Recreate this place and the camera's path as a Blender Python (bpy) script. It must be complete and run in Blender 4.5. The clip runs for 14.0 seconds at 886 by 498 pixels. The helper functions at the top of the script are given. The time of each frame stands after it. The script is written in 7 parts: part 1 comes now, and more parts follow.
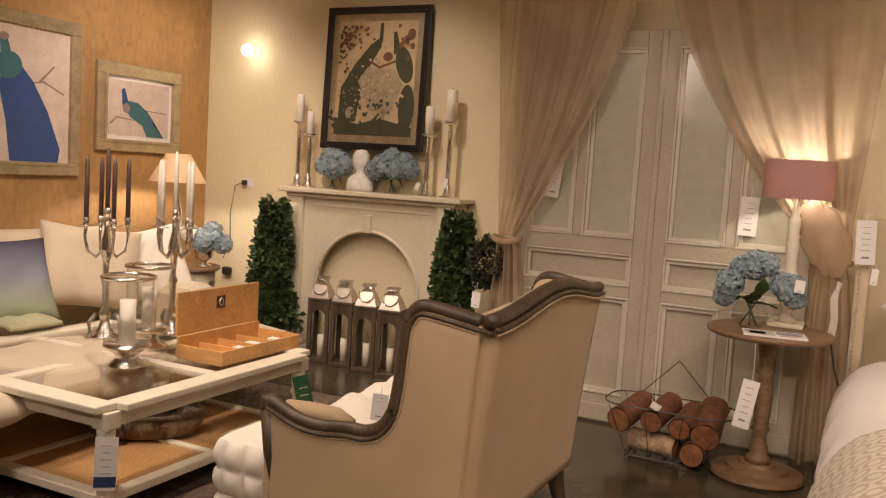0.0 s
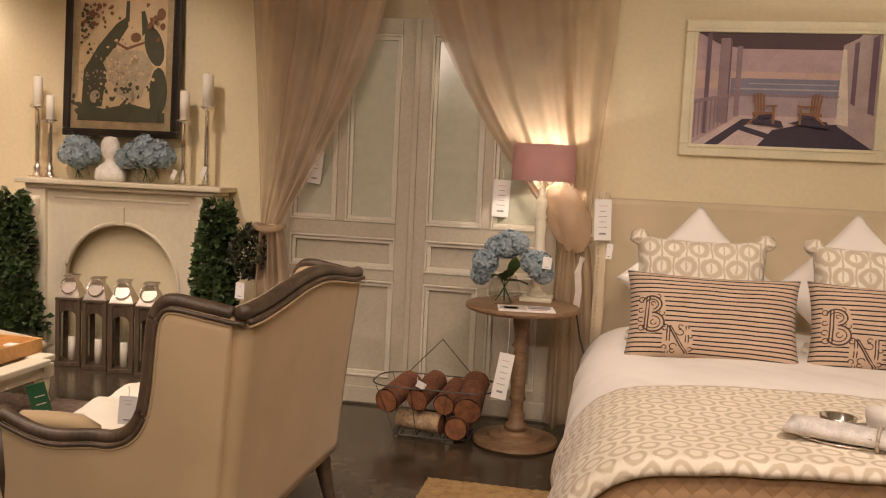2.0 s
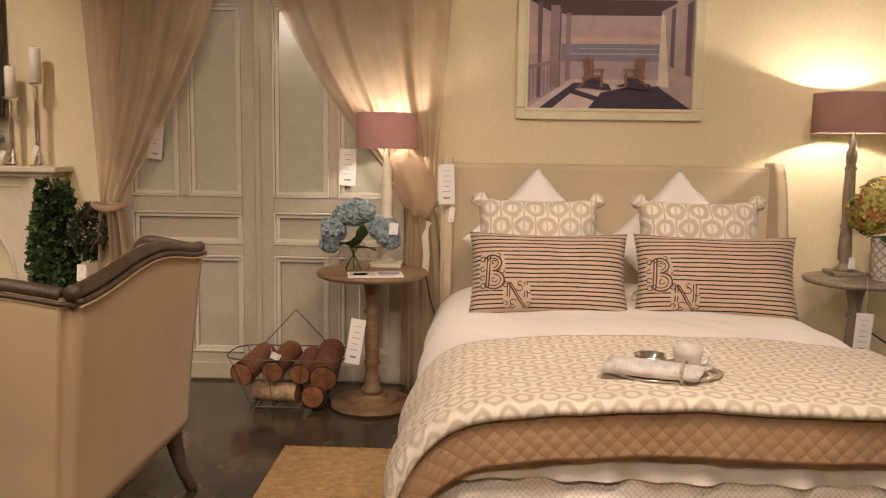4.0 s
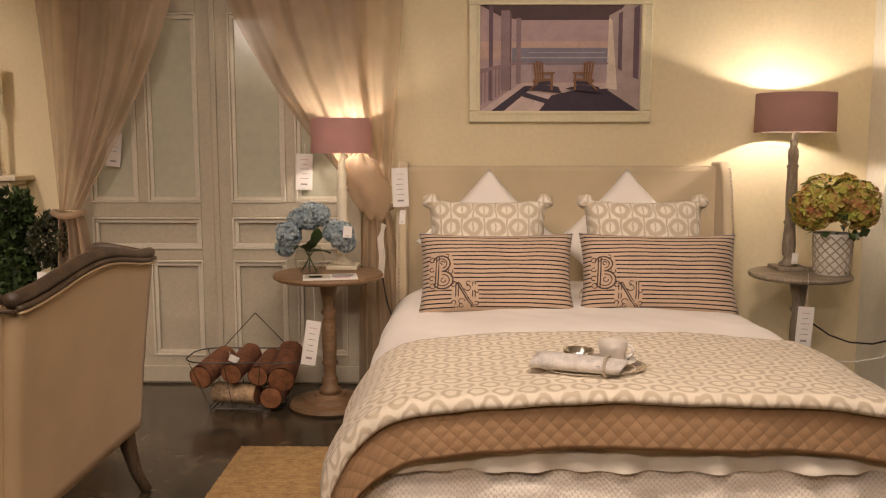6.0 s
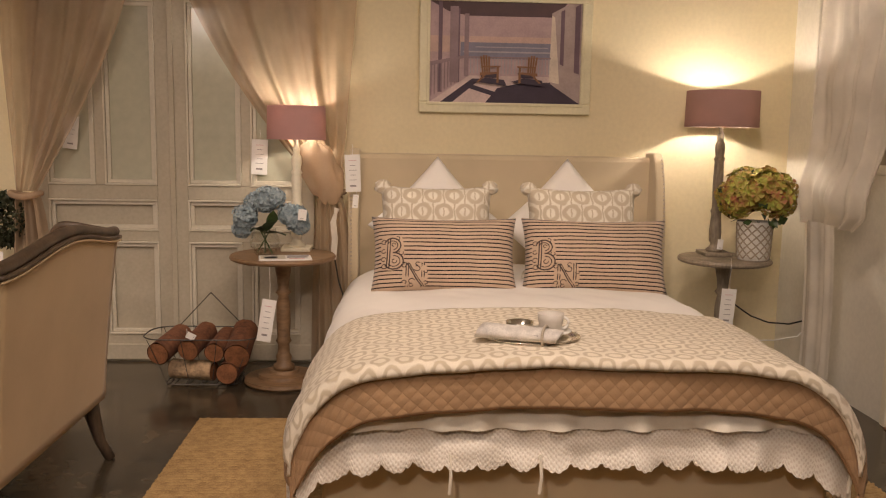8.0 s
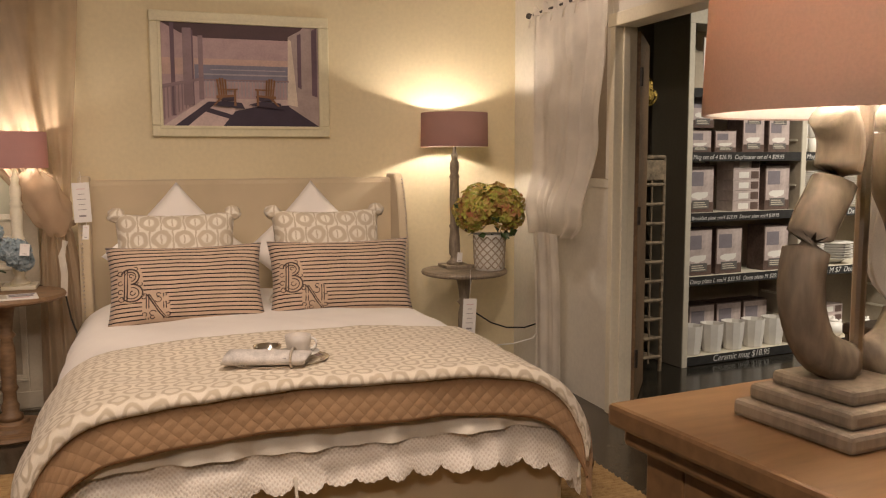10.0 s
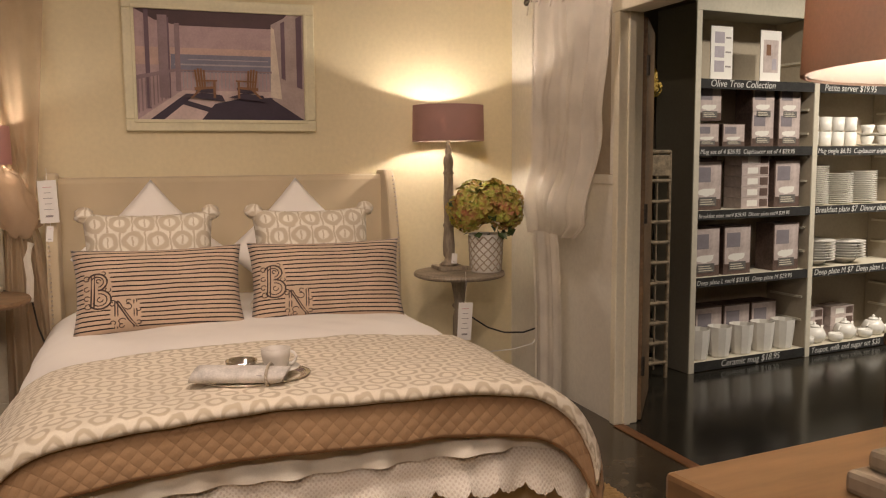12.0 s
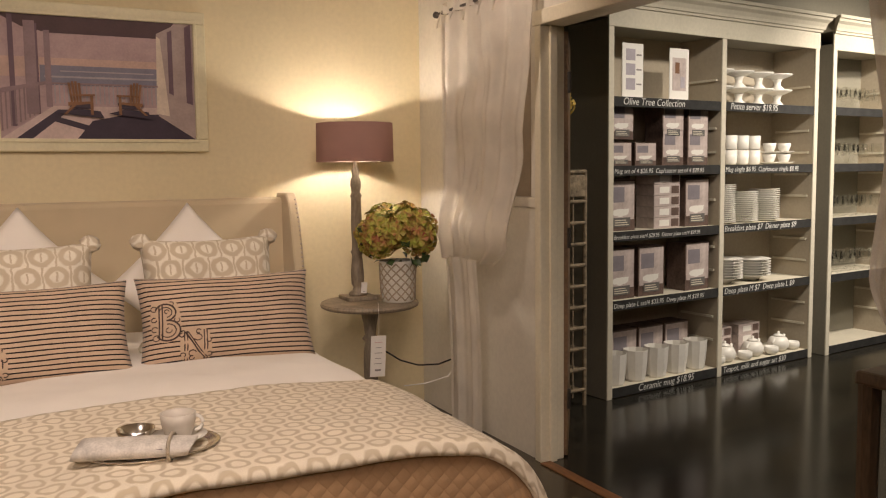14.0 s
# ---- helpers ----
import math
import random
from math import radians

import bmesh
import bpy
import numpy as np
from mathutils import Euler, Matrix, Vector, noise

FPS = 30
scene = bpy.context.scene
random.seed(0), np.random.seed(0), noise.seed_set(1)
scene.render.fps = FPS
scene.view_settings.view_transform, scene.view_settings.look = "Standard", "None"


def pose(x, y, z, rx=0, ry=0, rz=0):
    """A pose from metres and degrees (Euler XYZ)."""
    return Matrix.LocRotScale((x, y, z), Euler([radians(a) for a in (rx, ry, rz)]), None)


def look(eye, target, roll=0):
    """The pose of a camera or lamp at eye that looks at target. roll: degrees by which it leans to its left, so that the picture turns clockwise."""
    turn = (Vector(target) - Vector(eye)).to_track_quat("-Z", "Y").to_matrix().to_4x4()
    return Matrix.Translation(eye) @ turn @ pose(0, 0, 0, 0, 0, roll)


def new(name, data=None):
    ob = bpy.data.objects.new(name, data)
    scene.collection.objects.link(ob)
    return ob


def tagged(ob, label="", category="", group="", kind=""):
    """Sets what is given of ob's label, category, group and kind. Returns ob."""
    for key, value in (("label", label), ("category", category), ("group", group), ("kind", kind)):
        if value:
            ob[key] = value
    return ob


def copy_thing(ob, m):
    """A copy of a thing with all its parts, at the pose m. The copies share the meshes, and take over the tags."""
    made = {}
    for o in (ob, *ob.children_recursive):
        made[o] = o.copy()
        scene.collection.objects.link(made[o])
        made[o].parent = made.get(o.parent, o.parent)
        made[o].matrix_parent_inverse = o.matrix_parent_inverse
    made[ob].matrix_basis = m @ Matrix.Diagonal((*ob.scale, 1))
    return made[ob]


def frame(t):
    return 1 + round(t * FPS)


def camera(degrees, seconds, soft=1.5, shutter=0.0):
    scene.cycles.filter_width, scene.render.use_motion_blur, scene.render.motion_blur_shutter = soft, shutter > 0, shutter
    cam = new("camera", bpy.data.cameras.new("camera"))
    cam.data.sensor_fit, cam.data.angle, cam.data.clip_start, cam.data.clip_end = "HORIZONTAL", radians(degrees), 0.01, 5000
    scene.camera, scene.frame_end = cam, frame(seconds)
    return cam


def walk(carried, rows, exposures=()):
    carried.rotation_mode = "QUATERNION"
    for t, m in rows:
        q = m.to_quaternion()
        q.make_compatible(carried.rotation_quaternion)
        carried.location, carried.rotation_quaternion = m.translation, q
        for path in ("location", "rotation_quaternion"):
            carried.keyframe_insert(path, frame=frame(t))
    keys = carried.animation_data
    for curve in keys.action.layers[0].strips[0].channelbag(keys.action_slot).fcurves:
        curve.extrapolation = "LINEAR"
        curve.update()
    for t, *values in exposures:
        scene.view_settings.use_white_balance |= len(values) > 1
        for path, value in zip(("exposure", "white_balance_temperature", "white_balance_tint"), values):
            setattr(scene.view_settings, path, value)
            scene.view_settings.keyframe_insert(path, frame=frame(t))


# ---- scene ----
cam = camera(55.0, 14.0, 1.15)
PATH = [
    (0, (0.591, 0.05, 1.394), (-0.285, 1.839, 1.218), 3.5),
    (0.5, (0.615, 0.055, 1.414), (-0.163, 1.888, 1.228), 3.5),
    (1, (0.631, 0.078, 1.401), (-0.011, 1.965, 1.239), 2.7),
    (1.5, (0.646, 0.092, 1.399), (0.138, 2.019, 1.231), 2.3),
    (2, (0.655, 0.083, 1.398), (0.273, 2.038, 1.218), 2.7),
    (2.5, (0.673, 0.083, 1.388), (0.386, 2.053, 1.201), 2.5),
    (3, (0.7, 0.061, 1.389), (0.506, 2.04, 1.179), 2.4),
    (3.5, (0.725, 0.038, 1.394), (0.622, 2.02, 1.15), 1.4),
    (6, (0.928, -0.075, 1.416), (0.895, 1.91, 1.175), 0.0),
    (6.5, (0.919, -0.101, 1.409), (0.9, 1.886, 1.184), -0.6),
    (7, (0.897, -0.161, 1.404), (0.918, 1.827, 1.186), -0.0),
    (7.5, (0.892, -0.253, 1.397), (0.944, 1.732, 1.155), 0.5),
    (8, (0.898, -0.324, 1.414), (0.996, 1.656, 1.149), 1.0),
    (8.5, (0.918, -0.368, 1.416), (1.164, 1.601, 1.168), 0.7),
    (9, (0.922, -0.403, 1.419), (1.377, 1.53, 1.184), -0.3),
    (9.2, (0.922, -0.41, 1.419), (1.443, 1.507, 1.189), -0.0),
    (11.3, (0.979, -0.181, 1.41), (1.701, 1.673, 1.207), -0.9),
    (11.5, (0.994, -0.147, 1.404), (1.696, 1.714, 1.198), -0.6),
    (12, (1.027, -0.082, 1.4), (1.702, 1.789, 1.184), -0.4),
    (12.5, (1.028, 0.007, 1.411), (1.701, 1.877, 1.187), -0.2),
    (13, (1.013, 0.107, 1.429), (1.759, 1.952, 1.225), -0.7),
    (13.5, (1.009, 0.19, 1.434), (1.852, 1.994, 1.254), -0.8),
    (14, (1.029, 0.286, 1.432), (1.95, 2.052, 1.25), -0.7),
]
walk(cam, [(t, look(eye, target, roll)) for t, eye, target, roll in PATH], ((0.0, 0.15), (2.0, 0.26), (3.5, 0.28), (6.0, 0.13), (7.5, 0.1), (9.0, 0.0), (11.5, -0.07), (14.0, -0.09)))

# ---- world and light ----
world = bpy.data.worlds.new("shop_night")
scene.world = world
world.use_nodes = True
world.node_tree.nodes["Background"].inputs[0].default_value = (1.0, 0.85, 0.66, 1)
world.node_tree.nodes["Background"].inputs[1].default_value = 0.0012
WARM = (1.0, 0.79, 0.665)
LAMP = (1.0, 0.84, 0.71)
SPOT_POWER, BULB_POWER, NEXT_POWER = 80.0, 1450.0, 138.0


def spot(at, aim, power, cone=95, colour=WARM, size=0.05):
    d = bpy.data.lights.new("spotlight_lamp", "SPOT")
    d.energy, d.color, d.shadow_soft_size = power, colour, size
    d.spot_size, d.spot_blend = radians(cone), 0.9
    new("spotlight_lamp", d).matrix_world = look(at, aim)


CEIL = 3.0
SPOTS = [((-2.3, 3.4), (-2.6, 4.4, 0.6), 0.72), ((-0.6, 2.9), (-0.6, 4.7, 0.5), 0.4), ((0.7, 2.6), (0.8, 4.1, 0.7), 0.42), ((1.9, 2.9), (1.6, 4.9, 1.8), 0.42),
         ((0.9, 1.3), (1.1, 2.6, 0.6), 0.75), ((2.0, 1.4), (1.9, 2.6, 0.4), 0.75), ((1.6, 0.9), (1.5, 2.4, 0.4), 0.75), ((2.3, 3.3), (3.2, 4.2, 2.0), 0.55),
         ((-1.3, 1.4), (-1.3, 3.0, 0.3), 0.75), ((0.6, 0.6), (0.6, 3.0, 0.3), 0.65), ((-2.2, 1.9), (-2.4, 3.0, 0.3), 1.4), ((-1.5, 2.3), (-2.3, 3.1, 0.4), 1.3), ((-2.7, 2.6), (-4.1, 3.7, 1.5)), ((-2.9, 4.1), (-4.1, 4.8, 1.5)), ((-2.2, 4.2), (-2.5, 5.4, 1.2), 0.5),
         ((0.3, -1.2), (1.2, 2.2, 0.5), 1.7), ((-1.6, -0.8), (-1.2, 2.4, 0.5))]
for (sx, sy), aim, *dim in SPOTS:
    spot((sx, sy, CEIL - 0.16), aim, SPOT_POWER * (dim[0] if dim else 1.0))
SPOTS_NEXT = [((4.8, 2.9), (4.9, 4.4, 1.0), 0.95), ((6.0, 2.8), (6.1, 4.4, 1.0), 1.0), ((7.4, 2.4), (7.4, 4.2, 1.0), 1.3), ((7.0, 3.2), (7.1, 4.8, 1.4), 1.8)]
for (sx, sy), aim, dim in SPOTS_NEXT:
    spot((sx, sy, CEIL - 0.16), aim, NEXT_POWER * dim, 100, (1.0, 0.89, 0.76))



# ---- materials ----
def rgb(c):
    return (c[0], c[1], c[2], 1)


def material(name, colour, rough=0.6, metal=0.0, vary=0.12, scale=6.0, grain=60.0, bump=0.1, spec=0.5, stretch=(1, 1, 1), second=None, translucent=0.0, transmit=0.0, sheen=0.0):
    """A paint, cloth, wood or metal with a coarse and a fine variation and a fine relief."""
    m = bpy.data.materials.new(name)
    m.use_nodes = True
    t = m.node_tree
    n, l = t.nodes, t.links
    b = n["Principled BSDF"]
    b.inputs["Roughness"].default_value, b.inputs["Metallic"].default_value = rough, metal
    b.inputs["Specular IOR Level"].default_value = spec
    b.inputs["Transmission Weight"].default_value = transmit
    b.inputs["Sheen Weight"].default_value = sheen
    co = n.new("ShaderNodeTexCoord")
    mp = n.new("ShaderNodeMapping")
    mp.inputs["Scale"].default_value = stretch
    l.new(co.outputs["Object"], mp.inputs["Vector"])
    big, fine = n.new("ShaderNodeTexNoise"), n.new("ShaderNodeTexNoise")
    big.inputs["Scale"].default_value, big.inputs["Detail"].default_value = scale, 5
    fine.inputs["Scale"].default_value, fine.inputs["Detail"].default_value = grain, 3
    l.new(mp.outputs[0], big.inputs["Vector"])
    l.new(mp.outputs[0], fine.inputs["Vector"])
    add = n.new("ShaderNodeMath")
    add.operation = "MULTIPLY_ADD"
    add.inputs[1].default_value = 0.4
    l.new(fine.outputs["Fac"], add.inputs[0])
    half = n.new("ShaderNodeMath")
    half.operation = "MULTIPLY"
    half.inputs[1].default_value = 0.6
    l.new(big.outputs["Fac"], half.inputs[0])
    l.new(half.outputs[0], add.inputs[2])
    ramp = n.new("ShaderNodeValToRGB")
    dark = second if second else tuple(c * (1 - 2 * vary) for c in colour)
    light = colour if second else tuple(min(1, c * (1 + vary)) for c in colour)
    ramp.color_ramp.elements[0].position, ramp.color_ramp.elements[1].position = 0.32, 0.62
    ramp.color_ramp.elements[0].color, ramp.color_ramp.elements[1].color = rgb(dark), rgb(light)
    l.new(add.outputs[0], ramp.inputs[0])
    l.new(ramp.outputs[0], b.inputs["Base Color"])
    if bump:
        bp = n.new("ShaderNodeBump")
        bp.inputs["Strength"].default_value, bp.inputs["Distance"].default_value = bump, 0.003
        l.new(add.outputs[0], bp.inputs["Height"])
        l.new(bp.outputs[0], b.inputs["Normal"])
    if translucent:
        tr, mx = n.new("ShaderNodeBsdfTranslucent"), n.new("ShaderNodeMixShader")
        l.new(ramp.outputs[0], tr.inputs["Color"])
        mx.inputs[0].default_value = translucent
        l.new(b.outputs[0], mx.inputs[1])
        l.new(tr.outputs[0], mx.inputs[2])
        l.new(mx.outputs[0], n["Material Output"].inputs["Surface"])
    return m


def sheer(name, colour, clear, vary=0.1):
    """A thin weave that lets part of what is behind it show."""
    m = material(name, colour, 0.9, 0, vary, 5, 300, 0.15, 0.1, translucent=0.35)
    n, l = m.node_tree.nodes, m.node_tree.links
    see, mx = n.new("ShaderNodeBsdfTransparent"), n.new("ShaderNodeMixShader")
    mx.inputs[0].default_value = clear
    old = n["Material Output"].inputs["Surface"].links[0].from_socket
    l.new(old, mx.inputs[1])
    l.new(see.outputs[0], mx.inputs[2])
    l.new(mx.outputs[0], n["Material Output"].inputs["Surface"])
    return m


def math_node(t, op, a, b=None, c=None):
    """A maths node on sockets or numbers."""
    q = t.nodes.new("ShaderNodeMath")
    q.operation = op
    for i, v in enumerate((a, b, c)):
        if v is None:
            continue
        if isinstance(v, (int, float)):
            q.inputs[i].default_value = v
        else:
            t.links.new(v, q.inputs[i])
    return q.outputs[0]


def glass(name, tint=(0.96, 0.98, 0.96)):
    """Thin clear glass: it lets the view through and mirrors a little, more at a flat angle."""
    m = bpy.data.materials.new(name)
    m.use_nodes = True
    n, l = m.node_tree.nodes, m.node_tree.links
    n.remove(n["Principled BSDF"])
    see, gl, fr, mx = n.new("ShaderNodeBsdfTransparent"), n.new("ShaderNodeBsdfGlossy"), n.new("ShaderNodeLayerWeight"), n.new("ShaderNodeMixShader")
    see.inputs["Color"].default_value, gl.inputs["Roughness"].default_value = rgb(tint), 0.02
    edge = math_node(m.node_tree, "MULTIPLY_ADD", math_node(m.node_tree, "POWER", fr.outputs["Facing"], 4.0), 0.6, 0.045)
    l.new(edge, mx.inputs[0])
    l.new(see.outputs[0], mx.inputs[1])
    l.new(gl.outputs[0], mx.inputs[2])
    l.new(mx.outputs[0], n["Material Output"].inputs["Surface"])
    return m


def glow(name, colour, strength):
    m = bpy.data.materials.new(name)
    m.use_nodes = True
    b = m.node_tree.nodes["Principled BSDF"]
    b.inputs["Base Color"].default_value = rgb(colour)
    b.inputs["Emission Color"].default_value, b.inputs["Emission Strength"].default_value = rgb(colour), strength
    return m


def woven(name, ground, mark, kind, cell=0.1, bump=0.3):
    """A patterned cloth over the UV map, whose units are metres. kind: rings, loops, stripes, quilt or cane."""
    m = material(name, ground, 0.9, 0, 0.06, 9, 400, 0.12, 0.15, sheen=0.15)
    t = m.node_tree
    n, l = t.nodes, t.links
    b = n["Principled BSDF"]
    ramp = b.inputs["Base Color"].links[0].from_node
    uv = n.new("ShaderNodeUVMap")
    sp = n.new("ShaderNodeSeparateXYZ")
    l.new(uv.outputs[0], sp.inputs[0])
    x, y = math_node(t, "DIVIDE", sp.outputs[0], cell), math_node(t, "DIVIDE", sp.outputs[1], cell)
    if kind in ("rings", "loops"):
        nz = n.new("ShaderNodeTexNoise")
        nz.inputs["Scale"].default_value, nz.inputs["Detail"].default_value = 22.0, 2.0
        l.new(uv.outputs[0], nz.inputs["Vector"])
        nv = n.new("ShaderNodeSeparateXYZ")
        l.new(nz.outputs["Color"], nv.inputs[0])
        x = math_node(t, "ADD", x, math_node(t, "MULTIPLY", math_node(t, "SUBTRACT", nv.outputs[0], 0.5), 0.34 if kind == "loops" else 0.20))
        y = math_node(t, "ADD", y, math_node(t, "MULTIPLY", math_node(t, "SUBTRACT", nv.outputs[1], 0.5), 0.34 if kind == "loops" else 0.20))
        y = math_node(t, "DIVIDE", y, 0.86)
        row = math_node(t, "FLOOR", y)
        odd = math_node(t, "MULTIPLY", math_node(t, "MODULO", math_node(t, "ABSOLUTE", row), 2.0), 0.5)
        fx = math_node(t, "SUBTRACT", math_node(t, "FRACT", math_node(t, "ADD", x, odd)), 0.5)
        fy = math_node(t, "MULTIPLY", math_node(t, "SUBTRACT", math_node(t, "FRACT", y), 0.5), 0.86)
        d = math_node(t, "SQRT", math_node(t, "ADD", math_node(t, "MULTIPLY", fx, fx), math_node(t, "MULTIPLY", fy, fy)))
        off = math_node(t, "ABSOLUTE", math_node(t, "SUBTRACT", d, 0.335))
        ring = math_node(t, "MAXIMUM", math_node(t, "MINIMUM", math_node(t, "MULTIPLY", math_node(t, "SUBTRACT", 0.135 if kind == "rings" else 0.115, off), 16.0), 1.0), 0.0)
        bar = math_node(t, "MULTIPLY", math_node(t, "LESS_THAN", math_node(t, "ABSOLUTE", fx), 0.035), math_node(t, "LESS_THAN", math_node(t, "ABSOLUTE", fy), 0.2))
        link = math_node(t, "GREATER_THAN", math_node(t, "ABSOLUTE", fx), 0.462)
        mask = math_node(t, "MAXIMUM", math_node(t, "MAXIMUM", ring, bar), link) if kind == "rings" else ring
        high = mask
    elif kind == "stripes":
        mask = math_node(t, "LESS_THAN", math_node(t, "FRACT", y), 0.29)
        high = math_node(t, "MULTIPLY", mask, 0.2)
    elif kind == "quilt":
        p = math_node(t, "ABSOLUTE", math_node(t, "SUBTRACT", math_node(t, "FRACT", math_node(t, "ADD", math_node(t, "MULTIPLY", x, 1.02), y)), 0.5))
        q = math_node(t, "ABSOLUTE", math_node(t, "SUBTRACT", math_node(t, "FRACT", math_node(t, "SUBTRACT", math_node(t, "MULTIPLY", x, 1.02), y)), 0.5))
        high = math_node(t, "POWER", math_node(t, "MULTIPLY", math_node(t, "MULTIPLY", math_node(t, "SUBTRACT", 0.5, p), math_node(t, "SUBTRACT", 0.5, q)), 4.0), 0.4)
        mask = math_node(t, "MULTIPLY", math_node(t, "LESS_THAN", high, 0.33), 0.22)
    elif kind == "lace":
        p = math_node(t, "SINE", math_node(t, "MULTIPLY", x, 6.2832))
        q = math_node(t, "SINE", math_node(t, "MULTIPLY", y, 6.2832))
        high = math_node(t, "MULTIPLY", p, q)
        mask = math_node(t, "GREATER_THAN", high, 0.25)
    else:
        p = math_node(t, "LESS_THAN", math_node(t, "FRACT", x), 0.25)
        q = math_node(t, "LESS_THAN", math_node(t, "FRACT", y), 0.25)
        mask = math_node(t, "MULTIPLY", math_node(t, "MAXIMUM", p, q), 0.8)
        high = mask
    mix = n.new("ShaderNodeMix")
    mix.data_type = "RGBA"
    l.new(mask, mix.inputs[0])
    l.new(ramp.outputs[0], mix.inputs[6])
    mix.inputs[7].default_value = rgb(mark)
    l.new(mix.outputs[2], b.inputs["Base Color"])
    bp = n.new("ShaderNodeBump")
    bp.inputs["Strength"].default_value, bp.inputs["Distance"].default_value = bump, 0.012 if kind == "quilt" else 0.004
    l.new(high, bp.inputs["Height"])
    l.new(b.inputs["Normal"].links[0].from_socket, bp.inputs["Normal"])
    l.new(bp.outputs[0], b.inputs["Normal"])
    return m


M_WALL = material("cream_wall_paint", (0.77, 0.67, 0.44), 0.75, 0, 0.04, 1.6, 40, 0.12)
M_TAN = material("ochre_wall_paint", (0.41, 0.235, 0.09), 0.6, 0, 0.16, 2.2, 30, 0.15, stretch=(1, 1, 0.5))
M_WHITEWALL = material("off_white_paint", (0.74, 0.70, 0.60), 0.6, 0, 0.05, 2, 40, 0.1)
M_CEIL = material("ceiling_paint", (0.55, 0.50, 0.40), 0.9, 0, 0.05, 2, 30, 0.05)
M_FLOOR = material("dark_polished_concrete", (0.105, 0.08, 0.05), 0.2, 0, 0.3, 2.6, 17, 0.10, second=(0.008, 0.007, 0.0055))
M_FLOORNEXT = material("black_polished_concrete", (0.030, 0.026, 0.019), 0.17, 0, 0.3, 2.2, 17, 0.08, second=(0.008, 0.008, 0.007))
M_DOOR = material("grey_green_door_paint", (0.47, 0.42, 0.315), 0.5, 0, 0.07, 3, 50, 0.15)
M_FROST = material("frosted_pale_panel", (0.50, 0.49, 0.375), 0.17, 0, 0.06, 2, 20, 0.02)
M_MANTEL = material("stone_white_mantel_paint", (0.66, 0.59, 0.44), 0.55, 0, 0.05, 3, 40, 0.1)
M_LINEN = material("natural_linen", (0.52, 0.385, 0.225), 0.9, 0, 0.06, 4, 500, 0.2, 0.15, sheen=0.2)
M_SOFA = material("oatmeal_linen", (0.62, 0.52, 0.37), 0.9, 0, 0.07, 4, 300, 0.25, 0.15, sheen=0.2)
M_TRIMWOOD = material("weathered_dark_wood", (0.095, 0.064, 0.040), 0.42, 0, 0.3, 12, 120, 0.3, stretch=(1, 1, 0.2))
M_OAK = material("weathered_oak", (0.225, 0.135, 0.068), 0.55, 0, 0.25, 5, 60, 0.25, stretch=(0.25, 1, 1))
M_GREYWOOD = material("grey_washed_wood", (0.27, 0.22, 0.16), 0.6, 0, 0.25, 7, 80, 0.3, stretch=(1, 1, 0.25))
M_HONEY = material("honey_oak", (0.27, 0.152, 0.070), 0.4, 0, 0.2, 4, 50, 0.12, stretch=(0.2, 1, 1))
M_BOXWOOD = material("golden_box_wood", (0.62, 0.34, 0.12), 0.4, 0, 0.15, 4, 60, 0.1, stretch=(0.2, 1, 1))
M_CREAM = material("cream_furniture_paint", (0.78, 0.72, 0.56), 0.4, 0, 0.05, 4, 60, 0.08)
M_WHITE = material("white_cotton", (0.89, 0.845, 0.78), 0.9, 0, 0.03, 3, 300, 0.25, 0.1, sheen=0.2)
M_IVORY = material("ivory_cotton", (0.80, 0.74, 0.62), 0.9, 0, 0.05, 4, 250, 0.25, 0.1)
M_HEAD = material("stone_linen_headboard", (0.60, 0.50, 0.34), 0.9, 0, 0.05, 4, 400, 0.2, 0.1, sheen=0.2)
M_RINGS = woven("ring_pattern_weave", (0.77, 0.69, 0.555), (0.545, 0.46, 0.335), "loops", 0.076)
M_RINGS_S = woven("ring_pattern_cushion", (0.82, 0.76, 0.64), (0.585, 0.50, 0.37), "rings", 0.112)
M_STRIPE = woven("striped_ticking", (0.56, 0.42, 0.305), (0.016, 0.010, 0.011), "stripes", 0.0205)
M_QUILT = woven("tan_quilting", (0.40, 0.25, 0.135), (0.27, 0.165, 0.09), "quilt", 0.050, 0.34)
M_BINDING = material("tan_edge_binding", (0.36, 0.22, 0.12), 0.9, 0, 0.08, 9, 300, 0.2, 0.15)
M_LACE = woven("crochet_lace", (0.84, 0.78, 0.68), (0.72, 0.64, 0.54), "lace", 0.017, 0.3)
M_CANE = woven("woven_cane", (0.60, 0.345, 0.13), (0.27, 0.14, 0.05), "cane", 0.014, 0.5)
M_CURT = sheer("taupe_sheer_curtain", (0.64, 0.48, 0.33), 0.42)
M_VOILE = sheer("white_voile", (0.88, 0.83, 0.74), 0.14)
M_MAUVE = material("mauve_shade_cloth", (0.42, 0.25, 0.215), 0.85, 0, 0.05, 4, 300, 0.15, 0.1, translucent=0.3)
M_PINK = material("dusty_pink_shade_cloth", (0.60, 0.355, 0.325), 0.85, 0, 0.05, 4, 300, 0.15, 0.1, translucent=0.3)
M_PEACH = material("peach_shade_cloth", (0.72, 0.53, 0.42), 0.85, 0, 0.05, 4, 300, 0.15, 0.1, translucent=0.4)
M_IVSHADE = material("ivory_shade_cloth", (0.85, 0.68, 0.48), 0.85, 0, 0.05, 4, 300, 0.1, 0.1, translucent=0.5)
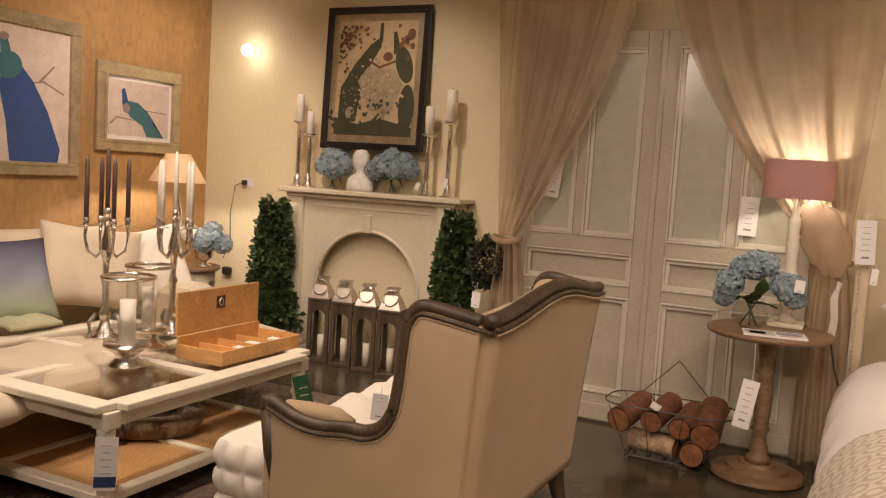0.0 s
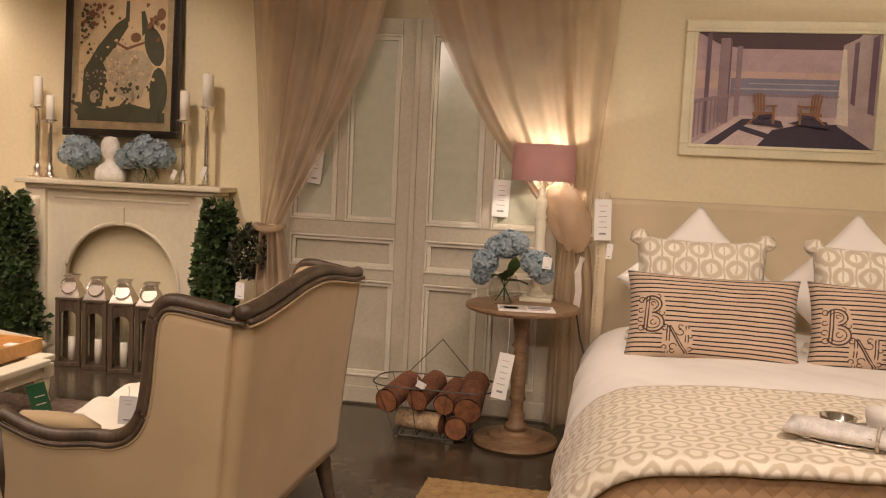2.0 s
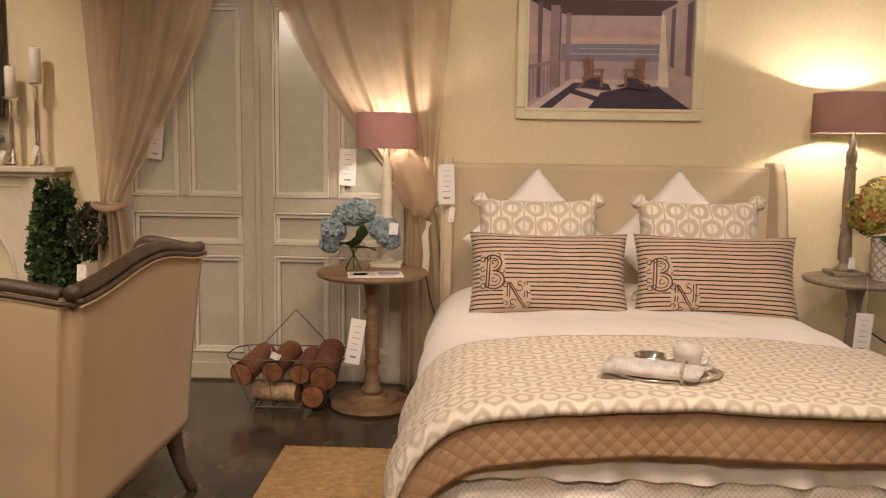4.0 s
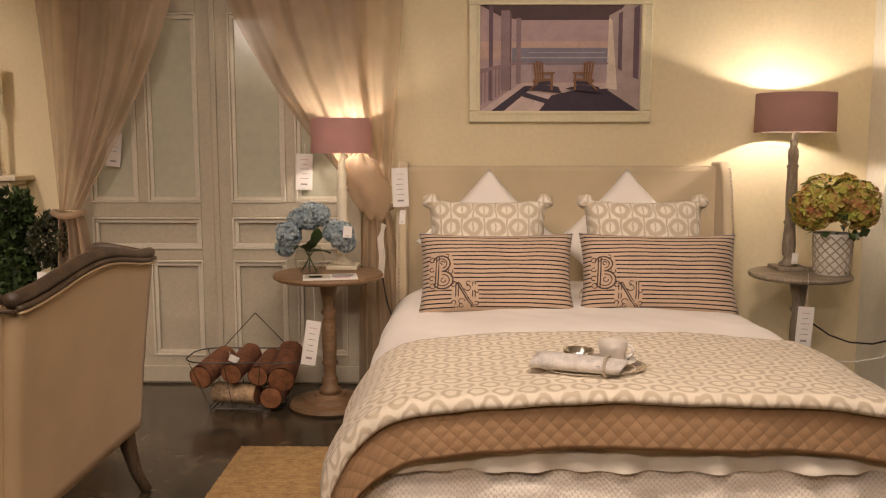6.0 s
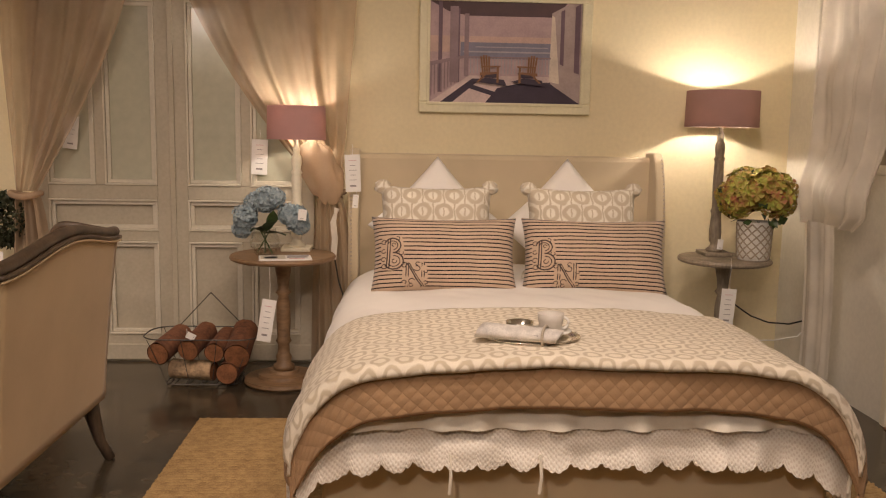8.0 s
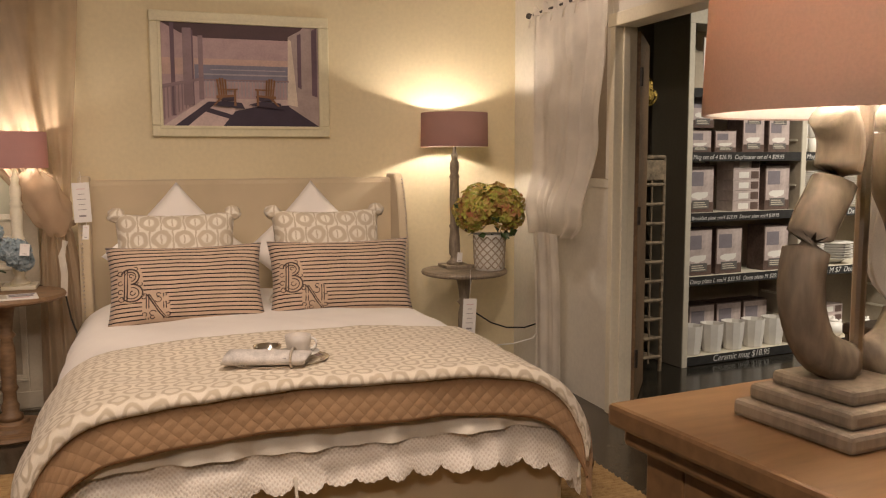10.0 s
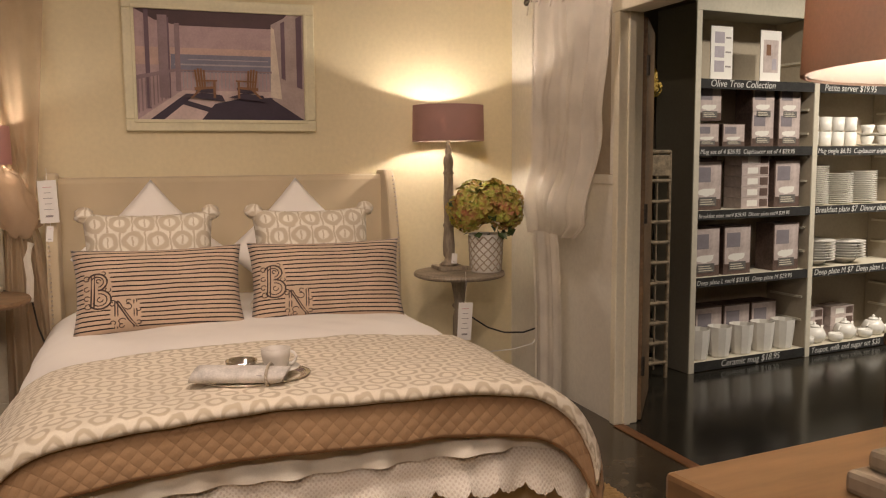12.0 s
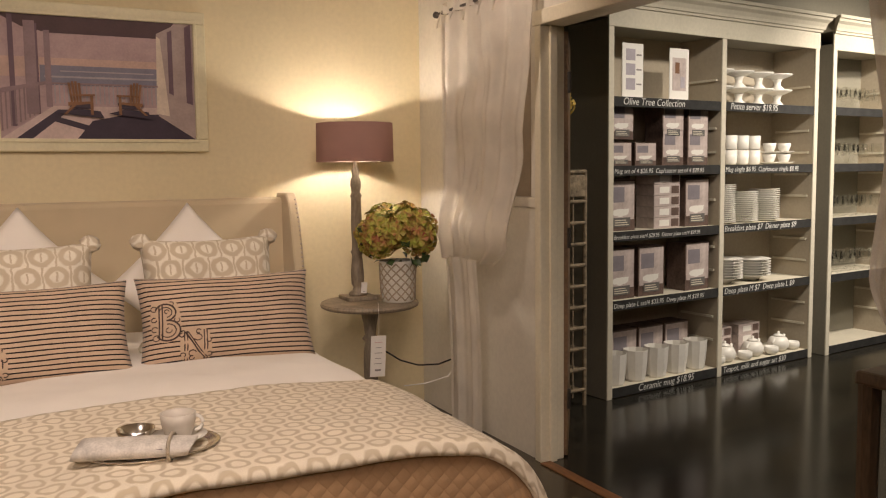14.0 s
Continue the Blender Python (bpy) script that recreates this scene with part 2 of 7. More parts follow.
M_SHADEIN = material("white_shade_lining", (0.85, 0.80, 0.72), 0.8, 0, 0.02, 4, 60, 0.0, translucent=0.5)
M_SILVER = material("polished_silver", (0.86, 0.82, 0.76), 0.17, 1.0, 0.05, 6, 40, 0.02)
M_DULL = material("brushed_pewter", (0.55, 0.48, 0.40), 0.35, 1.0, 0.1, 6, 60, 0.1)
M_IRON = material("dark_wire", (0.10, 0.09, 0.08), 0.5, 0.8, 0.2, 10, 80, 0.1)
M_BLACK = material("black_rubber", (0.02, 0.018, 0.016), 0.6, 0, 0.1, 10, 60, 0.05)
M_GLASS = glass("clear_glass", (0.985, 0.985, 0.975))
M_WAX = material("ivory_candle_wax", (0.84, 0.78, 0.66), 0.5, 0, 0.03, 6, 40, 0.02)
M_WAXDARK = material("plum_candle_wax", (0.11, 0.065, 0.05), 0.4, 0, 0.1, 6, 40, 0.02)
M_LEAF = material("dark_green_leaf", (0.045, 0.075, 0.022), 0.4, 0, 0.35, 8, 40, 0.1)
M_LEAF2 = material("olive_dark_leaf", (0.04, 0.045, 0.02), 0.45, 0, 0.35, 8, 40, 0.1)
M_BLUE = material("dusty_blue_petals", (0.38, 0.45, 0.47), 0.7, 0, 0.3, 25, 80, 0.1, second=(0.17, 0.24, 0.28))
M_WHITEFLOWER = material("white_petals", (0.80, 0.76, 0.68), 0.7, 0, 0.1, 25, 80, 0.1)
M_HYDR = material("green_russet_petals", (0.36, 0.42, 0.06), 0.6, 0, 0.3, 13, 40, 0.1, second=(0.40, 0.10, 0.06))
M_BARK = material("peeling_bark", (0.21, 0.085, 0.038), 0.85, 0, 0.4, 14, 60, 0.8, second=(0.07, 0.025, 0.014))
M_BARKPALE = material("pale_bark", (0.42, 0.29, 0.17), 0.85, 0, 0.3, 14, 60, 0.8)
M_CUT = material("cut_log_end", (0.25, 0.10, 0.04), 0.8, 0, 0.25, 20, 120, 0.3)
M_JUTE = material("jute_weave", (0.44, 0.29, 0.125), 0.95, 0, 0.3, 25, 160, 0.9, second=(0.25, 0.15, 0.06))
M_RUG = material("brown_shag_rug", (0.16, 0.115, 0.085), 0.95, 0, 0.3, 30, 200, 0.9)
M_PAPER = material("white_card", (0.82, 0.79, 0.74), 0.7, 0, 0.02, 6, 60, 0.02)
M_NEWS = material("grey_newsprint", (0.60, 0.56, 0.51), 0.8, 0, 0.15, 30, 200, 0.05)
M_INK = material("grey_print", (0.30, 0.27, 0.26), 0.8, 0, 0.05, 6, 60, 0.0)
M_PINKINK = material("pink_print", (0.62, 0.36, 0.36), 0.8, 0, 0.05, 6, 60, 0.0)
M_NAVY = material("navy_print", (0.02, 0.05, 0.14), 0.6, 0, 0.05, 6, 60, 0.0)
M_GREENCARD = material("green_card", (0.02, 0.10, 0.04), 0.5, 0, 0.1, 6, 60, 0.0)
M_CERAMIC = material("white_glazed_ceramic", (0.80, 0.77, 0.71), 0.22, 0, 0.03, 5, 40, 0.02)
M_STONEWARE = material("grey_white_stoneware", (0.56, 0.51, 0.44), 0.4, 0, 0.05, 5, 40, 0.05)
# grey darkened for the unlit cabinet end; also on top board and back wall
M_SHELF = material("shade_darkened_cabinet_grey", (0.25, 0.23, 0.18), 0.5, 0, 0.06, 3, 50, 0.1)
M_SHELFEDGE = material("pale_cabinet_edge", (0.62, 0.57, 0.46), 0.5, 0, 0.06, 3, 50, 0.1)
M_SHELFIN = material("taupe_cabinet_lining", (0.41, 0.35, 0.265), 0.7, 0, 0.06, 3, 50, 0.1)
M_CHALK = material("blackboard_strip", (0.022, 0.021, 0.02), 0.7, 0, 0.3, 12, 60, 0.05)
M_CHALKINK = material("white_chalk", (0.62, 0.61, 0.58), 0.9, 0, 0.1, 30, 200, 0.0)
M_WICKER = material("grey_wicker", (0.26, 0.20, 0.13), 0.85, 0, 0.35, 30, 200, 0.7)
M_GILT = material("champagne_gilt_frame", (0.52, 0.43, 0.27), 0.35, 0.6, 0.15, 10, 90, 0.2)
M_BLACKFRAME = material("black_lacquer_frame", (0.02, 0.016, 0.012), 0.3, 0, 0.2, 8, 60, 0.05)
M_FRAMEPAINT = material("cream_picture_frame_paint", (0.76, 0.70, 0.48), 0.45, 0, 0.05, 5, 60, 0.08)
M_THRESH = material("worn_timber_threshold", (0.27, 0.12, 0.045), 0.5, 0, 0.3, 5, 60, 0.2, stretch=(1, 0.2, 1))
M_BULB = glow("lit_bulb", LAMP, BULB_POWER)
M_BULBLOW = glow("dim_lit_bulb", LAMP, BULB_POWER * 0.6)
M_GLOBE = glow("lit_globe_bulb", LAMP, 18.0)


# ---- building helpers ----
def thing(name, label, category, group="", at=(0, 0, 0), turn=0.0):
    e = new(name)
    e.empty_display_size = 0.1
    e.matrix_basis = pose(at[0], at[1], at[2], 0, 0, turn)
    return tagged(e, label, category, group)


def mesh(name, bm, mat, smooth=False):
    bm.normal_update()
    d = bpy.data.meshes.new(name)
    bm.to_mesh(d)
    bm.free()
    d.materials.append(mat)
    if smooth:
        for p in d.polygons:
            p.use_smooth = True
    return d


def part(name, bm, mat, parent, label="", smooth=False, thick=0.0):
    ob = new(name, mesh(name, bm, mat, smooth))
    ob.parent = parent
    if label:
        ob["label"] = label
    if thick:
        s = ob.modifiers.new("thickness", "SOLIDIFY")
        s.thickness, s.offset = abs(thick), 0.0 if thick > 0 else -1.0
    return ob


def single(name, bm, mat, label, category, group="", kind="", smooth=False, at=None):
    ob = new(name, mesh(name, bm, mat, smooth))
    if at is not None:
        ob.matrix_basis = at
    return tagged(ob, label, category, group, kind)


def box(c, s, bev=0.0, turn=(0, 0, 0), bm=None, seg=2):
    bm = bm or bmesh.new()
    m = pose(*c, *turn) @ Matrix.Diagonal((*s, 1))
    vs = bmesh.ops.create_cube(bm, size=1, matrix=m)["verts"]
    if bev:
        es = list({e for v in vs for e in v.link_edges})
        bmesh.ops.bevel(bm, geom=es, offset=bev, segments=seg, affect="EDGES", profile=0.5)
    return bm


def span(lo, hi, bev=0.0, bm=None):
    return box([(a + b) / 2 for a, b in zip(lo, hi)], [abs(b - a) for a, b in zip(lo, hi)], bev, bm=bm)


def lathe(prof, seg=20, bm=None, m=None, wobble=None):
    """A turned shape from (radius, height) rows."""
    bm = bm or bmesh.new()
    m = m or Matrix()
    rings = []
    for r, z in prof:
        if r < 1e-5:
            rings.append([bm.verts.new(m @ Vector((0, 0, z)))])
        else:
            rings.append([bm.verts.new(m @ Vector((r * math.cos(a), r * math.sin(a), z))) for a in (2 * math.pi * i / seg for i in range(seg))])
    for a, b in zip(rings, rings[1:]):
        for i in range(seg):
            j = (i + 1) % seg
            q = [a[i % len(a)], a[j % len(a)], b[j % len(b)], b[i % len(b)]]
            q = list(dict.fromkeys(q))
            if len(q) > 2:
                bm.faces.new(q)
    for ring in (rings[0], rings[-1]):
        if len(ring) > 2 and ring is not None and prof[0] != prof[-1]:
            bm.faces.new(ring if ring is rings[-1] else ring[::-1])
    bmesh.ops.recalc_face_normals(bm, faces=bm.faces)
    return bm


def tube(pts, r, seg=8, bm=None, close=False, flat=1.0):
    """A rod swept along points; r is one radius or one for each point."""
    bm = bm or bmesh.new()
    pts = [Vector(p) for p in pts]
    k = len(pts)
    rs = [r] * k if isinstance(r, (int, float)) else r
    up = Vector((0, 0, 1))
    rings = []
    for i, p in enumerate(pts):
        d = (pts[(i + 1) % k] - pts[i - 1]) if close else (pts[min(i + 1, k - 1)] - pts[max(i - 1, 0)])
        d.normalize()
        a = d.cross(up if abs(d.dot(up)) < 0.95 else Vector((1, 0, 0))).normalized()
        b = a.cross(d)
        rings.append([bm.verts.new(p + rs[i] * (math.cos(w) * a + flat * math.sin(w) * b)) for w in (2 * math.pi * j / seg for j in range(seg))])
    for i in range(k if close else k - 1):
        a, b = rings[i], rings[(i + 1) % k]
        for j in range(seg):
            bm.faces.new((a[j], a[(j + 1) % seg], b[(j + 1) % seg], b[j]))
    if not close:
        bm.faces.new(rings[0][::-1])
        bm.faces.new(rings[-1])
    return bm


def sheet(f, nu, nv, su=1.0, sv=1.0, bm=None, wrap=False):
    """A surface f(u, v) over 0..1, with a UV map in metres."""
    bm = bm or bmesh.new()
    uv = bm.loops.layers.uv.verify()
    g = [[bm.verts.new(f(i / nu, j / nv)) for j in range(nv + 1)] for i in range(nu + (0 if wrap else 1))]
    for i in range(nu):
        for j in range(nv):
            k = (i + 1) % len(g)
            face = bm.faces.new((g[i][j], g[k][j], g[k][j + 1], g[i][j + 1]))
            for lp, (a, b) in zip(face.loops, ((i, j), (i + 1, j), (i + 1, j + 1), (i, j + 1))):
                lp[uv].uv = (a / nu * su, b / nv * sv)
    return bm


def pillow(w, h, d, n=22, wrinkle=0.004, seed=0.0, pinch=0.06):
    """A stuffed cushion standing in the xz plane, its front to -y, its base at z = 0."""
    def side(s):
        def f(u, v):
            a, b = 2 * u - 1, 2 * v - 1
            t = max(0.0, (1 - a ** 4) * (1 - b ** 4)) ** 0.55
            x = w / 2 * a * (1 - pinch * (1 - b * b) * abs(a) ** 2)
            z = h / 2 * b * (1 - pinch * 1.3 * (1 - a * a) * abs(b) ** 2)
            k = noise.noise(Vector((a * 2.2 + seed, b * 2.2, s + seed))) * wrinkle * 3 * t + wrinkle * t * noise.noise(Vector((a * 7 + seed, b * 7, s)))
            return Vector((x, s * (d / 2 * t + k), h / 2 + z))
        return f
    bm = sheet(side(-1), n, n, w, h)
    sheet(lambda u, v: side(1)(1 - u, v), n, n, w, h, bm=bm)
    bmesh.ops.remove_doubles(bm, verts=bm.verts, dist=0.0008)
    return bm


def poly(pts, y=0.0, bm=None):
    """A flat shape from (x, z) corners, facing -y."""
    bm = bm or bmesh.new()
    vs = [bm.verts.new((x, y, z)) for x, z in pts]
    bm.faces.new(vs)
    return bm


def oval(cx, cz, rx, rz, turn=0.0, n=18):
    a = radians(turn)
    return [(cx + rx * math.cos(t) * math.cos(a) - rz * math.sin(t) * math.sin(a), cz + rx * math.cos(t) * math.sin(a) + rz * math.sin(t) * math.cos(a)) for t in (2 * math.pi * i / n for i in range(n))]


def flatcolour(name, c, rough=0.6):
    return material(name, c, rough, 0, 0.08, 12, 90, 0.05)


def wall(name, lo, hi, mat, label):
    return single(name, span(lo, hi), mat, label, "wall", kind="structure")

# ---- the setting ----
XL, XR, Y0, YF = -4.25, 3.34, 5.0, 5.45      # ochre wall, doorway wall, bed wall, fireplace wall
single("floor", span((-4.4, -3.2, -0.1), (XR, 6.0, 0.0)), M_FLOOR, "dark polished concrete floor with faint mottling", "floor", kind="structure")
single("floor_next_room", span((XR, -3.2, -0.1), (9.4, 6.0, 0.0)), M_FLOORNEXT, "near-black polished concrete floor of the next room", "floor", kind="structure")
single("ceiling", span((-4.4, -3.2, CEIL), (9.4, 6.0, CEIL + 0.1)), M_CEIL, "plain painted shop ceiling", "ceiling", kind="structure")
wall("wall_north_fireplace", (XL, YF, 0), (-1.40, YF + 0.12, CEIL), M_WALL, "cream painted wall behind the fireplace")
wall("wall_north_return", (-1.40, Y0 + 0.12, 0), (-1.30, YF + 0.12, CEIL), M_WALL, "cream painted wall return behind the curtain")
wall("wall_north_bed", (-1.40, Y0, 0), (XR, Y0 + 0.12, CEIL), M_WALL, "cream painted wall behind the bed")
wall("wall_west", (XL - 0.12, -3.0, 0), (XL, YF + 0.12, CEIL), M_TAN, "mottled ochre brown painted wall")
wall("wall_south", (XL - 0.12, -3.12, 0), (9.2, -3.0, CEIL), M_WALL, "plain cream painted wall")
wall("wall_east_next_room", (9.2, -3.12, 0), (9.32, 5.6, CEIL), M_WHITEWALL, "plain off-white wall of the next room")
wall("wall_north_next_room", (XR, 5.0, 0), (9.2, 5.12, CEIL), M_SHELF, "grey painted wall behind the shelving")
# the wall with the doorway: a pier with a window recess, a header, and the wall beyond
PIER = 3.72                                   # where the pier ends and the door frame begins
DOOR_Y1, DOOR_Y0, DOOR_Z = PIER - 0.05, 1.75, 2.11
wall("wall_east_pier_lower", (XR, PIER, 0), (XR + 0.10, Y0, 1.27), M_WHITEWALL, "off-white painted panel below the window")
wall("wall_east_pier_upper", (XR, PIER, 2.36), (XR + 0.10, Y0, CEIL), M_WHITEWALL, "off-white painted wall above the window")
wall("wall_east_pier_post", (XR, 4.72, 1.27), (XR + 0.10, Y0, 2.36), M_WHITEWALL, "off-white painted wall beside the window")
wall("wall_east_header", (XR, 1.69, DOOR_Z + 0.06), (XR + 0.10, PIER, CEIL), M_WHITEWALL, "off-white wall above the doorway")
wall("wall_east_south", (XR, -3.0, 0), (XR + 0.10, 1.69, CEIL), M_WHITEWALL, "off-white painted wall")
win = tagged(new("window_1"), "small interior window with a grey pane behind a voile curtain", "window", kind="structure")
part("pane", span((XR + 0.05, PIER + 0.06, 1.30), (XR + 0.06, 4.70, 2.34)), M_SHELFIN, win, "dull grey-brown pane")
for lo, hi in (((XR - 0.01, PIER, 1.25), (XR + 0.08, 4.74, 1.30)), ((XR - 0.01, PIER, 2.33), (XR + 0.08, 4.74, 2.38)), ((XR - 0.008, PIER, 1.30), (XR + 0.08, PIER + 0.05, 2.33)), ((XR - 0.008, 4.69, 1.30), (XR + 0.08, 4.74, 2.33))):
    part("window_frame", span(lo, hi, 0.006), M_WHITEWALL, win)
frame_door = tagged(new("door_frame_1"), "cream painted door frame of the wide doorway", "door frame", kind="structure")
part("jamb", span((XR - 0.02, DOOR_Y1, 0), (XR + 0.12, PIER, DOOR_Z), 0.006), M_CREAM, frame_door)
part("jamb", span((XR - 0.02, 1.69, 0), (XR + 0.12, DOOR_Y0, DOOR_Z), 0.006), M_CREAM, frame_door)
part("head", span((XR - 0.022, 1.67, DOOR_Z), (XR + 0.122, PIER + 0.02, DOOR_Z + 0.07), 0.006), M_CREAM, frame_door)
part("stop", span((XR + 0.03, DOOR_Y1 - 0.015, 0), (XR + 0.07, DOOR_Y1, DOOR_Z - 0.002), 0.003), M_CREAM, frame_door)
single("threshold", span((XR - 0.03, 1.6, 0.002), (XR + 0.03, PIER - 0.06, 0.008), 0.002), M_THRESH, "worn orange-brown timber strip in the floor", "threshold", kind="structure")


# ---- ceiling spotlights ----
def ceiling_spot(sx, sy, aim):
    e = thing("ceiling_spotlight", "small black adjustable spotlight under the ceiling", "spotlight", "ceiling spotlights", (sx, sy, CEIL))
    d = (Vector(aim) - Vector((sx, sy, CEIL - 0.1))).normalized()
    back = -d * 0.02 + Vector((0, 0, -0.1))
    part("stem", tube([(0, 0, 0), (0, 0, -0.08)], 0.012, 8), M_BLACK, e)
    rot = d.to_track_quat("Z", "Y").to_matrix().to_4x4()
    part("housing", lathe([(0.02, -0.10), (0.045, -0.09), (0.05, -0.02), (0.046, -0.02), (0.04, -0.08), (0.0, -0.085)], 14, m=Matrix.Translation(Vector((0, 0, -0.13))) @ rot), M_BLACK, e, smooth=True)


for (sx, sy), aim, *dim in SPOTS + SPOTS_NEXT:
    ceiling_spot(sx, sy, aim)


# ---- the grey double doors that stand against the wall ----
def false_door(x0, x1, mirror):
    e = thing("panelled_door", "tall grey-green panelled door with frosted panes leaning at the wall", "door", "pair of tall doors", ((x0 + x1) / 2, 4.90, 0))
    w, H = x1 - x0, 2.26
    yb = 0.025
    a = -w / 2
    st, mid = 0.085, 0.055
    # stiles, rails and mullions
    part("stile", span((a, -yb, 0), (a + st, yb, H), 0.004), M_DOOR, e)
    part("stile", span((w / 2 - st, -yb, 0), (w / 2, yb, H), 0.004), M_DOOR, e)
    for z0, z1 in ((0, 0.17), (0.745, 0.81), (1.0, 1.085), (2.17, H)):
        part("rail", span((a + st, -yb + 0.001, z0), (w / 2 - st, yb, z1), 0.004), M_DOOR, e)
    xm = a + st + (w - 2 * st) * (0.52 if mirror else 0.48)
    part("mullion", span((xm - mid / 2, -yb + 0.0015, 1.085), (xm + mid / 2, yb, 2.17), 0.004), M_DOOR, e)
    part("mullion", span((xm - mid / 2, -yb + 0.0015, 0.17), (xm + mid / 2, yb, 0.745), 0.004), M_DOOR, e)
    cols = ((a + st, xm - mid / 2), (xm + mid / 2, w / 2 - st))
    for c0, c1 in cols:
        part("pane", span((c0, 0.0, 1.085), (c1, 0.006, 2.17)), M_FROST, e, "pale frosted pane")
        part("panel", span((c0, 0.006, 0.17), (c1, 0.014, 0.745)), M_DOOR, e)
    part("panel", span((a + st, 0.006, 0.81), (w / 2 - st, 0.014, 1.0)), M_DOOR, e)
    for (c0, c1), (z0, z1) in [(c, z) for c in cols for z in ((1.085, 2.17), (0.17, 0.745))] + [((a + st, w / 2 - st), (0.81, 1.0))]:
        b = bmesh.new()
        for r, y, o in ((0.012, -yb - 0.007, 0.0), (0.022, -yb + 0.008, 0.0125)):
            for lo, hi in (((c0 + o, y, z0 + o), (c1 - o, 0.0, z0 + o + r)), ((c0 + o, y, z1 - o - r), (c1 - o, 0.0, z1 - o)), ((c0 + o, y, z0 + o + r), (c0 + o + r, 0.0, z1 - o - r)), ((c1 - o - r, y, z0 + o + r), (c1 - o, 0.0, z1 - o - r))):
                span(lo, hi, 0.003, b)
        part("moulding", b, M_SHELFEDGE, e)
    if mirror:
        part("cover_strip", span((a - 0.018, -yb - 0.014, 0.0), (a + 0.016, -yb - 0.0005, H), 0.005), M_DOOR, e)
    part("kick_board", span((a + 0.018, -yb - 0.012, 0.012), (w / 2 - 0.005, -yb - 0.0005, 0.11), 0.004), M_DOOR, e)
    return e


false_door(-1.30, -0.485, False)
false_door(-0.475, 0.365, True)


# ---- tags ----
def price_tag(at, w, h, turn=0.0, lean=0.0, lines=4, foot=None, label="white hanging price tag with printed lines", string=0.06):
    e = thing("price_tag", label, "price tag", "price tags", at, turn)
    m = pose(0, 0, 0, 0, lean, 0)
    b = box((0, 0, -h / 2), (w, 0.002, h), 0.0006)
    b.transform(m)
    part("card", b, M_PAPER, e)
    for i in range(lines):
        ww = w * (0.36 if i % 2 else 0.5)
        b = box((0, -0.0016, -h * (0.16 + 0.13 * i)), (ww, 0.0008, h * 0.013))
        b.transform(m)
        part("print_line", b, M_PINKINK if i == 0 else M_INK, e)
    b = box((0, -0.0016, -h * 0.84), (w * (0.96 if foot else 0.40), 0.0008, h * (0.20 if foot else 0.045)))
    b.transform(m)
    part("print_line", b, foot or M_INK, e)
    if string:
        part("string", tube([(0, 0, 0), (0.003, 0, string * 0.5), (0, 0, string)], 0.0012, 5), M_PAPER, e)
    return e


# ---- curtains ----
def fold(u, n, seed):
    return math.sin(2 * math.pi * n * u + seed) + 0.45 * math.sin(2 * math.pi * n * 2.3 * u + seed * 2.1)


def tied_curtain(top, tie_x, tie_z, edge0, edge1, y, name_label, bow=0.12, lean=0.25, flip=False):
    """A curtain hung from the rail over x = edge0..edge1 and gathered at a tie."""
    e = thing("curtain", name_label, "curtain", "taupe curtains", (0, 0, 0))

    def upper(u, v):
        z = top + (tie_z - top) * v
        k = v ** 1.25
        gx = edge0 + (edge1 - edge0) * u
        tx = tie_x + (u - 0.5) * 0.13
        x = gx + (tx - gx) * k
        side = u if not flip else 1 - u
        x += (bow * math.sin(math.pi * v) * side) * (1 if not flip else -1)
        amp = 0.030 * (1 - 0.3 * v)
        return Vector((x, y + amp * fold(u + 0.05 * noise.noise(Vector((u * 4, v * 1.5, y * 3))), 4.2, 0.6) + 0.02 * noise.noise(Vector((u * 4, v * 3, y))), z))

    part("drape", sheet(upper, 90, 34), M_CURT, e, smooth=True)
    ring = [(tie_x + 0.085 * math.cos(a), y + 0.06 * math.sin(a), tie_z - 0.02 + 0.01 * math.cos(2 * a)) for a in (2 * math.pi * i / 16 for i in range(16))]
    part("tie", tube(ring, 0.018, 8, close=True), M_CURT, e, smooth=True)

    def lower(u, v):
        z = tie_z - 0.03 - (tie_z - 0.05) * v
        w = 0.14 + 0.16 * v ** 0.6
        return Vector((tie_x + (u - 0.5) * w + 0.03 * v, y + 0.05 * fold(u, 3, 1.0) * (0.5 + 0.5 * v), z))

    part("tail", sheet(lower, 40, 24), M_CURT, e, smooth=True)
    return e


left_curtain = tied_curtain(2.82, -1.29, 1.05, -1.45, -0.56, 4.74, "taupe sheer curtain tied back beside the tall doors", bow=0.07)
right_curtain = tied_curtain(2.82, 0.47, 1.08, -0.52, 0.66, 4.77, "taupe sheer curtain knotted back beside the bed", bow=0.10, flip=True)
b = bmesh.new()
bmesh.ops.create_uvsphere(b, u_segments=24, v_segments=16, radius=1.0)
for v in b.verts:
    k = 1 + 0.22 * noise.noise(v.co * 1.9) + 0.075 * math.sin(5 * math.atan2(v.co.x, v.co.y) + 3.5 * v.co.z)
    v.co = Vector((0.43 + 0.125 * k * v.co.x - 0.03 * v.co.z, 4.70 + 0.08 * k * v.co.y, 1.19 + 0.17 * k * v.co.z - 0.05 * v.co.x))
part("knot", b, M_CURT, right_curtain, "bunched knot of cloth", smooth=True)
part("ribbon", tube([(0.52, 4.66, 0.98), (0.5, 4.64, 0.9), (0.51, 4.64, 0.8), (0.5, 4.65, 0.68)], 0.008, 6, flat=2.5), M_VOILE, right_curtain, "white ribbon")
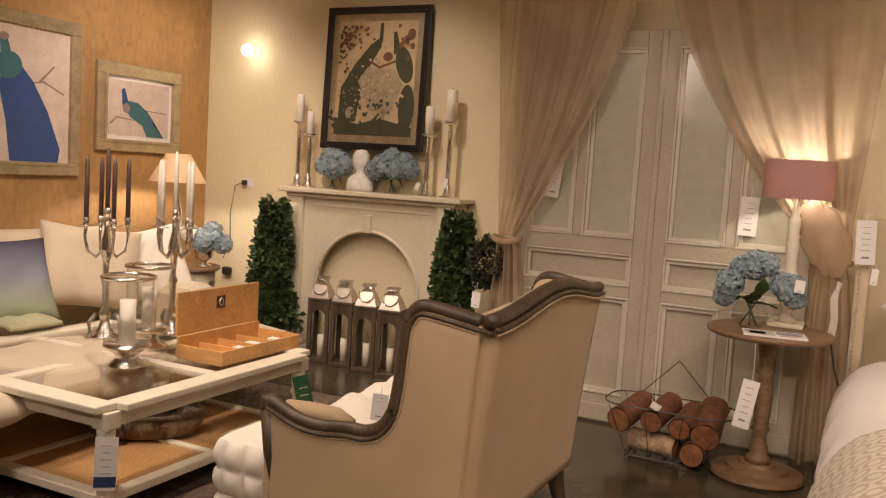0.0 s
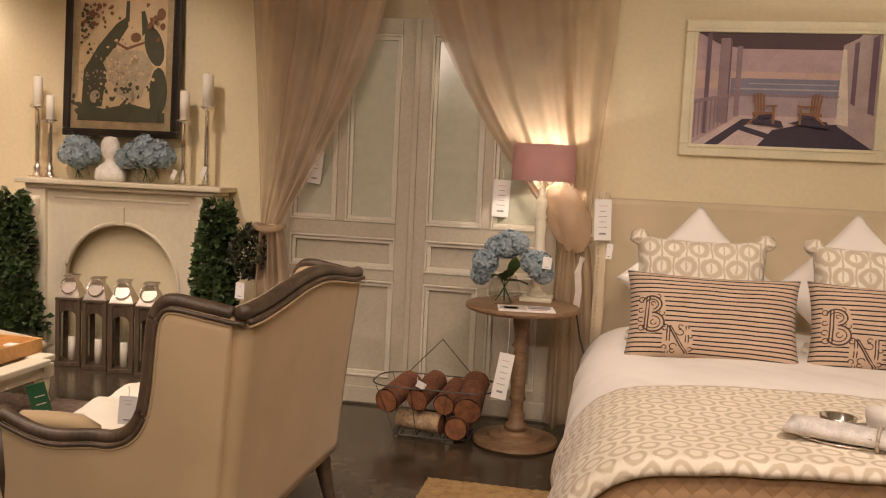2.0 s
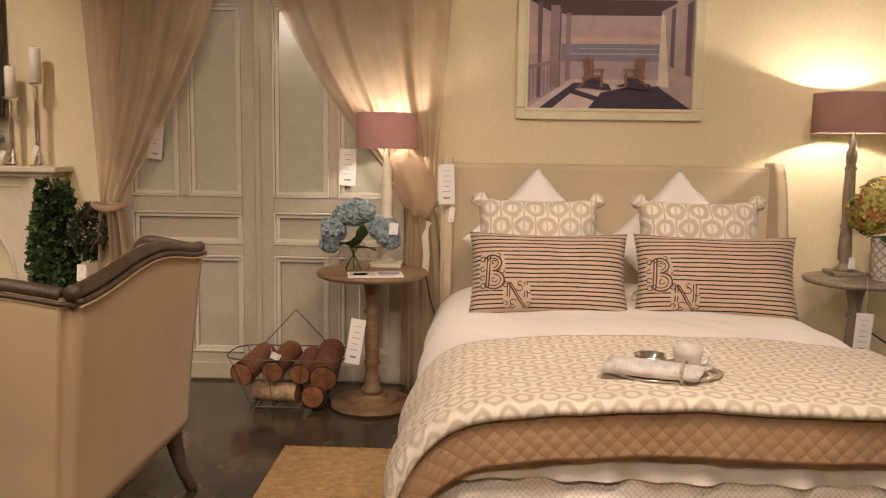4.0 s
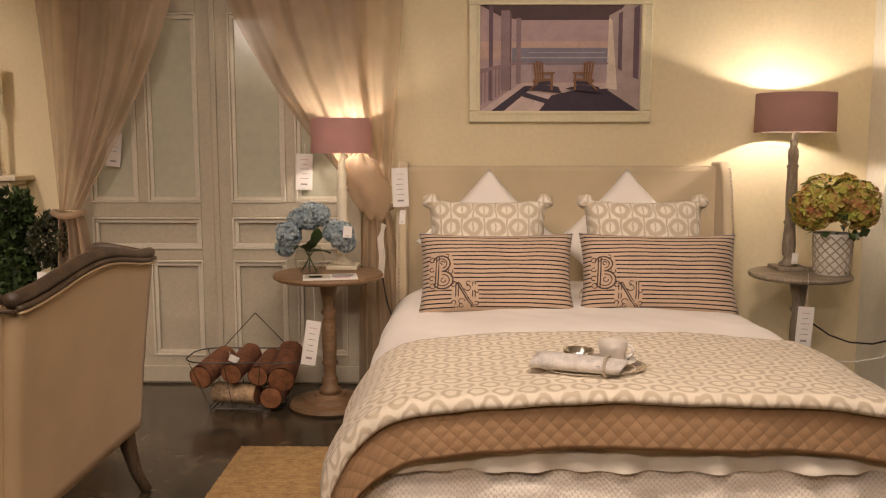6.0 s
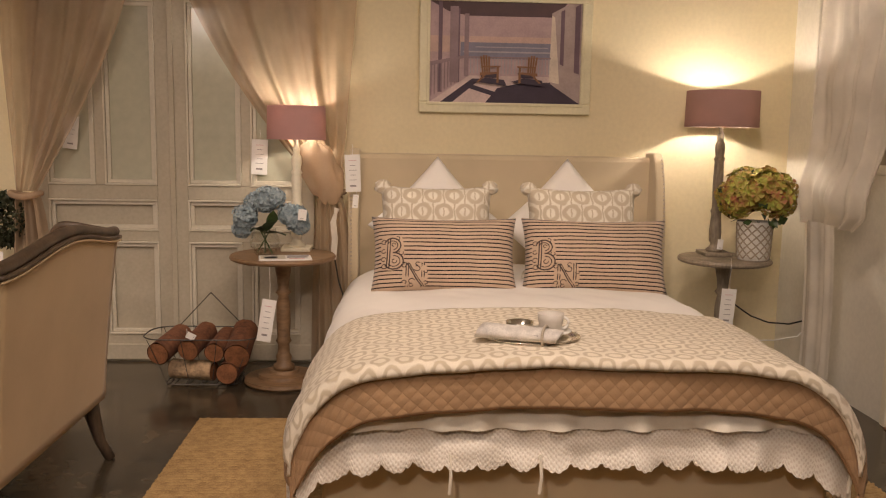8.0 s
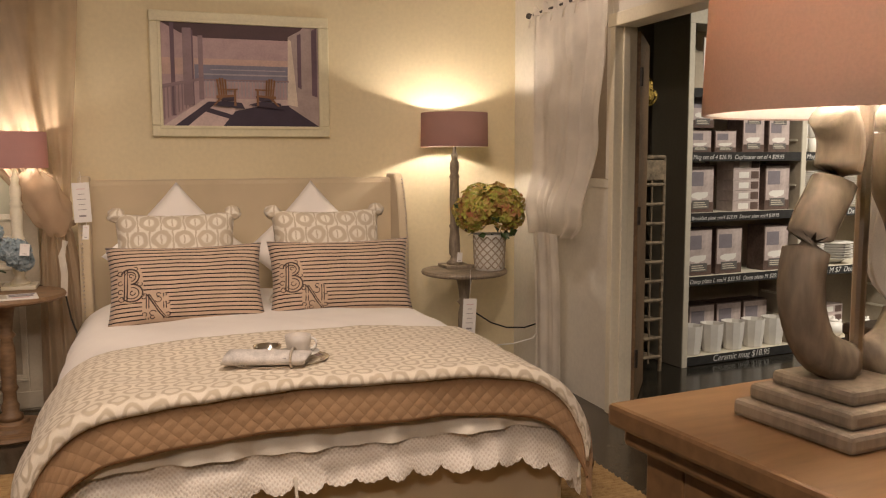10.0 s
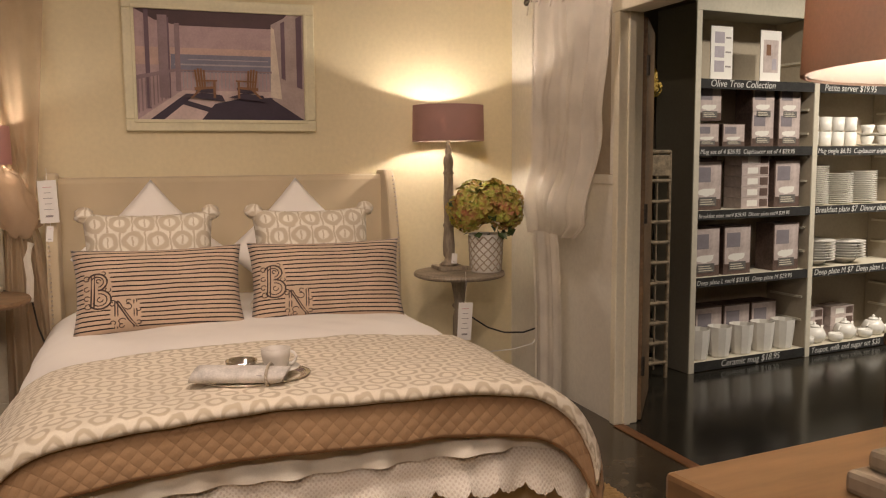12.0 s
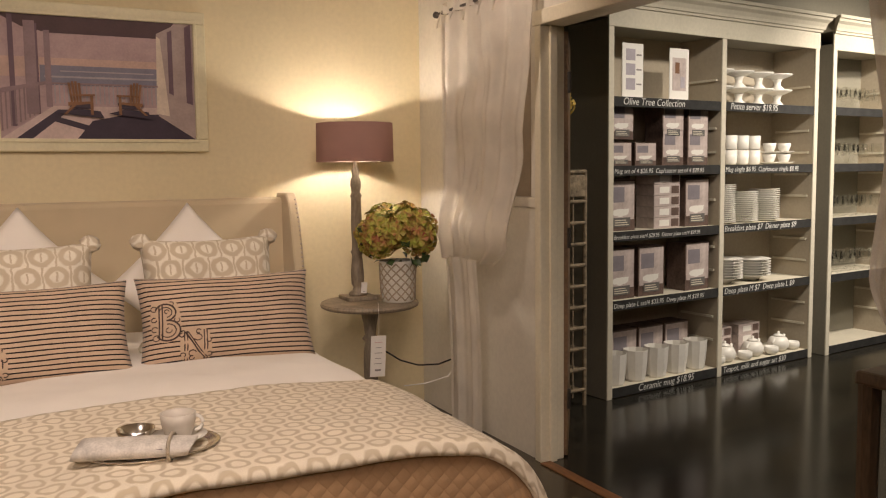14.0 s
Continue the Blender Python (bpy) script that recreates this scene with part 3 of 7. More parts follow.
rail = thing("curtain_rail", "dark curtain rail above the tall doors", "curtain rail", "", (0, 0, 0))
part("rod", tube([(-1.52, 4.75, 2.84), (0.72, 4.75, 2.84)], 0.014, 10), M_IRON, rail)
for x in (-1.3, 0.6):
    part("bracket", tube([(x, 4.75, 2.84), (x, 4.998, 2.84)], 0.01, 8), M_IRON, rail)


# ---- bed ----
bed = thing("bed", "upholstered stone linen bed with winged studded headboard", "bed", "", (1.53, 0, 0))
part("headboard", span((-0.92, 4.86, 0.12), (0.92, 4.965, 1.30), 0.03), M_HEAD, bed, "stone linen upholstered headboard", smooth=False)
for s in (-1, 1):
    x0, x1 = (s * 0.945, s * 0.885)
    prof = [(4.965, 0.10), (4.66, 0.10), (4.645, 0.5), (4.66, 0.9), (4.72, 1.18), (4.76, 1.28), (4.80, 1.325), (4.965, 1.325)]
    b = bmesh.new()
    for xx in (x0, x1):
        b.faces.new([b.verts.new((xx, py, pz)) for py, pz in prof])
    fs = list(b.faces)
    va, vb = list(fs[0].verts), list(fs[1].verts)
    for i in range(len(va)):
        j = (i + 1) % len(va)
        b.faces.new((va[i], va[j], vb[j], vb[i]))
    bmesh.ops.recalc_face_normals(b, faces=b.faces)
    bmesh.ops.bevel(b, geom=list(b.edges), offset=0.012, segments=2, affect="EDGES", profile=0.5)
    wing = part("wing", b, M_HEAD, bed)
    b = bmesh.new()
    for k in range(38):
        z = 0.42 + k * 0.0235
        yy = 4.655 + (0.0 if z < 0.9 else (z - 0.9) * 0.19 + max(0, z - 1.15) * 0.25)
        lathe([(0.0065, 0), (0.005, 0.003), (0, 0.0045)], 6, b, pose(s * 0.928, yy - 0.012, z, 90, 0, 0))
    part("stud", b, M_DULL, wing, "row of pewter nail heads")
part("base", span((-0.90, 2.50, 0.06), (0.90, 4.86, 0.36), 0.02), M_HEAD, bed, "linen upholstered base")
for x in (-0.82, 0.82):
    for y in (2.55, 4.75):
        part("leg", lathe([(0.03, 0), (0.035, 0.06)], 12, m=Matrix.Translation((x, y, 0))), M_TRIMWOOD, bed)
part("mattress", span((-0.82, 2.50, 0.36), (0.80, 4.86, 0.57), 0.10), M_WHITE, bed)


def over_bed(y0, y1, half, top, drop, foot, nu=90, nv=64, rise=0.0, seed=0.0, crown=0.03, flare=0.03, ripple=0.008, sweep=0.0, r=0.28, rf=0.03, hem=0.0):
    """Bedding laid over the mattress: down both long sides by drop, over the foot edge by foot, and lower at the corners by sweep."""
    wide = half + drop

    def bend(d, rad):                      # across and down after d metres past the start of a rounded edge
        a = min(d / rad, math.pi / 2)
        return rad * math.sin(a), rad * (1 - math.cos(a)) + max(0.0, d - rad * math.pi / 2)

    def f(u, v):
        s = (2 * u - 1) * wide
        k = min(1.0, abs(s) / half)
        t = ((y1 - y0) + foot + sweep * k ** 4) * v
        y, x = y1 - t, s
        z = top + crown * (1 - k * k)
        z += ripple * noise.noise(Vector((s * 3 + seed, y * 3, seed))) + ripple * 0.5 * noise.noise(Vector((s * 9 + seed, y * 9, seed)))
        sx = math.copysign(1, s)
        out = abs(s) - (half - r)
        if out > 0:
            ax, dz = bend(out, r)
            x = sx * (half - r + ax + flare * max(0, dz - r) / 0.25 + 0.012 * math.sin(y * 13 + seed) * min(1, dz / 0.2))
            z -= dz
        if y < y0 + rf:
            ay, dz = bend(y0 + rf - y, rf)
            z -= dz
            y = y0 + rf - ay - (0.010 * math.sin(x * 9 + seed) + 0.010 * noise.noise(Vector((x * 5, 0.5, seed)))) * min(1, dz / 0.1)
        return Vector((x, y, z + rise))
    if hem:                                    # the bound edge along the foot
        return tube([f(i / nu, 1.0) for i in range(nu + 1)], hem, 6)
    return sheet(f, nu, nv, 2 * wide, (y1 - y0) + foot)


LIE = 1.485                                   # the bedding lies a little off the bed's middle
duvet = thing("duvet", "plump white cotton duvet spread over the bed", "duvet", "", (LIE, 0, 0))
part("cover", over_bed(2.70, 4.62, 0.93, 0.605, 0.24, 0.0, crown=0.04, ripple=0.016, seed=3, r=0.24), M_WHITE, duvet, smooth=True, thick=-0.02)
sheet_lace = thing("valance_sheet", "ivory sheet with a scalloped crochet lace border at the foot", "bed sheet", "", (LIE, 0, 0))


def shoulder(x):                              # how far the bedding has sunk at x across the bed
    out = min(0.275, max(0.0, abs(x) - 0.66))
    return 0.28 - math.sqrt(0.28 ** 2 - out ** 2)


def lace(u, v, z0, z1, scallop):
    x = (2 * u - 1) * 0.955
    ph = (u * 1.93 / 0.105)
    sc = abs(math.sin(math.pi * ph)) ** 0.7 * 0.03 + 0.008 * abs(math.sin(math.pi * ph * 4)) + 0.05 * abs(2 * u - 1) ** 5
    z = z0 + (z1 - z0 - (sc if scallop else 0)) * v - (shoulder(x) * 0.5 if scallop else shoulder(x) * (1 - 0.5 * v))
    y = 2.375 + (0.012 * math.sin(x * 21) + 0.010 * math.sin(x * 47 + 1)) * v + 0.02 * noise.noise(Vector((x * 5, v * 2, 0.3))) - 0.02 * v
    return Vector((x, y, z))


part("sheet_top", sheet(lambda u, v: lace(u, v, 0.60, 0.458, False), 120, 8, 1.93, 0.18), M_IVORY, sheet_lace, smooth=True)
part("lace_border", sheet(lambda u, v: lace(u, v, 0.455, 0.352, True) + Vector((0, -0.001, 0)), 240, 8, 1.93, 0.12), M_LACE, sheet_lace, "crocheted lace edging", smooth=True)
for sgn in (-1, 1):
    def side(u, v, z0, z1, sc, sgn=sgn):
        y = 2.37 + 1.2 * u
        ph = u * 1.2 / 0.105
        k = abs(math.sin(math.pi * ph)) ** 0.7 * 0.03 + 0.06 if sc else 0
        return Vector((sgn * (0.945 + 0.012 * math.sin(y * 15) * v), y, z0 + (z1 - z0 - k) * v))
    part("sheet_side", sheet(lambda u, v: side(u, v, 0.36, 0.325, False), 50, 6, 1.2, 0.18), M_IVORY, sheet_lace, smooth=True)
    part("lace_border", sheet(lambda u, v: side(u, v, 0.325, 0.26, True), 110, 6, 1.2, 0.12), M_LACE, sheet_lace, "crocheted lace edging", smooth=True)
for x in (-0.42, -0.12, 0.93):
    part("ribbon_tie", tube([(x, 2.355, 0.375), (x + 0.004, 2.345, 0.30), (x, 2.35, 0.24)], 0.006, 6), M_IVORY, sheet_lace)

def bedspread(name, label, category, x, mat, binding, hem, **lay):
    """A layer of bedding over the foot of the bed, with its cover and a bound front edge."""
    e = thing(name, label, category, "", (x, 0, 0))
    part("cover", over_bed(**lay), mat, e, smooth=True, thick=-0.012)
    part("binding", over_bed(hem=hem, **lay), binding, e, "sewn edge binding", smooth=True)


bedspread("quilt", "tan diamond-quilted coverlet folded across the foot", "quilt", LIE + 0.012, M_QUILT, M_BINDING, 0.006,
          y0=2.322, y1=3.0, half=0.955, top=0.632, drop=0.20, foot=0.128, crown=0.055, seed=7, flare=0.05, sweep=0.05)
bedspread("blanket", "beige and ivory ring-patterned blanket over the quilt", "blanket", LIE - 0.002, M_RINGS, M_RINGS, 0.005,
          y0=2.300, y1=3.10, half=0.952, top=0.650, drop=0.15, foot=0.014, crown=0.055, seed=7, flare=0.05, sweep=0.04, rf=0.016)


# ---- pillows ----
def bed_pillow(name, label, w, h, d, mat, at, lean, turn=0.0, roll=0.0, seed=0.0, frill=0.0, group=""):
    e = new(name)
    e.matrix_basis = pose(at[0], at[1], at[2], lean, 0, turn)
    tagged(e, label, "cushion", group)
    bm = pillow(w, h, d, 24, 0.006, seed)
    if roll:
        bm.transform(Matrix.Translation((0, 0, h / 2)) @ pose(0, 0, 0, 0, roll, 0) @ Matrix.Translation((0, 0, -h / 2)))
    part("cover", bm, mat, e, smooth=True)
    if frill:                                  # bunched ears of cloth at the four corners
        for sx in (-1, 1):
            for sz in (0, 1):
                b = bmesh.new()
                bmesh.ops.create_icosphere(b, subdivisions=3, radius=1.0)
                uvl = b.loops.layers.uv.verify()
                for v in b.verts:
                    k = 1 + 0.16 * math.sin(7 * math.atan2(v.co.y, v.co.z) + seed)
                    v.co = Vector((sx * (w / 2 - 0.012) + frill * 1.15 * k * v.co.x, frill * 0.75 * k * v.co.y, sz * h + (0.012 - 0.024 * sz) + frill * k * v.co.z))
                for f in b.faces:
                    for lp in f.loops:
                        lp[uvl].uv = (lp.vert.co.x, lp.vert.co.z)
                part("corner_ear", b, mat, e, smooth=True)
    return e


for cx, sd in ((1.105, 1.0), (1.863, 5.0)):
    bed_pillow("euro_pillow", "plain white pillow propped corner up at the headboard", 0.57, 0.57, 0.18, M_WHITE, (cx, 4.52, 0.615), -10, 0, 45, sd, group="white pillows")
for cx, sd in ((1.083, 2.0), (1.868, 6.0)):
    bed_pillow("patterned_cushion", "ivory ring-patterned cushion with bunched corners", 0.60, 0.50, 0.22, M_RINGS_S, (cx, 4.12, 0.665), -16, 0, 0, sd, 0.036, "patterned cushions")
striped = []
for cx, sd, tn in ((1.115, 3.0, 0), (1.875, 8.0, -4)):
    striped.append(bed_pillow("striped_cushion", "long brown cushion with dark stripes and an embroidered monogram", 0.74, 0.40, 0.17, M_STRIPE, (cx, 3.87, 0.622), -20, tn, 0, sd, group="striped cushions"))


# ---- armchair seen from behind ----
def armchair():
    """Faces -x in its own frame; the back's outside at x = 0, its width along y."""
    e = thing("wing_armchair", "wide wing armchair in natural linen with carved dark wood trim", "armchair", "", (-0.40, 2.80, 0))
    half = 0.525
    low = 0.27

    def crest(y):                       # top of the back, a low hump between the wings
        k = min(1, abs(y) / half)
        return 0.970 + 0.056 * (0.5 + 0.5 * math.cos(math.pi * k))

    def back(u, v):
        y = (2 * u - 1) * half
        z = low + (crest(y) - low) * v
        x = -0.01 + 0.065 * v ** 1.3 + 0.012 * math.sin(math.pi * u) * v
        return Vector((x, y * (1 - 0.05 * (1 - v)), z))
    part("back_panel", sheet(back, 24, 18), M_LINEN, e, smooth=True, thick=0.08)

    # the flank's upper edge from the back corner over the wing and down to the arm's front
    knots = [(0.0, 0.97), (0.09, 0.985), (0.165, 0.995), (0.205, 0.985), (0.228, 0.94), (0.232, 0.85), (0.236, 0.73), (0.248, 0.655), (0.28, 0.605), (0.33, 0.583),
             (0.39, 0.582), (0.50, 0.572), (0.58, 0.585), (0.68, 0.625)]
    edge = []
    for i in range(len(knots) - 1):
        for q in range(8):
            p0, p1, p2, p3 = [Vector(knots[max(0, min(len(knots) - 1, i + w))]) for w in (-1, 0, 1, 2)]
            u = q / 8
            edge.append(0.5 * ((2 * p1) + (p2 - p0) * u + (2 * p0 - 5 * p1 + 4 * p2 - p3) * u * u + (3 * p1 - p0 - 3 * p2 + p3) * u ** 3))
    edge.append(Vector(knots[-1]))
    last = len(edge) - 1
    for s in (-1, 1):
        def plan(d, z):                 # d metres forward of the back corner
            return 0.055 * max(0, (z - low) / 0.7) - d - 0.01, s * (half - 0.005 + 0.04 * d / 0.68) * (1 - 0.05 * (1 - min(1, (z - low) / 0.6)))

        def flank(u, v):
            d, zt = edge[round(u * last)]
            z = low + (zt - low) * v
            x, y = plan(d, z)
            return Vector((x, y, z))
        part("flank", sheet(flank, last, 14), M_LINEN, e, smooth=True, thick=0.06)
        rail = [Vector((plan(d, z)[0], plan(d, z)[1] + s * 0.016, z + 0.010)) for d, z in edge]
        part("wing_rail", tube(rail, 0.0215, 12, flat=0.95), M_TRIMWOOD, e, "carved dark wood rail", smooth=True)
        inset = []
        for i, (d, z) in enumerate(edge):
            g = (edge[min(last, i + 1)] - edge[max(0, i - 1)]).normalized()
            inset.append((d + g.y * 0.013, z - g.x * 0.013))
        corner = Vector((0.086, s * (half + 0.02), crest(half) - 0.018))
        part("rail_bead", tube([corner] + [Vector((plan(d, z)[0], plan(d, z)[1] + s * 0.033, z)) for d, z in inset], 0.007, 8), M_TRIMWOOD, e, smooth=True)
        part("piping", tube([Vector((plan(d, z)[0], plan(d, z)[1] + s * 0.030, z)) for d, z in [(d + (d - d0) * 0.9, z + (z - z0) * 0.9) for (d, z), (d0, z0) in zip(inset, edge)]], 0.004, 6), M_LINEN, e, smooth=True)
        pad = [(0.40, 0.590), (0.46, 0.605), (0.53, 0.606), (0.60, 0.606), (0.645, 0.615)]
        part("arm_pad", tube([Vector((plan(d, z)[0], plan(d, z)[1] - s * 0.022, z + 0.004)) for d, z in pad], [0.020, 0.034, 0.036, 0.034, 0.020], 12, flat=0.8), M_LINEN, e, "padded linen arm top", smooth=True)
        x, y = plan(0.68, 0.60)
        part("arm_scroll", box((x - 0.008, y + s * 0.004, 0.622), (0.05, 0.062, 0.052), 0.012), M_TRIMWOOD, e, smooth=True)
        part("arm_post", tube([(x - 0.01, y, 0.60), (x + 0.0, y, 0.46), (x + 0.01, y - s * 0.01, 0.36), (x + 0.0, y - s * 0.02, 0.26)], [0.036, 0.028, 0.027, 0.034], 10), M_TRIMWOOD, e, smooth=True)
        part("front_leg", tube([(x, y - s * 0.02, 0.27), (x - 0.035, y - s * 0.01, 0.18), (x - 0.01, y - s * 0.02, 0.07), (x - 0.03, y - s * 0.02, 0.0)], [0.038, 0.034, 0.02, 0.024], 10), M_TRIMWOOD, e, smooth=True)
        part("back_leg", tube([(-0.03, s * (half - 0.06), 0.28), (-0.015, s * (half - 0.06), 0.19), (0.01, s * (half - 0.055), 0.08), (0.05, s * (half - 0.05), 0.0)], [0.038, 0.032, 0.022, 0.022], 10), M_TRIMWOOD, e, smooth=True)
    pts = [Vector((0.074 + 0.012 * math.sin(math.pi * t), (2 * t - 1) * (half + 0.02), crest((2 * t - 1) * half) + 0.014)) for t in (i / 30 for i in range(31))]
    part("crest_rail", tube(pts, 0.024, 12, flat=0.95), M_TRIMWOOD, e, "carved dark wood crest", smooth=True)
    part("rail_bead", tube([p + Vector((0.024, 0, -0.022)) for p in pts], 0.009, 8), M_TRIMWOOD, e, smooth=True)
    part("piping", tube([p + Vector((0.028, 0, -0.036)) for p in pts], 0.004, 6), M_LINEN, e, smooth=True)
    part("seat_rail", span((-0.66, -half + 0.04, 0.235), (-0.02, half - 0.04, 0.285), 0.01), M_TRIMWOOD, e)
    part("apron", tube([(0.0, y, low - 0.004) for y in (-half + 0.03, 0.0, half - 0.03)], 0.010, 8), M_TRIMWOOD, e)
    b = pillow(0.94, 0.60, 0.24, 30, 0.006, 4.0)
    for v in b.verts:                          # buttoned tufts
        v.co.y *= 1 + 0.16 * math.cos(v.co.x * 34) * math.cos((v.co.z - 0.3) * 31)
    b.transform(pose(-0.10, 0, 0.475, 90, 0, 90) @ pose(0, 0, -0.60))
    part("seat_cushion", b, M_IVORY, e, "ivory tufted seat cushion", smooth=True)
    b = pillow(0.80, 0.38, 0.16, 18, 0.006, 9.0)
    b.transform(pose(-0.16, 0, 0.53, 0, 0, 90) @ pose(0, 0, 0, -12, 0, 0))
    part("back_cushion", b, M_LINEN, e, smooth=True)
    return e


chair = armchair()
price_tag((-0.70, 2.312, 0.70), 0.05, 0.085, 24, 4, 2, string=0.03)


# ---- fireplace ----
def fireplace():
    x0, x1, yb = -3.21, -1.95, YF
    cx = (x0 + x1) / 2
    e = thing("fireplace_surround", "painted fireplace surround with an arched opening", "fireplace", "", (cx, yb, 0))
    w = x1 - x0
    part("mantel_shelf", span((-0.755, -0.255, 1.195), (0.755, 0, 1.23), 0.008), M_MANTEL, e)
    part("cornice", span((-0.70, -0.215, 1.165), (0.70, -0.001, 1.194), 0.008), M_MANTEL, e)
    for s in (-1, 1):
        part("pilaster", span((s * 0.63 - 0.075, -0.20, 0.0), (s * 0.63 + 0.075, -0.001, 1.164), 0.006), M_MANTEL, e)
        part("plinth", span((s * 0.63 - 0.085, -0.212, 0.0), (s * 0.63 + 0.085, -0.199, 0.16), 0.005), M_MANTEL, e)
        part("corbel", lathe([(0.0, 0.0), (0.02, 0.01), (0.034, 0.05), (0.03, 0.09), (0.022, 0.11), (0.036, 0.15), (0.044, 0.24), (0.04, 0.27), (0, 0.27)], 12, m=Matrix.Translation((s * 0.63, -0.205, 0.84))), M_MANTEL, e, smooth=True)
    # the frieze with the arch cut from it
    b = bmesh.new()
    r, sz, n = 0.43, 0.52, 28
    out = [(-0.555, 0.0), (-0.555, 1.164), (0.555, 1.164), (0.555, 0.0)]
    arch = [(r, 0.0)] + [(r * math.cos(math.pi * i / n), sz + r * math.sin(math.pi * i / n)) for i in range(n + 1)] + [(-r, 0.0)]
    y0, y1 = -0.165, -0.12
    strip_in = arch
    strip_out = [(0.555, 0.0)] + [(max(-0.555, min(0.555, 1.6 * math.cos(math.pi * i / n))), min(1.164, sz + 1.6 * math.sin(math.pi * i / n))) for i in range(n + 1)] + [(-0.555, 0.0)]
    for yy in (y0, y1):
        a = [b.verts.new((x, yy, z)) for x, z in strip_in]
        c = [b.verts.new((x, yy, z)) for x, z in strip_out]
        for i in range(len(a) - 1):
            try:
                b.faces.new((a[i], a[i + 1], c[i + 1], c[i]))
            except ValueError:
                pass
        if yy == y0:
            first = a
        else:
            for i in range(len(a) - 1):
                b.faces.new((first[i], first[i + 1], a[i + 1], a[i]))
    bmesh.ops.recalc_face_normals(b, faces=b.faces)
    part("arch_panel", b, M_MANTEL, e)
    part("arch_moulding", tube([(x, -0.168, z) for x, z in arch], 0.014, 8), M_MANTEL, e, smooth=True)
    part("keystone", box((0, -0.172, 1.0), (0.06, 0.03, 0.13), 0.006), M_MANTEL, e)
    part("fireback", span((-0.5, -0.05, 0.0), (0.5, -0.035, 1.0)), M_WALL, e, "cream board that closes the opening")
    for lo, hi in (((-0.50, -0.172, 1.10), (0.50, -0.164, 1.115)),):
        part("bead", span(lo, hi, 0.003), M_MANTEL, e)
    return e


fireplace()


# ---- glass-topped coffee table ----
def coffee_table():
    e = thing("coffee_table", "square cream painted coffee table with glass panes and cane shelf", "coffee table", "", (-2.43, 2.87, 0))
    h, H = 0.615, 0.48
    for s, t in ((-1, 0), (1, 0)):
        part("top_rail", span((-h, s * h - 0.05, H - 0.03), (h, s * h + 0.05, H), 0.006), M_CREAM, e)
        part("top_rail", span((s * h - 0.05, -h + 0.05, H - 0.0302), (s * h + 0.05, h - 0.05, H - 0.0002), 0.006), M_CREAM, e)
    part("cross_bar", span((-h + 0.05, -0.03, H - 0.0295), (h - 0.05, 0.03, H - 0.0005), 0.004), M_CREAM, e)
    part("cross_bar", span((-0.03, -h + 0.05, H - 0.029), (0.03, h - 0.05, H - 0.001), 0.004), M_CREAM, e)
    q = (h - 0.05 + 0.03) / 2
    for sx in (-1, 1):
        for sy in (-1, 1):
            p = part("glass_pane", box((sx * q, sy * q, H - 0.012), (h - 0.075, h - 0.075, 0.006)), M_GLASS, e, "clear glass pane")
            part("corner_block", span((sx * (h - 0.02) - 0.036, sy * (h - 0.02) - 0.036, 0.385), (sx * (h - 0.02) + 0.036, sy * (h - 0.02) + 0.036, H - 0.0305), 0.004), M_CREAM, e)
            part("leg", lathe([(0.026, 0), (0.03, 0.05), (0.03, 0.2), (0.024, 0.26), (0.036, 0.28), (0.027, 0.3), (0.034, 0.36), (0.034, 0.384)], 14, m=Matrix.Translation((sx * (h - 0.02), sy * (h - 0.02), 0))), M_CREAM, e, smooth=True)
    for s in (-1, 1):
        part("apron", span((-h + 0.02, s * (h - 0.005) - 0.012, 0.39), (h - 0.02, s * (h - 0.005) + 0.012, H - 0.031), 0.003), M_CREAM, e)
        part("apron", span((s * (h - 0.005) - 0.012, -h + 0.04, 0.39), (s * (h - 0.005) + 0.012, h - 0.04, H - 0.031), 0.003), M_CREAM, e)
        part("shelf_rail", span((-h, s * (h - 0.02) - 0.03, 0.10), (h, s * (h - 0.02) + 0.03, 0.135), 0.005), M_CREAM, e)
        part("shelf_rail", span((s * (h - 0.02) - 0.03, -h + 0.05, 0.1005), (s * (h - 0.02) + 0.03, h - 0.05, 0.1345), 0.005), M_CREAM, e)
    part("shelf_bar", span((-h + 0.05, -0.02, 0.105), (h - 0.05, 0.02, 0.1345), 0.003), M_CREAM, e)
    part("shelf_bar", span((-0.02, -h + 0.05, 0.1045), (0.02, h - 0.05, 0.134), 0.003), M_CREAM, e)
    for sx in (-1, 1):
        for sy in (-1, 1):
            c, r = 0.295, 0.275
            part("cane_panel", sheet(lambda u, v: Vector((sx * c + (2 * u - 1) * r, sy * c + (2 * v - 1) * r, 0.125)), 2, 2, 2 * r, 2 * r), M_CANE, e, "woven cane panel")
    return e


coffee_table()


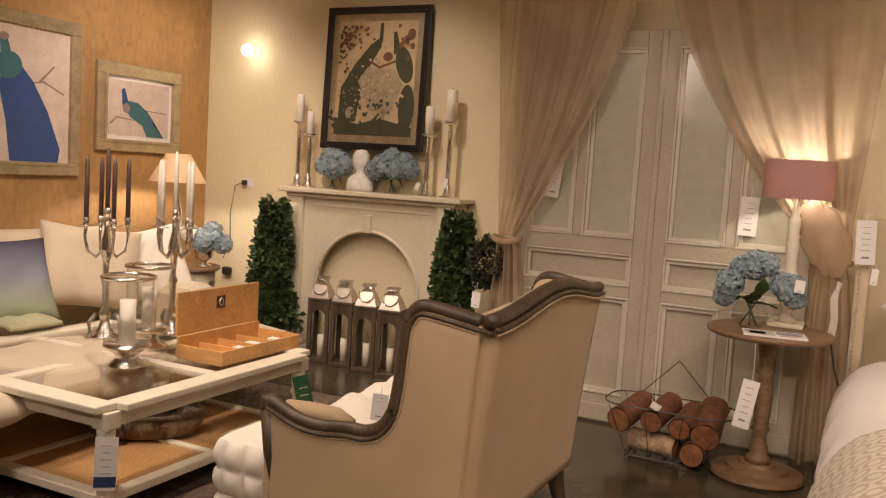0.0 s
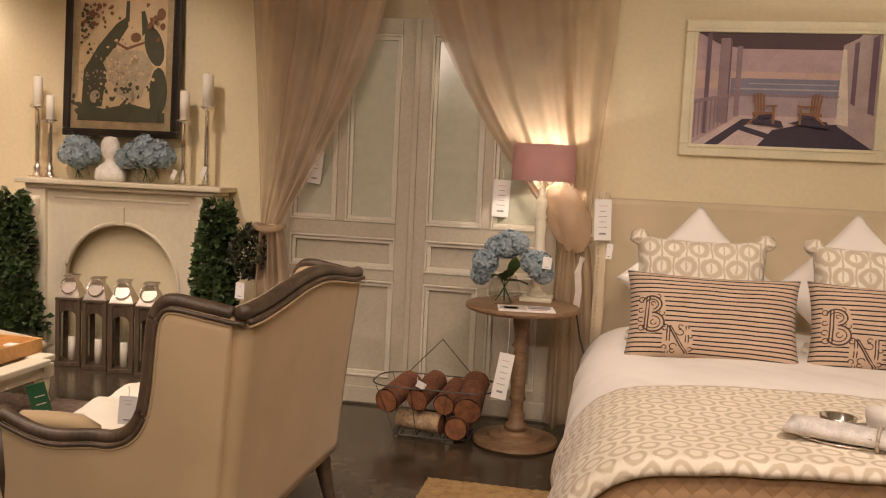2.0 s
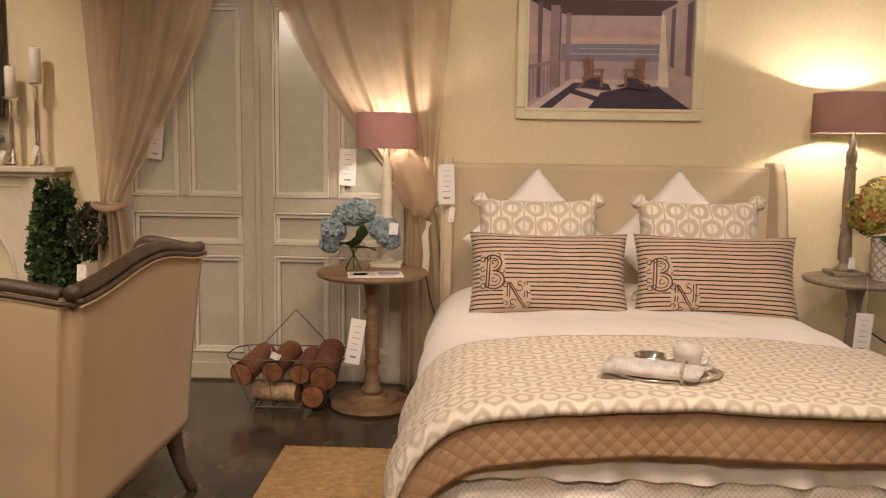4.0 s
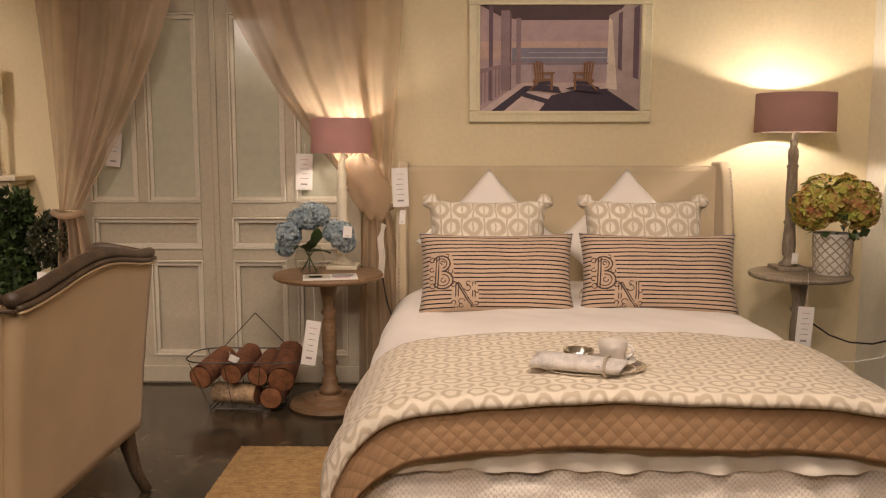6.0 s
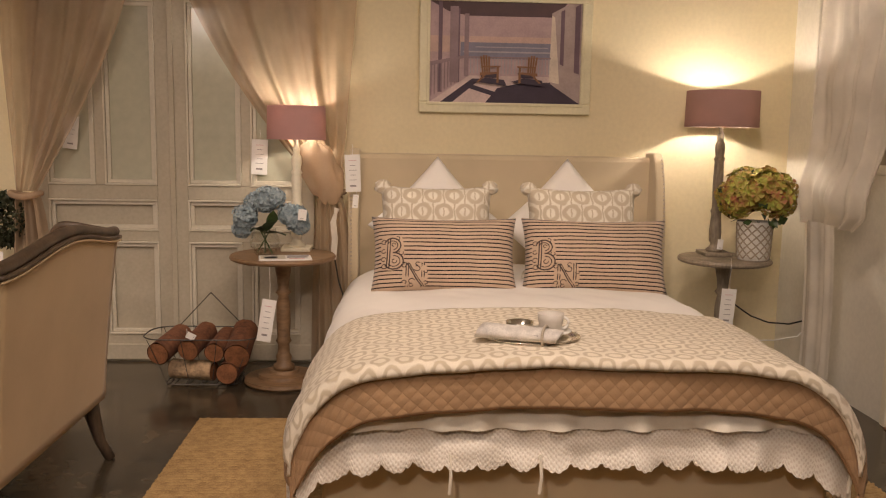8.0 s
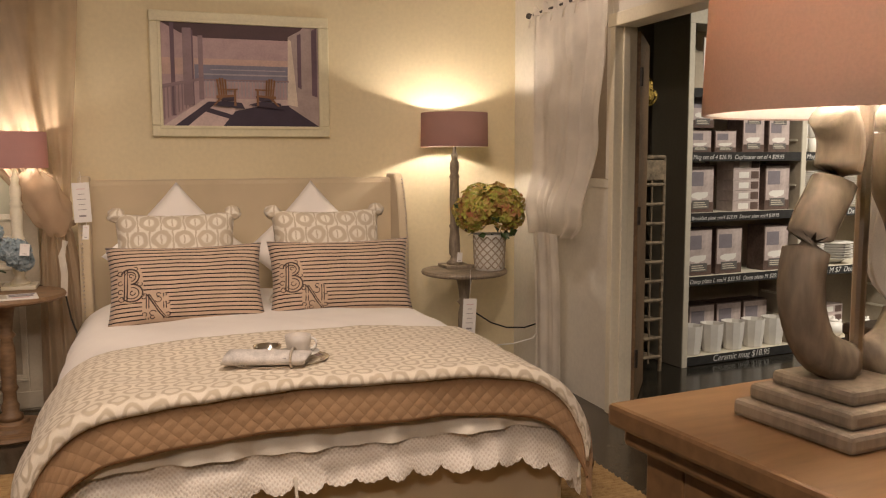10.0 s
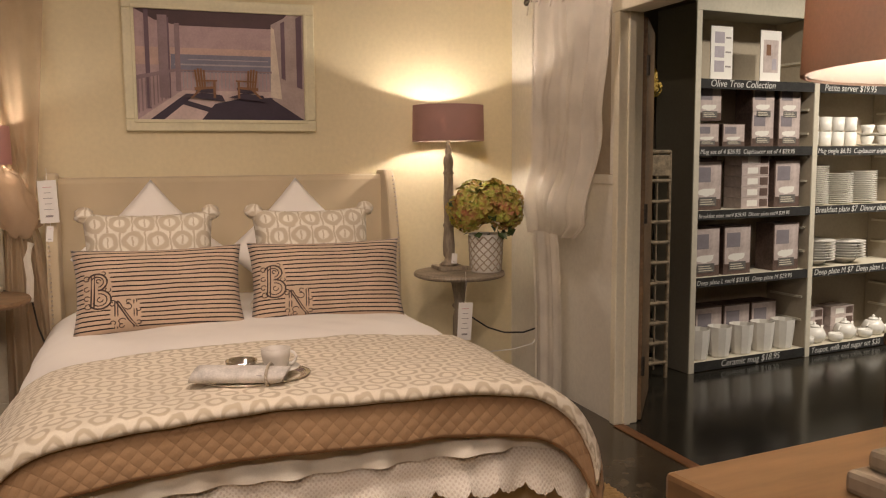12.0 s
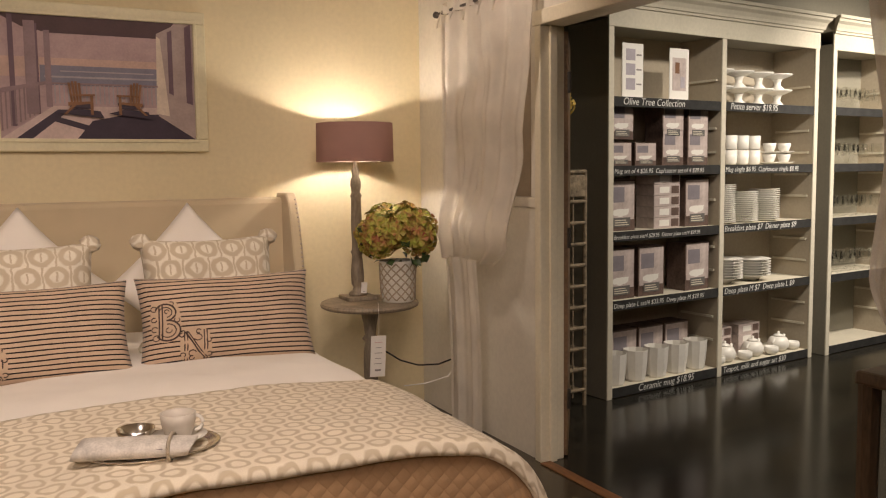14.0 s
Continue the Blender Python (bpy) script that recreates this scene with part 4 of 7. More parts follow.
# ---- shop shelving in the next room ----
def shelf_unit(at, turn, bays, bay, name_label):
    e = thing("shelf_cabinet", name_label, "shelving", "shop shelving", at, turn)
    d, H = 0.36, 2.30
    total = bays * bay
    LV = (0.065, 0.615, 1.045, 1.45, 1.87)
    for i in range(bays + 1):
        x = i * bay
        # the outer end stands unlit, so its shade is put into a darker grey
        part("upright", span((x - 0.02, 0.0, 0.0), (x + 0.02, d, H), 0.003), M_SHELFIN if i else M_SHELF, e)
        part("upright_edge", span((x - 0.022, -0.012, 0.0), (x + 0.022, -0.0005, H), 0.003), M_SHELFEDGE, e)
    for i in range(bays):
        a, b = i * bay + 0.02, (i + 1) * bay - 0.02
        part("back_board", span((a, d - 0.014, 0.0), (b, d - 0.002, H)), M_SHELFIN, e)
        for z in LV:
            part("shelf", span((a, 0.0, z - 0.022), (b, d - 0.015, z), 0.002), M_SHELFEDGE, e)
            part("label_strip", span((a, -0.006, z - 0.058), (b, -0.001, z + 0.002)), M_CHALK, e, "black chalkboard strip")
        for k in range(12):
            z = 0.25 + 0.16 * k
            if min(abs(z - q) for q in LV) > 0.05:
                part("support_cleat", span((b - 0.012, 0.03, z), (b, d - 0.05, z + 0.015)), M_SHELFEDGE, e)
    part("top_board", span((-0.02, 0.0, H), (total + 0.02, d, H + 0.03)), M_SHELF, e)
    part("frieze", span((-0.025, -0.015, H - 0.015), (total + 0.025, -0.0005, H + 0.12), 0.003), M_SHELFEDGE, e)
    # a moulded crown: cove, fillet and top lip, returned at both ends
    prof = [(0.0, 0.0), (-0.012, 0.004), (-0.014, 0.018), (-0.024, 0.022), (-0.028, 0.040), (-0.040, 0.066), (-0.060, 0.084), (-0.064, 0.100), (-0.080, 0.104), (-0.084, 0.124), (0.0, 0.124)]
    b = bmesh.new()
    rows = []
    for x, k in ((-0.025, -1), (total + 0.025, 1)):
        rows.append([b.verts.new((x - k * q * 0.7, -0.0155 + q, H + 0.10 + z)) for q, z in prof])
    for i in range(len(prof)):
        j = (i + 1) % len(prof)
        b.faces.new((rows[0][i], rows[0][j], rows[1][j], rows[1][i]))
    b.faces.new(rows[0][::-1])
    b.faces.new(rows[1])
    bmesh.ops.recalc_face_normals(b, faces=b.faces)
    part("cornice", b, M_SHELFEDGE, e)
    part("crown_cap", span((-0.02, -0.015, H + 0.12), (total + 0.02, d, H + 0.222), 0.003), M_SHELFEDGE, e)
    return e


TURN_SHELF = 5.5
unit1 = shelf_unit((4.335, 4.42, 0), TURN_SHELF, 2, 1.03, "tall grey-painted shop shelving filled with white tableware")
unit2 = shelf_unit((6.555, 4.60, 0), TURN_SHELF, 2, 0.9, "tall grey-painted shop shelving with glassware")


# ---- pictures ----
def framed(name, label, at, turn, w, h, border, mat_frame, shapes, ground, mount=0.0, group="", inner=None):
    """A framed picture hung on a wall: its own face to -y, its centre at the pose's origin. shapes: (material, corners in 0..1)."""
    e = thing(name, label, "picture", group, at, turn)
    for lo, hi in (((-w / 2, -0.03, -h / 2), (w / 2, 0.0, -h / 2 + border)), ((-w / 2, -0.03, h / 2 - border), (w / 2, 0.0, h / 2)),
                   ((-w / 2, -0.0298, -h / 2 + border), (-w / 2 + border, 0.0, h / 2 - border)), ((w / 2 - border, -0.0298, -h / 2 + border), (w / 2, 0.0, h / 2 - border))):
        part("frame_side", span(lo, hi, 0.007), mat_frame, e)
    iw, ih = w - 2 * border, h - 2 * border
    q = border * 0.28                          # a raised inner lip
    for lo, hi in (((-iw / 2 - q, -0.037, -ih / 2 - q), (iw / 2 + q, -0.0295, -ih / 2)), ((-iw / 2 - q, -0.037, ih / 2), (iw / 2 + q, -0.0295, ih / 2 + q)),
                   ((-iw / 2 - q, -0.037, -ih / 2), (-iw / 2, -0.0295, ih / 2)), ((iw / 2, -0.037, -ih / 2), (iw / 2 + q, -0.0295, ih / 2))):
        part("inner_lip", span(lo, hi, 0.003), mat_frame, e)
    if mount:
        part("mount", span((-iw / 2, -0.010, -ih / 2), (iw / 2, -0.004, ih / 2)), inner or M_PAPER, e, "pale inner mount")
        iw, ih = iw - 2 * mount, ih - 2 * mount
    part("print", span((-iw / 2, -0.014, -ih / 2), (iw / 2, -0.0105, ih / 2)), ground, e, "printed picture")
    for k, (m, pts) in enumerate(shapes):
        b = poly([((x - 0.5) * iw, (z - 0.5) * ih) for x, z in pts], -0.0145 - 0.00035 * k)
        bmesh.ops.triangulate(b, faces=b.faces)
        part("painted_shape", b, m, e)
    return e


C_SKY = flatcolour("mauve_sky_print", (0.50, 0.36, 0.37))
C_SKY2 = flatcolour("peach_sky_print", (0.60, 0.42, 0.36))
C_SEA = flatcolour("grey_blue_sea_print", (0.23, 0.22, 0.29))
C_FOAM = flatcolour("pale_surf_print", (0.42, 0.38, 0.42))
C_DARK = flatcolour("dark_plum_shadow_print", (0.045, 0.028, 0.05))
C_CEILP = flatcolour("plum_porch_ceiling_print", (0.085, 0.045, 0.05))
C_POST = flatcolour("dusky_post_print", (0.30, 0.21, 0.23))
C_POSTD = flatcolour("dark_post_print", (0.16, 0.10, 0.13))
C_WALLP = flatcolour("stone_wall_print", (0.42, 0.33, 0.31))
C_LITE = flatcolour("sunlit_boards_print", (0.64, 0.50, 0.47))
C_CHAIRP = flatcolour("brown_chair_print", (0.27, 0.13, 0.06))
C_CREAMP = flatcolour("cream_curtain_print", (0.70, 0.60, 0.50))


def rect(x0, z0, x1, z1):
    return [(x0, z0), (x1, z0), (x1, z1), (x0, z1)]


porch = [(C_SKY2, rect(0, 0.5, 1, 0.66)), (C_SEA, rect(0.2, 0.44, 0.82, 0.60)), (C_FOAM, rect(0.22, 0.50, 0.80, 0.515)), (C_FOAM, rect(0.3, 0.55, 0.78, 0.56)),
         (C_CEILP, [(0, 1), (0.12, 0.9), (0.25, 0.86), (0.82, 0.86), (0.9, 1)]),
         (C_LITE, [(0.0, 0.0), (0.26, 0.27), (0.80, 0.27), (1.0, 0.0)]),
         (C_DARK, [(0.37, 0.0), (0.45, 0.15), (0.60, 0.20), (0.88, 0.22), (1.0, 0.05), (1.0, 0.0)]),
         (C_DARK, [(0.07, 0.0), (0.28, 0.24), (0.34, 0.24), (0.15, 0.0)]), (C_DARK, [(0.22, 0.16), (0.26, 0.19), (0.50, 0.08), (0.46, 0.05)]),
         (C_WALLP, [(0.80, 0.20), (0.80, 0.90), (0.92, 1.0), (1, 1), (1, 0)]), (C_CREAMP, [(0.79, 0.22), (0.80, 0.88), (0.82, 0.86), (0.86, 0.2)]),
         (C_POSTD, [(0.86, 0.40), (0.86, 0.92), (0.885, 0.94), (0.885, 0.38)]), (C_POSTD, [(0.955, 0.32), (0.955, 0.97), (0.99, 1.0), (0.99, 0.3)]),
         (C_POST, rect(0.13, 0.2, 0.185, 0.95)), (C_POSTD, rect(0.185, 0.2, 0.195, 0.93)), (C_POST, rect(0.225, 0.26, 0.255, 0.88)), (C_POSTD, rect(0.055, 0.1, 0.08, 1.0)),
         (C_POST, [(0.0, 0.36), (0.0, 0.40), (0.25, 0.475), (0.25, 0.45)]), (C_POST, rect(0.25, 0.445, 0.8, 0.46))]
for k in range(24):
    x = 0.265 + k * 0.0225
    porch.append((C_FOAM, rect(x, 0.29, x + 0.007, 0.445)))
for k in range(9):
    x = 0.005 + k * 0.022
    porch.append((C_POST, rect(x, 0.06 + 0.018 * k, x + 0.008, 0.37 + 0.008 * k)))
for cx in (0.39, 0.64):
    porch += [(C_DARK, [(cx - 0.11, 0.21), (cx - 0.02, 0.25), (cx + 0.10, 0.23), (cx + 0.12, 0.17), (cx, 0.19)]), (C_DARK, [(cx - 0.05, 0.25), (cx - 0.06, 0.30), (cx + 0.05, 0.30), (cx + 0.06, 0.25)])]
for cx, s in ((0.38, 1), (0.66, -1)):
    for j in range(4):
        porch.append((C_CHAIRP, [(cx - 0.035 * s + 0.014 * j * s, 0.28), (cx - 0.05 * s + 0.017 * j * s, 0.46 + 0.012 * (j in (1, 2))), (cx - 0.038 * s + 0.017 * j * s, 0.46 + 0.012 * (j in (1, 2))), (cx - 0.024 * s + 0.014 * j * s, 0.28)]))
    porch.append((C_CHAIRP, [(cx - 0.05 * s, 0.27), (cx + 0.07 * s, 0.29), (cx + 0.07 * s, 0.31), (cx - 0.05 * s, 0.30)]))
    porch.append((C_CHAIRP, [(cx - 0.03 * s, 0.35), (cx + 0.085 * s, 0.355), (cx + 0.085 * s, 0.37), (cx - 0.03 * s, 0.365)]))
    porch.append((C_CHAIRP, [(cx + 0.06 * s, 0.20), (cx + 0.075 * s, 0.20), (cx + 0.075 * s, 0.355), (cx + 0.06 * s, 0.355)]))
    porch.append((C_CHAIRP, [(cx - 0.075 * s, 0.20), (cx - 0.06 * s, 0.20), (cx + 0.0 * s, 0.29), (cx - 0.02 * s, 0.29)]))
framed("framed_porch_print", "seaside porch print in a wide cream frame above the bed", (1.525, 4.999, 1.92), 0, 1.06, 0.735, 0.065, M_FRAMEPAINT, porch, C_SKY)

C_BUFF = flatcolour("aged_buff_paper", (0.60, 0.46, 0.27))
C_MOSS = flatcolour("dark_moss_print", (0.065, 0.065, 0.035))
C_RUST = flatcolour("rust_brown_print", (0.19, 0.09, 0.045))
C_PALE = flatcolour("pale_plume_print", (0.44, 0.36, 0.235))
C_BLUEP = flatcolour("deep_blue_print", (0.035, 0.075, 0.22))
C_TEALP = flatcolour("teal_print", (0.05, 0.15, 0.18))
C_ROSE = flatcolour("pale_rose_paper", (0.62, 0.50, 0.42))
C_TWIG = flatcolour("grey_twig_print", (0.28, 0.20, 0.16))
botanic = [(C_MOSS, [(0.0, 0.0), (1, 0), (1, 0.08), (0.6, 0.15), (0.3, 0.10), (0, 0.14)]),
           (C_MOSS, [(0.04, 0.1), (0.06, 0.42), (0.22, 0.62), (0.42, 0.80), (0.54, 0.86), (0.56, 0.78), (0.46, 0.66), (0.34, 0.50), (0.28, 0.12)]),
           (C_MOSS, oval(0.86, 0.62, 0.10, 0.17, 25)), (C_MOSS, [(0.72, 0.70), (0.70, 0.90), (0.74, 0.91), (0.80, 0.76)]), (C_MOSS, [(0.52, 0.80), (0.53, 0.985), (0.57, 0.985), (0.57, 0.82)]),
           (C_PALE, [(0.28, 0.48), (0.40, 0.6), (0.74, 0.58), (0.86, 0.45), (0.72, 0.18), (0.45, 0.22)]), (C_MOSS, oval(0.92, 0.25, 0.1, 0.2)),
           (C_RUST, [(0.42, 0.66), (0.55, 0.61), (0.75, 0.66), (0.75, 0.64), (0.55, 0.585), (0.42, 0.64)]), (C_RUST, oval(0.65, 0.69, 0.06, 0.04)), (C_RUST, oval(0.93, 0.88, 0.05, 0.05)), (C_RUST, oval(0.95, 0.78, 0.03, 0.03)), (C_PALE, oval(0.2, 0.2, 0.06, 0.05, 30))]
rng = random.Random(21)


def clump(m, cx, cz, rx, rz, count, size):
    for _ in range(count):
        x, z, a0 = rng.gauss(cx, rx), rng.gauss(cz, rz), rng.uniform(0, 6.28)
        x, z = min(0.95, max(0.05, x)), min(0.95, max(0.05, z))
        n = rng.choice((5, 6, 7))
        botanic.append((m, [(x + size * rng.uniform(0.5, 1.3) * math.cos(a0 + 6.283 * i / n), z + size * 0.8 * rng.uniform(0.5, 1.3) * math.sin(a0 + 6.283 * i / n)) for i in range(n)]))


clump(C_RUST, 0.16, 0.86, 0.10, 0.06, 46, 0.022)
clump(C_MOSS, 0.10, 0.78, 0.06, 0.10, 26, 0.020)
clump(C_RUST, 0.88, 0.84, 0.06, 0.06, 8, 0.028)
clump(C_BUFF, 0.56, 0.42, 0.13, 0.10, 40, 0.018)
clump(C_TWIG, 0.58, 0.36, 0.14, 0.12, 50, 0.011)
clump(C_TWIG, 0.24, 0.36, 0.08, 0.14, 40, 0.012)
clump(C_MOSS, 0.60, 0.22, 0.20, 0.05, 34, 0.022)
clump(C_MOSS, 0.5, 0.12, 0.28, 0.05, 14, 0.035)
framed("framed_botanical_print", "aged buff print of dark plumes in a black lacquered frame", (-2.65, 5.40, 2.045), 0, 0.86, 1.03, 0.05, M_BLACKFRAME, botanic, C_BUFF, 0.055, inner=M_GILT).rotation_euler = (radians(-2.2), 0, 0)
plume = [(C_TWIG, [(0.55, 0.56), (0.75, 0.60), (0.95, 0.52), (0.95, 0.535), (0.76, 0.615), (0.55, 0.575)]), (C_TWIG, [(0.7, 0.6), (0.85, 0.74), (0.86, 0.73), (0.72, 0.59)]),
         (C_BLUEP, [(0.40, 0.72), (0.52, 0.74), (0.66, 0.60), (0.80, 0.38), (0.92, 0.10), (0.90, 0.0), (0.46, 0.0), (0.42, 0.3), (0.36, 0.55)]), (C_TEALP, oval(0.44, 0.70, 0.12, 0.1, 10)), (C_TEALP, [(0.38, 0.72), (0.36, 0.9), (0.42, 0.92), (0.48, 0.74)]), (C_TWIG, oval(0.4, 0.9, 0.04, 0.03))]
framed("framed_blue_plume_print", "large print of a deep blue plume in a champagne frame", (XL + 0.002, 3.68, 1.735), 90, 0.98, 1.02, 0.085, M_GILT, plume, C_ROSE, 0, "champagne framed prints")
plume2 = [(C_TWIG, [(0.0, 0.2), (0.12, 0.34), (0.4, 0.3), (0.4, 0.28), (0.13, 0.31), (0.02, 0.18)]), (C_TWIG, [(0.6, 0.5), (0.95, 0.48), (0.98, 0.4), (0.94, 0.46), (0.6, 0.48)]),
          (C_TEALP, [(0.20, 0.55), (0.30, 0.64), (0.46, 0.62), (0.62, 0.48), (0.72, 0.26), (0.92, 0.0), (0.62, 0.0), (0.54, 0.2), (0.34, 0.34)]), (C_BLUEP, [(0.20, 0.56), (0.19, 0.84), (0.24, 0.86), (0.30, 0.62)]), (C_POST, oval(0.27, 0.5, 0.06, 0.09))]
framed("framed_small_plume_print", "small print of a teal plume in a wide champagne frame", (XL + 0.002, 4.71, 1.725), 90, 0.80, 0.62, 0.085, M_GILT, plume2, C_ROSE, 0.03, "champagne framed prints")


# ---- lamps ----
def shade_ring(r0, r1, z0, z1, mat, e, seg=40):
    t = 0.003
    outer = part("shade", lathe([(r0, z0), (r1, z1), (r1 - t, z1), (r0 - t, z0), (r0, z0)], seg), mat, e, smooth=True)
    part("shade_lining", lathe([(r0 - t - 0.001, z0 + 0.002), (r1 - t - 0.001, z1 - 0.002)][::1] + [(r1 - t - 0.0015, z1 - 0.002), (r0 - t - 0.0015, z0 + 0.002), (r0 - t - 0.001, z0 + 0.002)], seg), M_SHADEIN, outer, "white lining", smooth=True)
    b = bmesh.new()
    for k in range(3):
        a = 2 * math.pi * k / 3
        tube([(0, 0, z1 - 0.03), (0.95 * r1 * math.cos(a), 0.95 * r1 * math.sin(a), z1 - 0.012)], 0.002, 5, b)
    part("spider", b, M_DULL, outer)


def bulb_in(e, z, mat=None):
    part("bulb", lathe([(0.0, z + 0.034), (0.010, z + 0.030), (0.0145, z + 0.018), (0.012, z + 0.004), (0.008, z - 0.008), (0.008, z - 0.012)], 14), mat or M_BULB, e, "lit bulb", smooth=True)
    part("bulb_cap", lathe([(0.0125, z - 0.045), (0.0135, z - 0.03), (0.0125, z - 0.012), (0.0, z - 0.0115)], 12), M_CREAM, e)


def column_lamp(at, label, wood, shade, r, z0, z1, lit=None):
    """A bedside lamp with a turned column on a square foot; z0, z1: the shade's lower and upper edge over the table."""
    e = thing("table_lamp", label, "lamp", "bedside lamps", at)
    part("foot", span((-0.085, -0.085, 0), (0.085, 0.085, 0.022), 0.005), wood, e)
    part("column", lathe([(0.05, 0.022), (0.052, 0.035), (0.03, 0.05), (0.024, 0.07), (0.034, 0.085), (0.036, 0.14), (0.032, 0.2), (0.028, 0.25), (0.036, 0.265), (0.028, 0.28), (0.027, 0.32), (0.031, 0.42), (0.027, z0 - 0.20), (0.034, z0 - 0.19), (0.024, z0 - 0.17), (0.03, z0 - 0.13), (0.028, z0 - 0.10), (0.018, z0 - 0.08), (0.022, z0 - 0.05), (0.012, z0 - 0.035), (0.010, z0 + 0.02)], 20), wood, e, smooth=True)
    part("socket", lathe([(0.013, z0 + 0.0), (0.016, z0 + 0.02), (0.015, z0 + 0.055)], 12), M_CREAM, e)
    bulb_in(e, z0 + 0.10, lit)
    shade_ring(r, r * 0.985, z0, z1, shade, e)
    return e


column_lamp((0.29, 4.64, 0.735), "pale turned column lamp with a dusty pink drum shade", M_CREAM, M_PINK, 0.168, 0.64, 0.83, M_BULBLOW)
column_lamp((2.79, 4.70, 0.725), "grey-washed turned column lamp with a mauve drum shade", M_GREYWOOD, M_MAUVE, 0.213, 0.765, 0.975)

lamp4 = thing("crystal_table_lamp", "silver lamp with an ivory coolie shade on the side table", "lamp", "", (-3.80, 4.66, 0.62))
part("foot", lathe([(0.075, 0), (0.078, 0.012), (0.05, 0.03), (0.02, 0.05)], 18), M_SILVER, lamp4, smooth=True)
part("column", lathe([(0.02, 0.05), (0.03, 0.08), (0.036, 0.16), (0.03, 0.2), (0.038, 0.28), (0.036, 0.38), (0.025, 0.45), (0.014, 0.5), (0.012, 0.62)], 14), M_SILVER, lamp4, smooth=True)
bulb_in(lamp4, 0.66)
shade_ring(0.20, 0.085, 0.60, 0.80, M_IVSHADE, lamp4)

wall_bulb = thing("wall_light", "bare round bulb on a small wall fitting", "wall light", "", (-3.78, 5.45, 2.25))
part("backplate", lathe([(0.045, 0.0), (0.045, 0.012), (0.02, 0.025)], 16, m=pose(0, 0, 0, 90, 0, 0)), M_CREAM, wall_bulb)
part("holder", tube([(0, -0.01, 0), (0, -0.075, 0)], 0.016, 10), M_SILVER, wall_bulb)
b = bmesh.new()
bmesh.ops.create_uvsphere(b, u_segments=18, v_segments=12, radius=0.045, matrix=Matrix.Translation((0, -0.115, 0)))
part("bulb", b, M_GLOBE, wall_bulb, "lit frosted globe bulb", smooth=True)
part("cable", tube([(0.01, -0.008, -0.04), (0.07, -0.008, -0.3), (0.09, -0.008, -0.7), (0.02, -0.01, -1.0)], 0.003, 5), M_CREAM, wall_bulb)
outlet = thing("wall_socket", "white wall socket with a plug and trailing cable", "socket", "", (-3.81, 5.45, 1.23))
part("plate", span((-0.05, -0.01, -0.035), (0.05, 0, 0.035), 0.003), M_PAPER, outlet)
part("plug", span((-0.035, -0.045, -0.02), (0.0, -0.01, 0.018), 0.006), M_BLACK, outlet)
part("cable", tube([(-0.02, -0.04, 0), (-0.09, -0.05, -0.03), (-0.13, -0.05, -0.25), (-0.12, -0.05, -0.5), (-0.18, -0.06, -0.62)], 0.004, 6), M_BLACK, outlet)
part("lower_plug", box((-0.16, -0.03, -0.72), (0.07, 0.05, 0.06), 0.01), M_BLACK, outlet)


# ---- small round pedestal tables ----
def pedestal_table(at, r, H, wood, label, group="pedestal tables"):
    e = thing("pedestal_table", label, "side table", group, at)
    part("tabletop", lathe([(0.0, H - 0.03), (r - 0.02, H - 0.03), (r - 0.004, H - 0.022), (r, H - 0.012), (r - 0.006, H), (0, H)], 44), wood, e, smooth=False)
    part("pedestal", lathe([(0.06, 0.075), (0.06, 0.10), (0.04, 0.115), (0.045, 0.15), (0.034, 0.17), (0.032, 0.22), (0.045, 0.24), (0.036, 0.26), (0.040, 0.36), (0.038, 0.45), (0.028, 0.5), (0.045, 0.52), (0.03, 0.54), (0.036, 0.60), (0.05, H - 0.06), (0.07, H - 0.031)], 20), wood, e, smooth=True)
    part("base", lathe([(0.0, 0.0), (r * 0.72, 0.0), (r * 0.76, 0.012), (r * 0.74, 0.03), (r * 0.5, 0.036), (r * 0.48, 0.055), (r * 0.3, 0.06), (r * 0.28, 0.075), (0, 0.076)], 36), wood, e, smooth=False)
    return e


pedestal_table((0.235, 4.45, 0), 0.295, 0.735, M_OAK, "weathered oak round table on a turned pedestal beside the bed")
pedestal_table((2.81, 4.58, 0), 0.27, 0.725, M_GREYWOOD, "grey-brown round table on a turned pedestal by the bed")


# ---- foliage ----
def leaves(place, count, size, seed, spread=0.9):
    """Many small folded leaves; place(rng) gives a point and an outward direction."""
    rng = random.Random(seed)
    bm = bmesh.new()
    for _ in range(count):
        p, d = place(rng)
        d = (d + Vector((rng.uniform(-1, 1), rng.uniform(-1, 1), rng.uniform(-1, 1))) * spread).normalized()
        a = d.cross(Vector((rng.uniform(-1, 1), rng.uniform(-1, 1), rng.uniform(-1, 1)))).normalized()
        n = d.cross(a)
        s = size * rng.uniform(0.6, 1.25)
        w = s * 0.36
        base, tip = bm.verts.new(p), bm.verts.new(p + d * s - n * s * 0.15)
        mid = p + d * s * 0.5
        l, r, c = bm.verts.new(mid + a * w + n * s * 0.1), bm.verts.new(mid - a * w + n * s * 0.1), bm.verts.new(mid)
        bm.faces.new((base, l, c))
        bm.faces.new((l, tip, c))
        bm.faces.new((tip, r, c))
        bm.faces.new((r, base, c))
    return bm


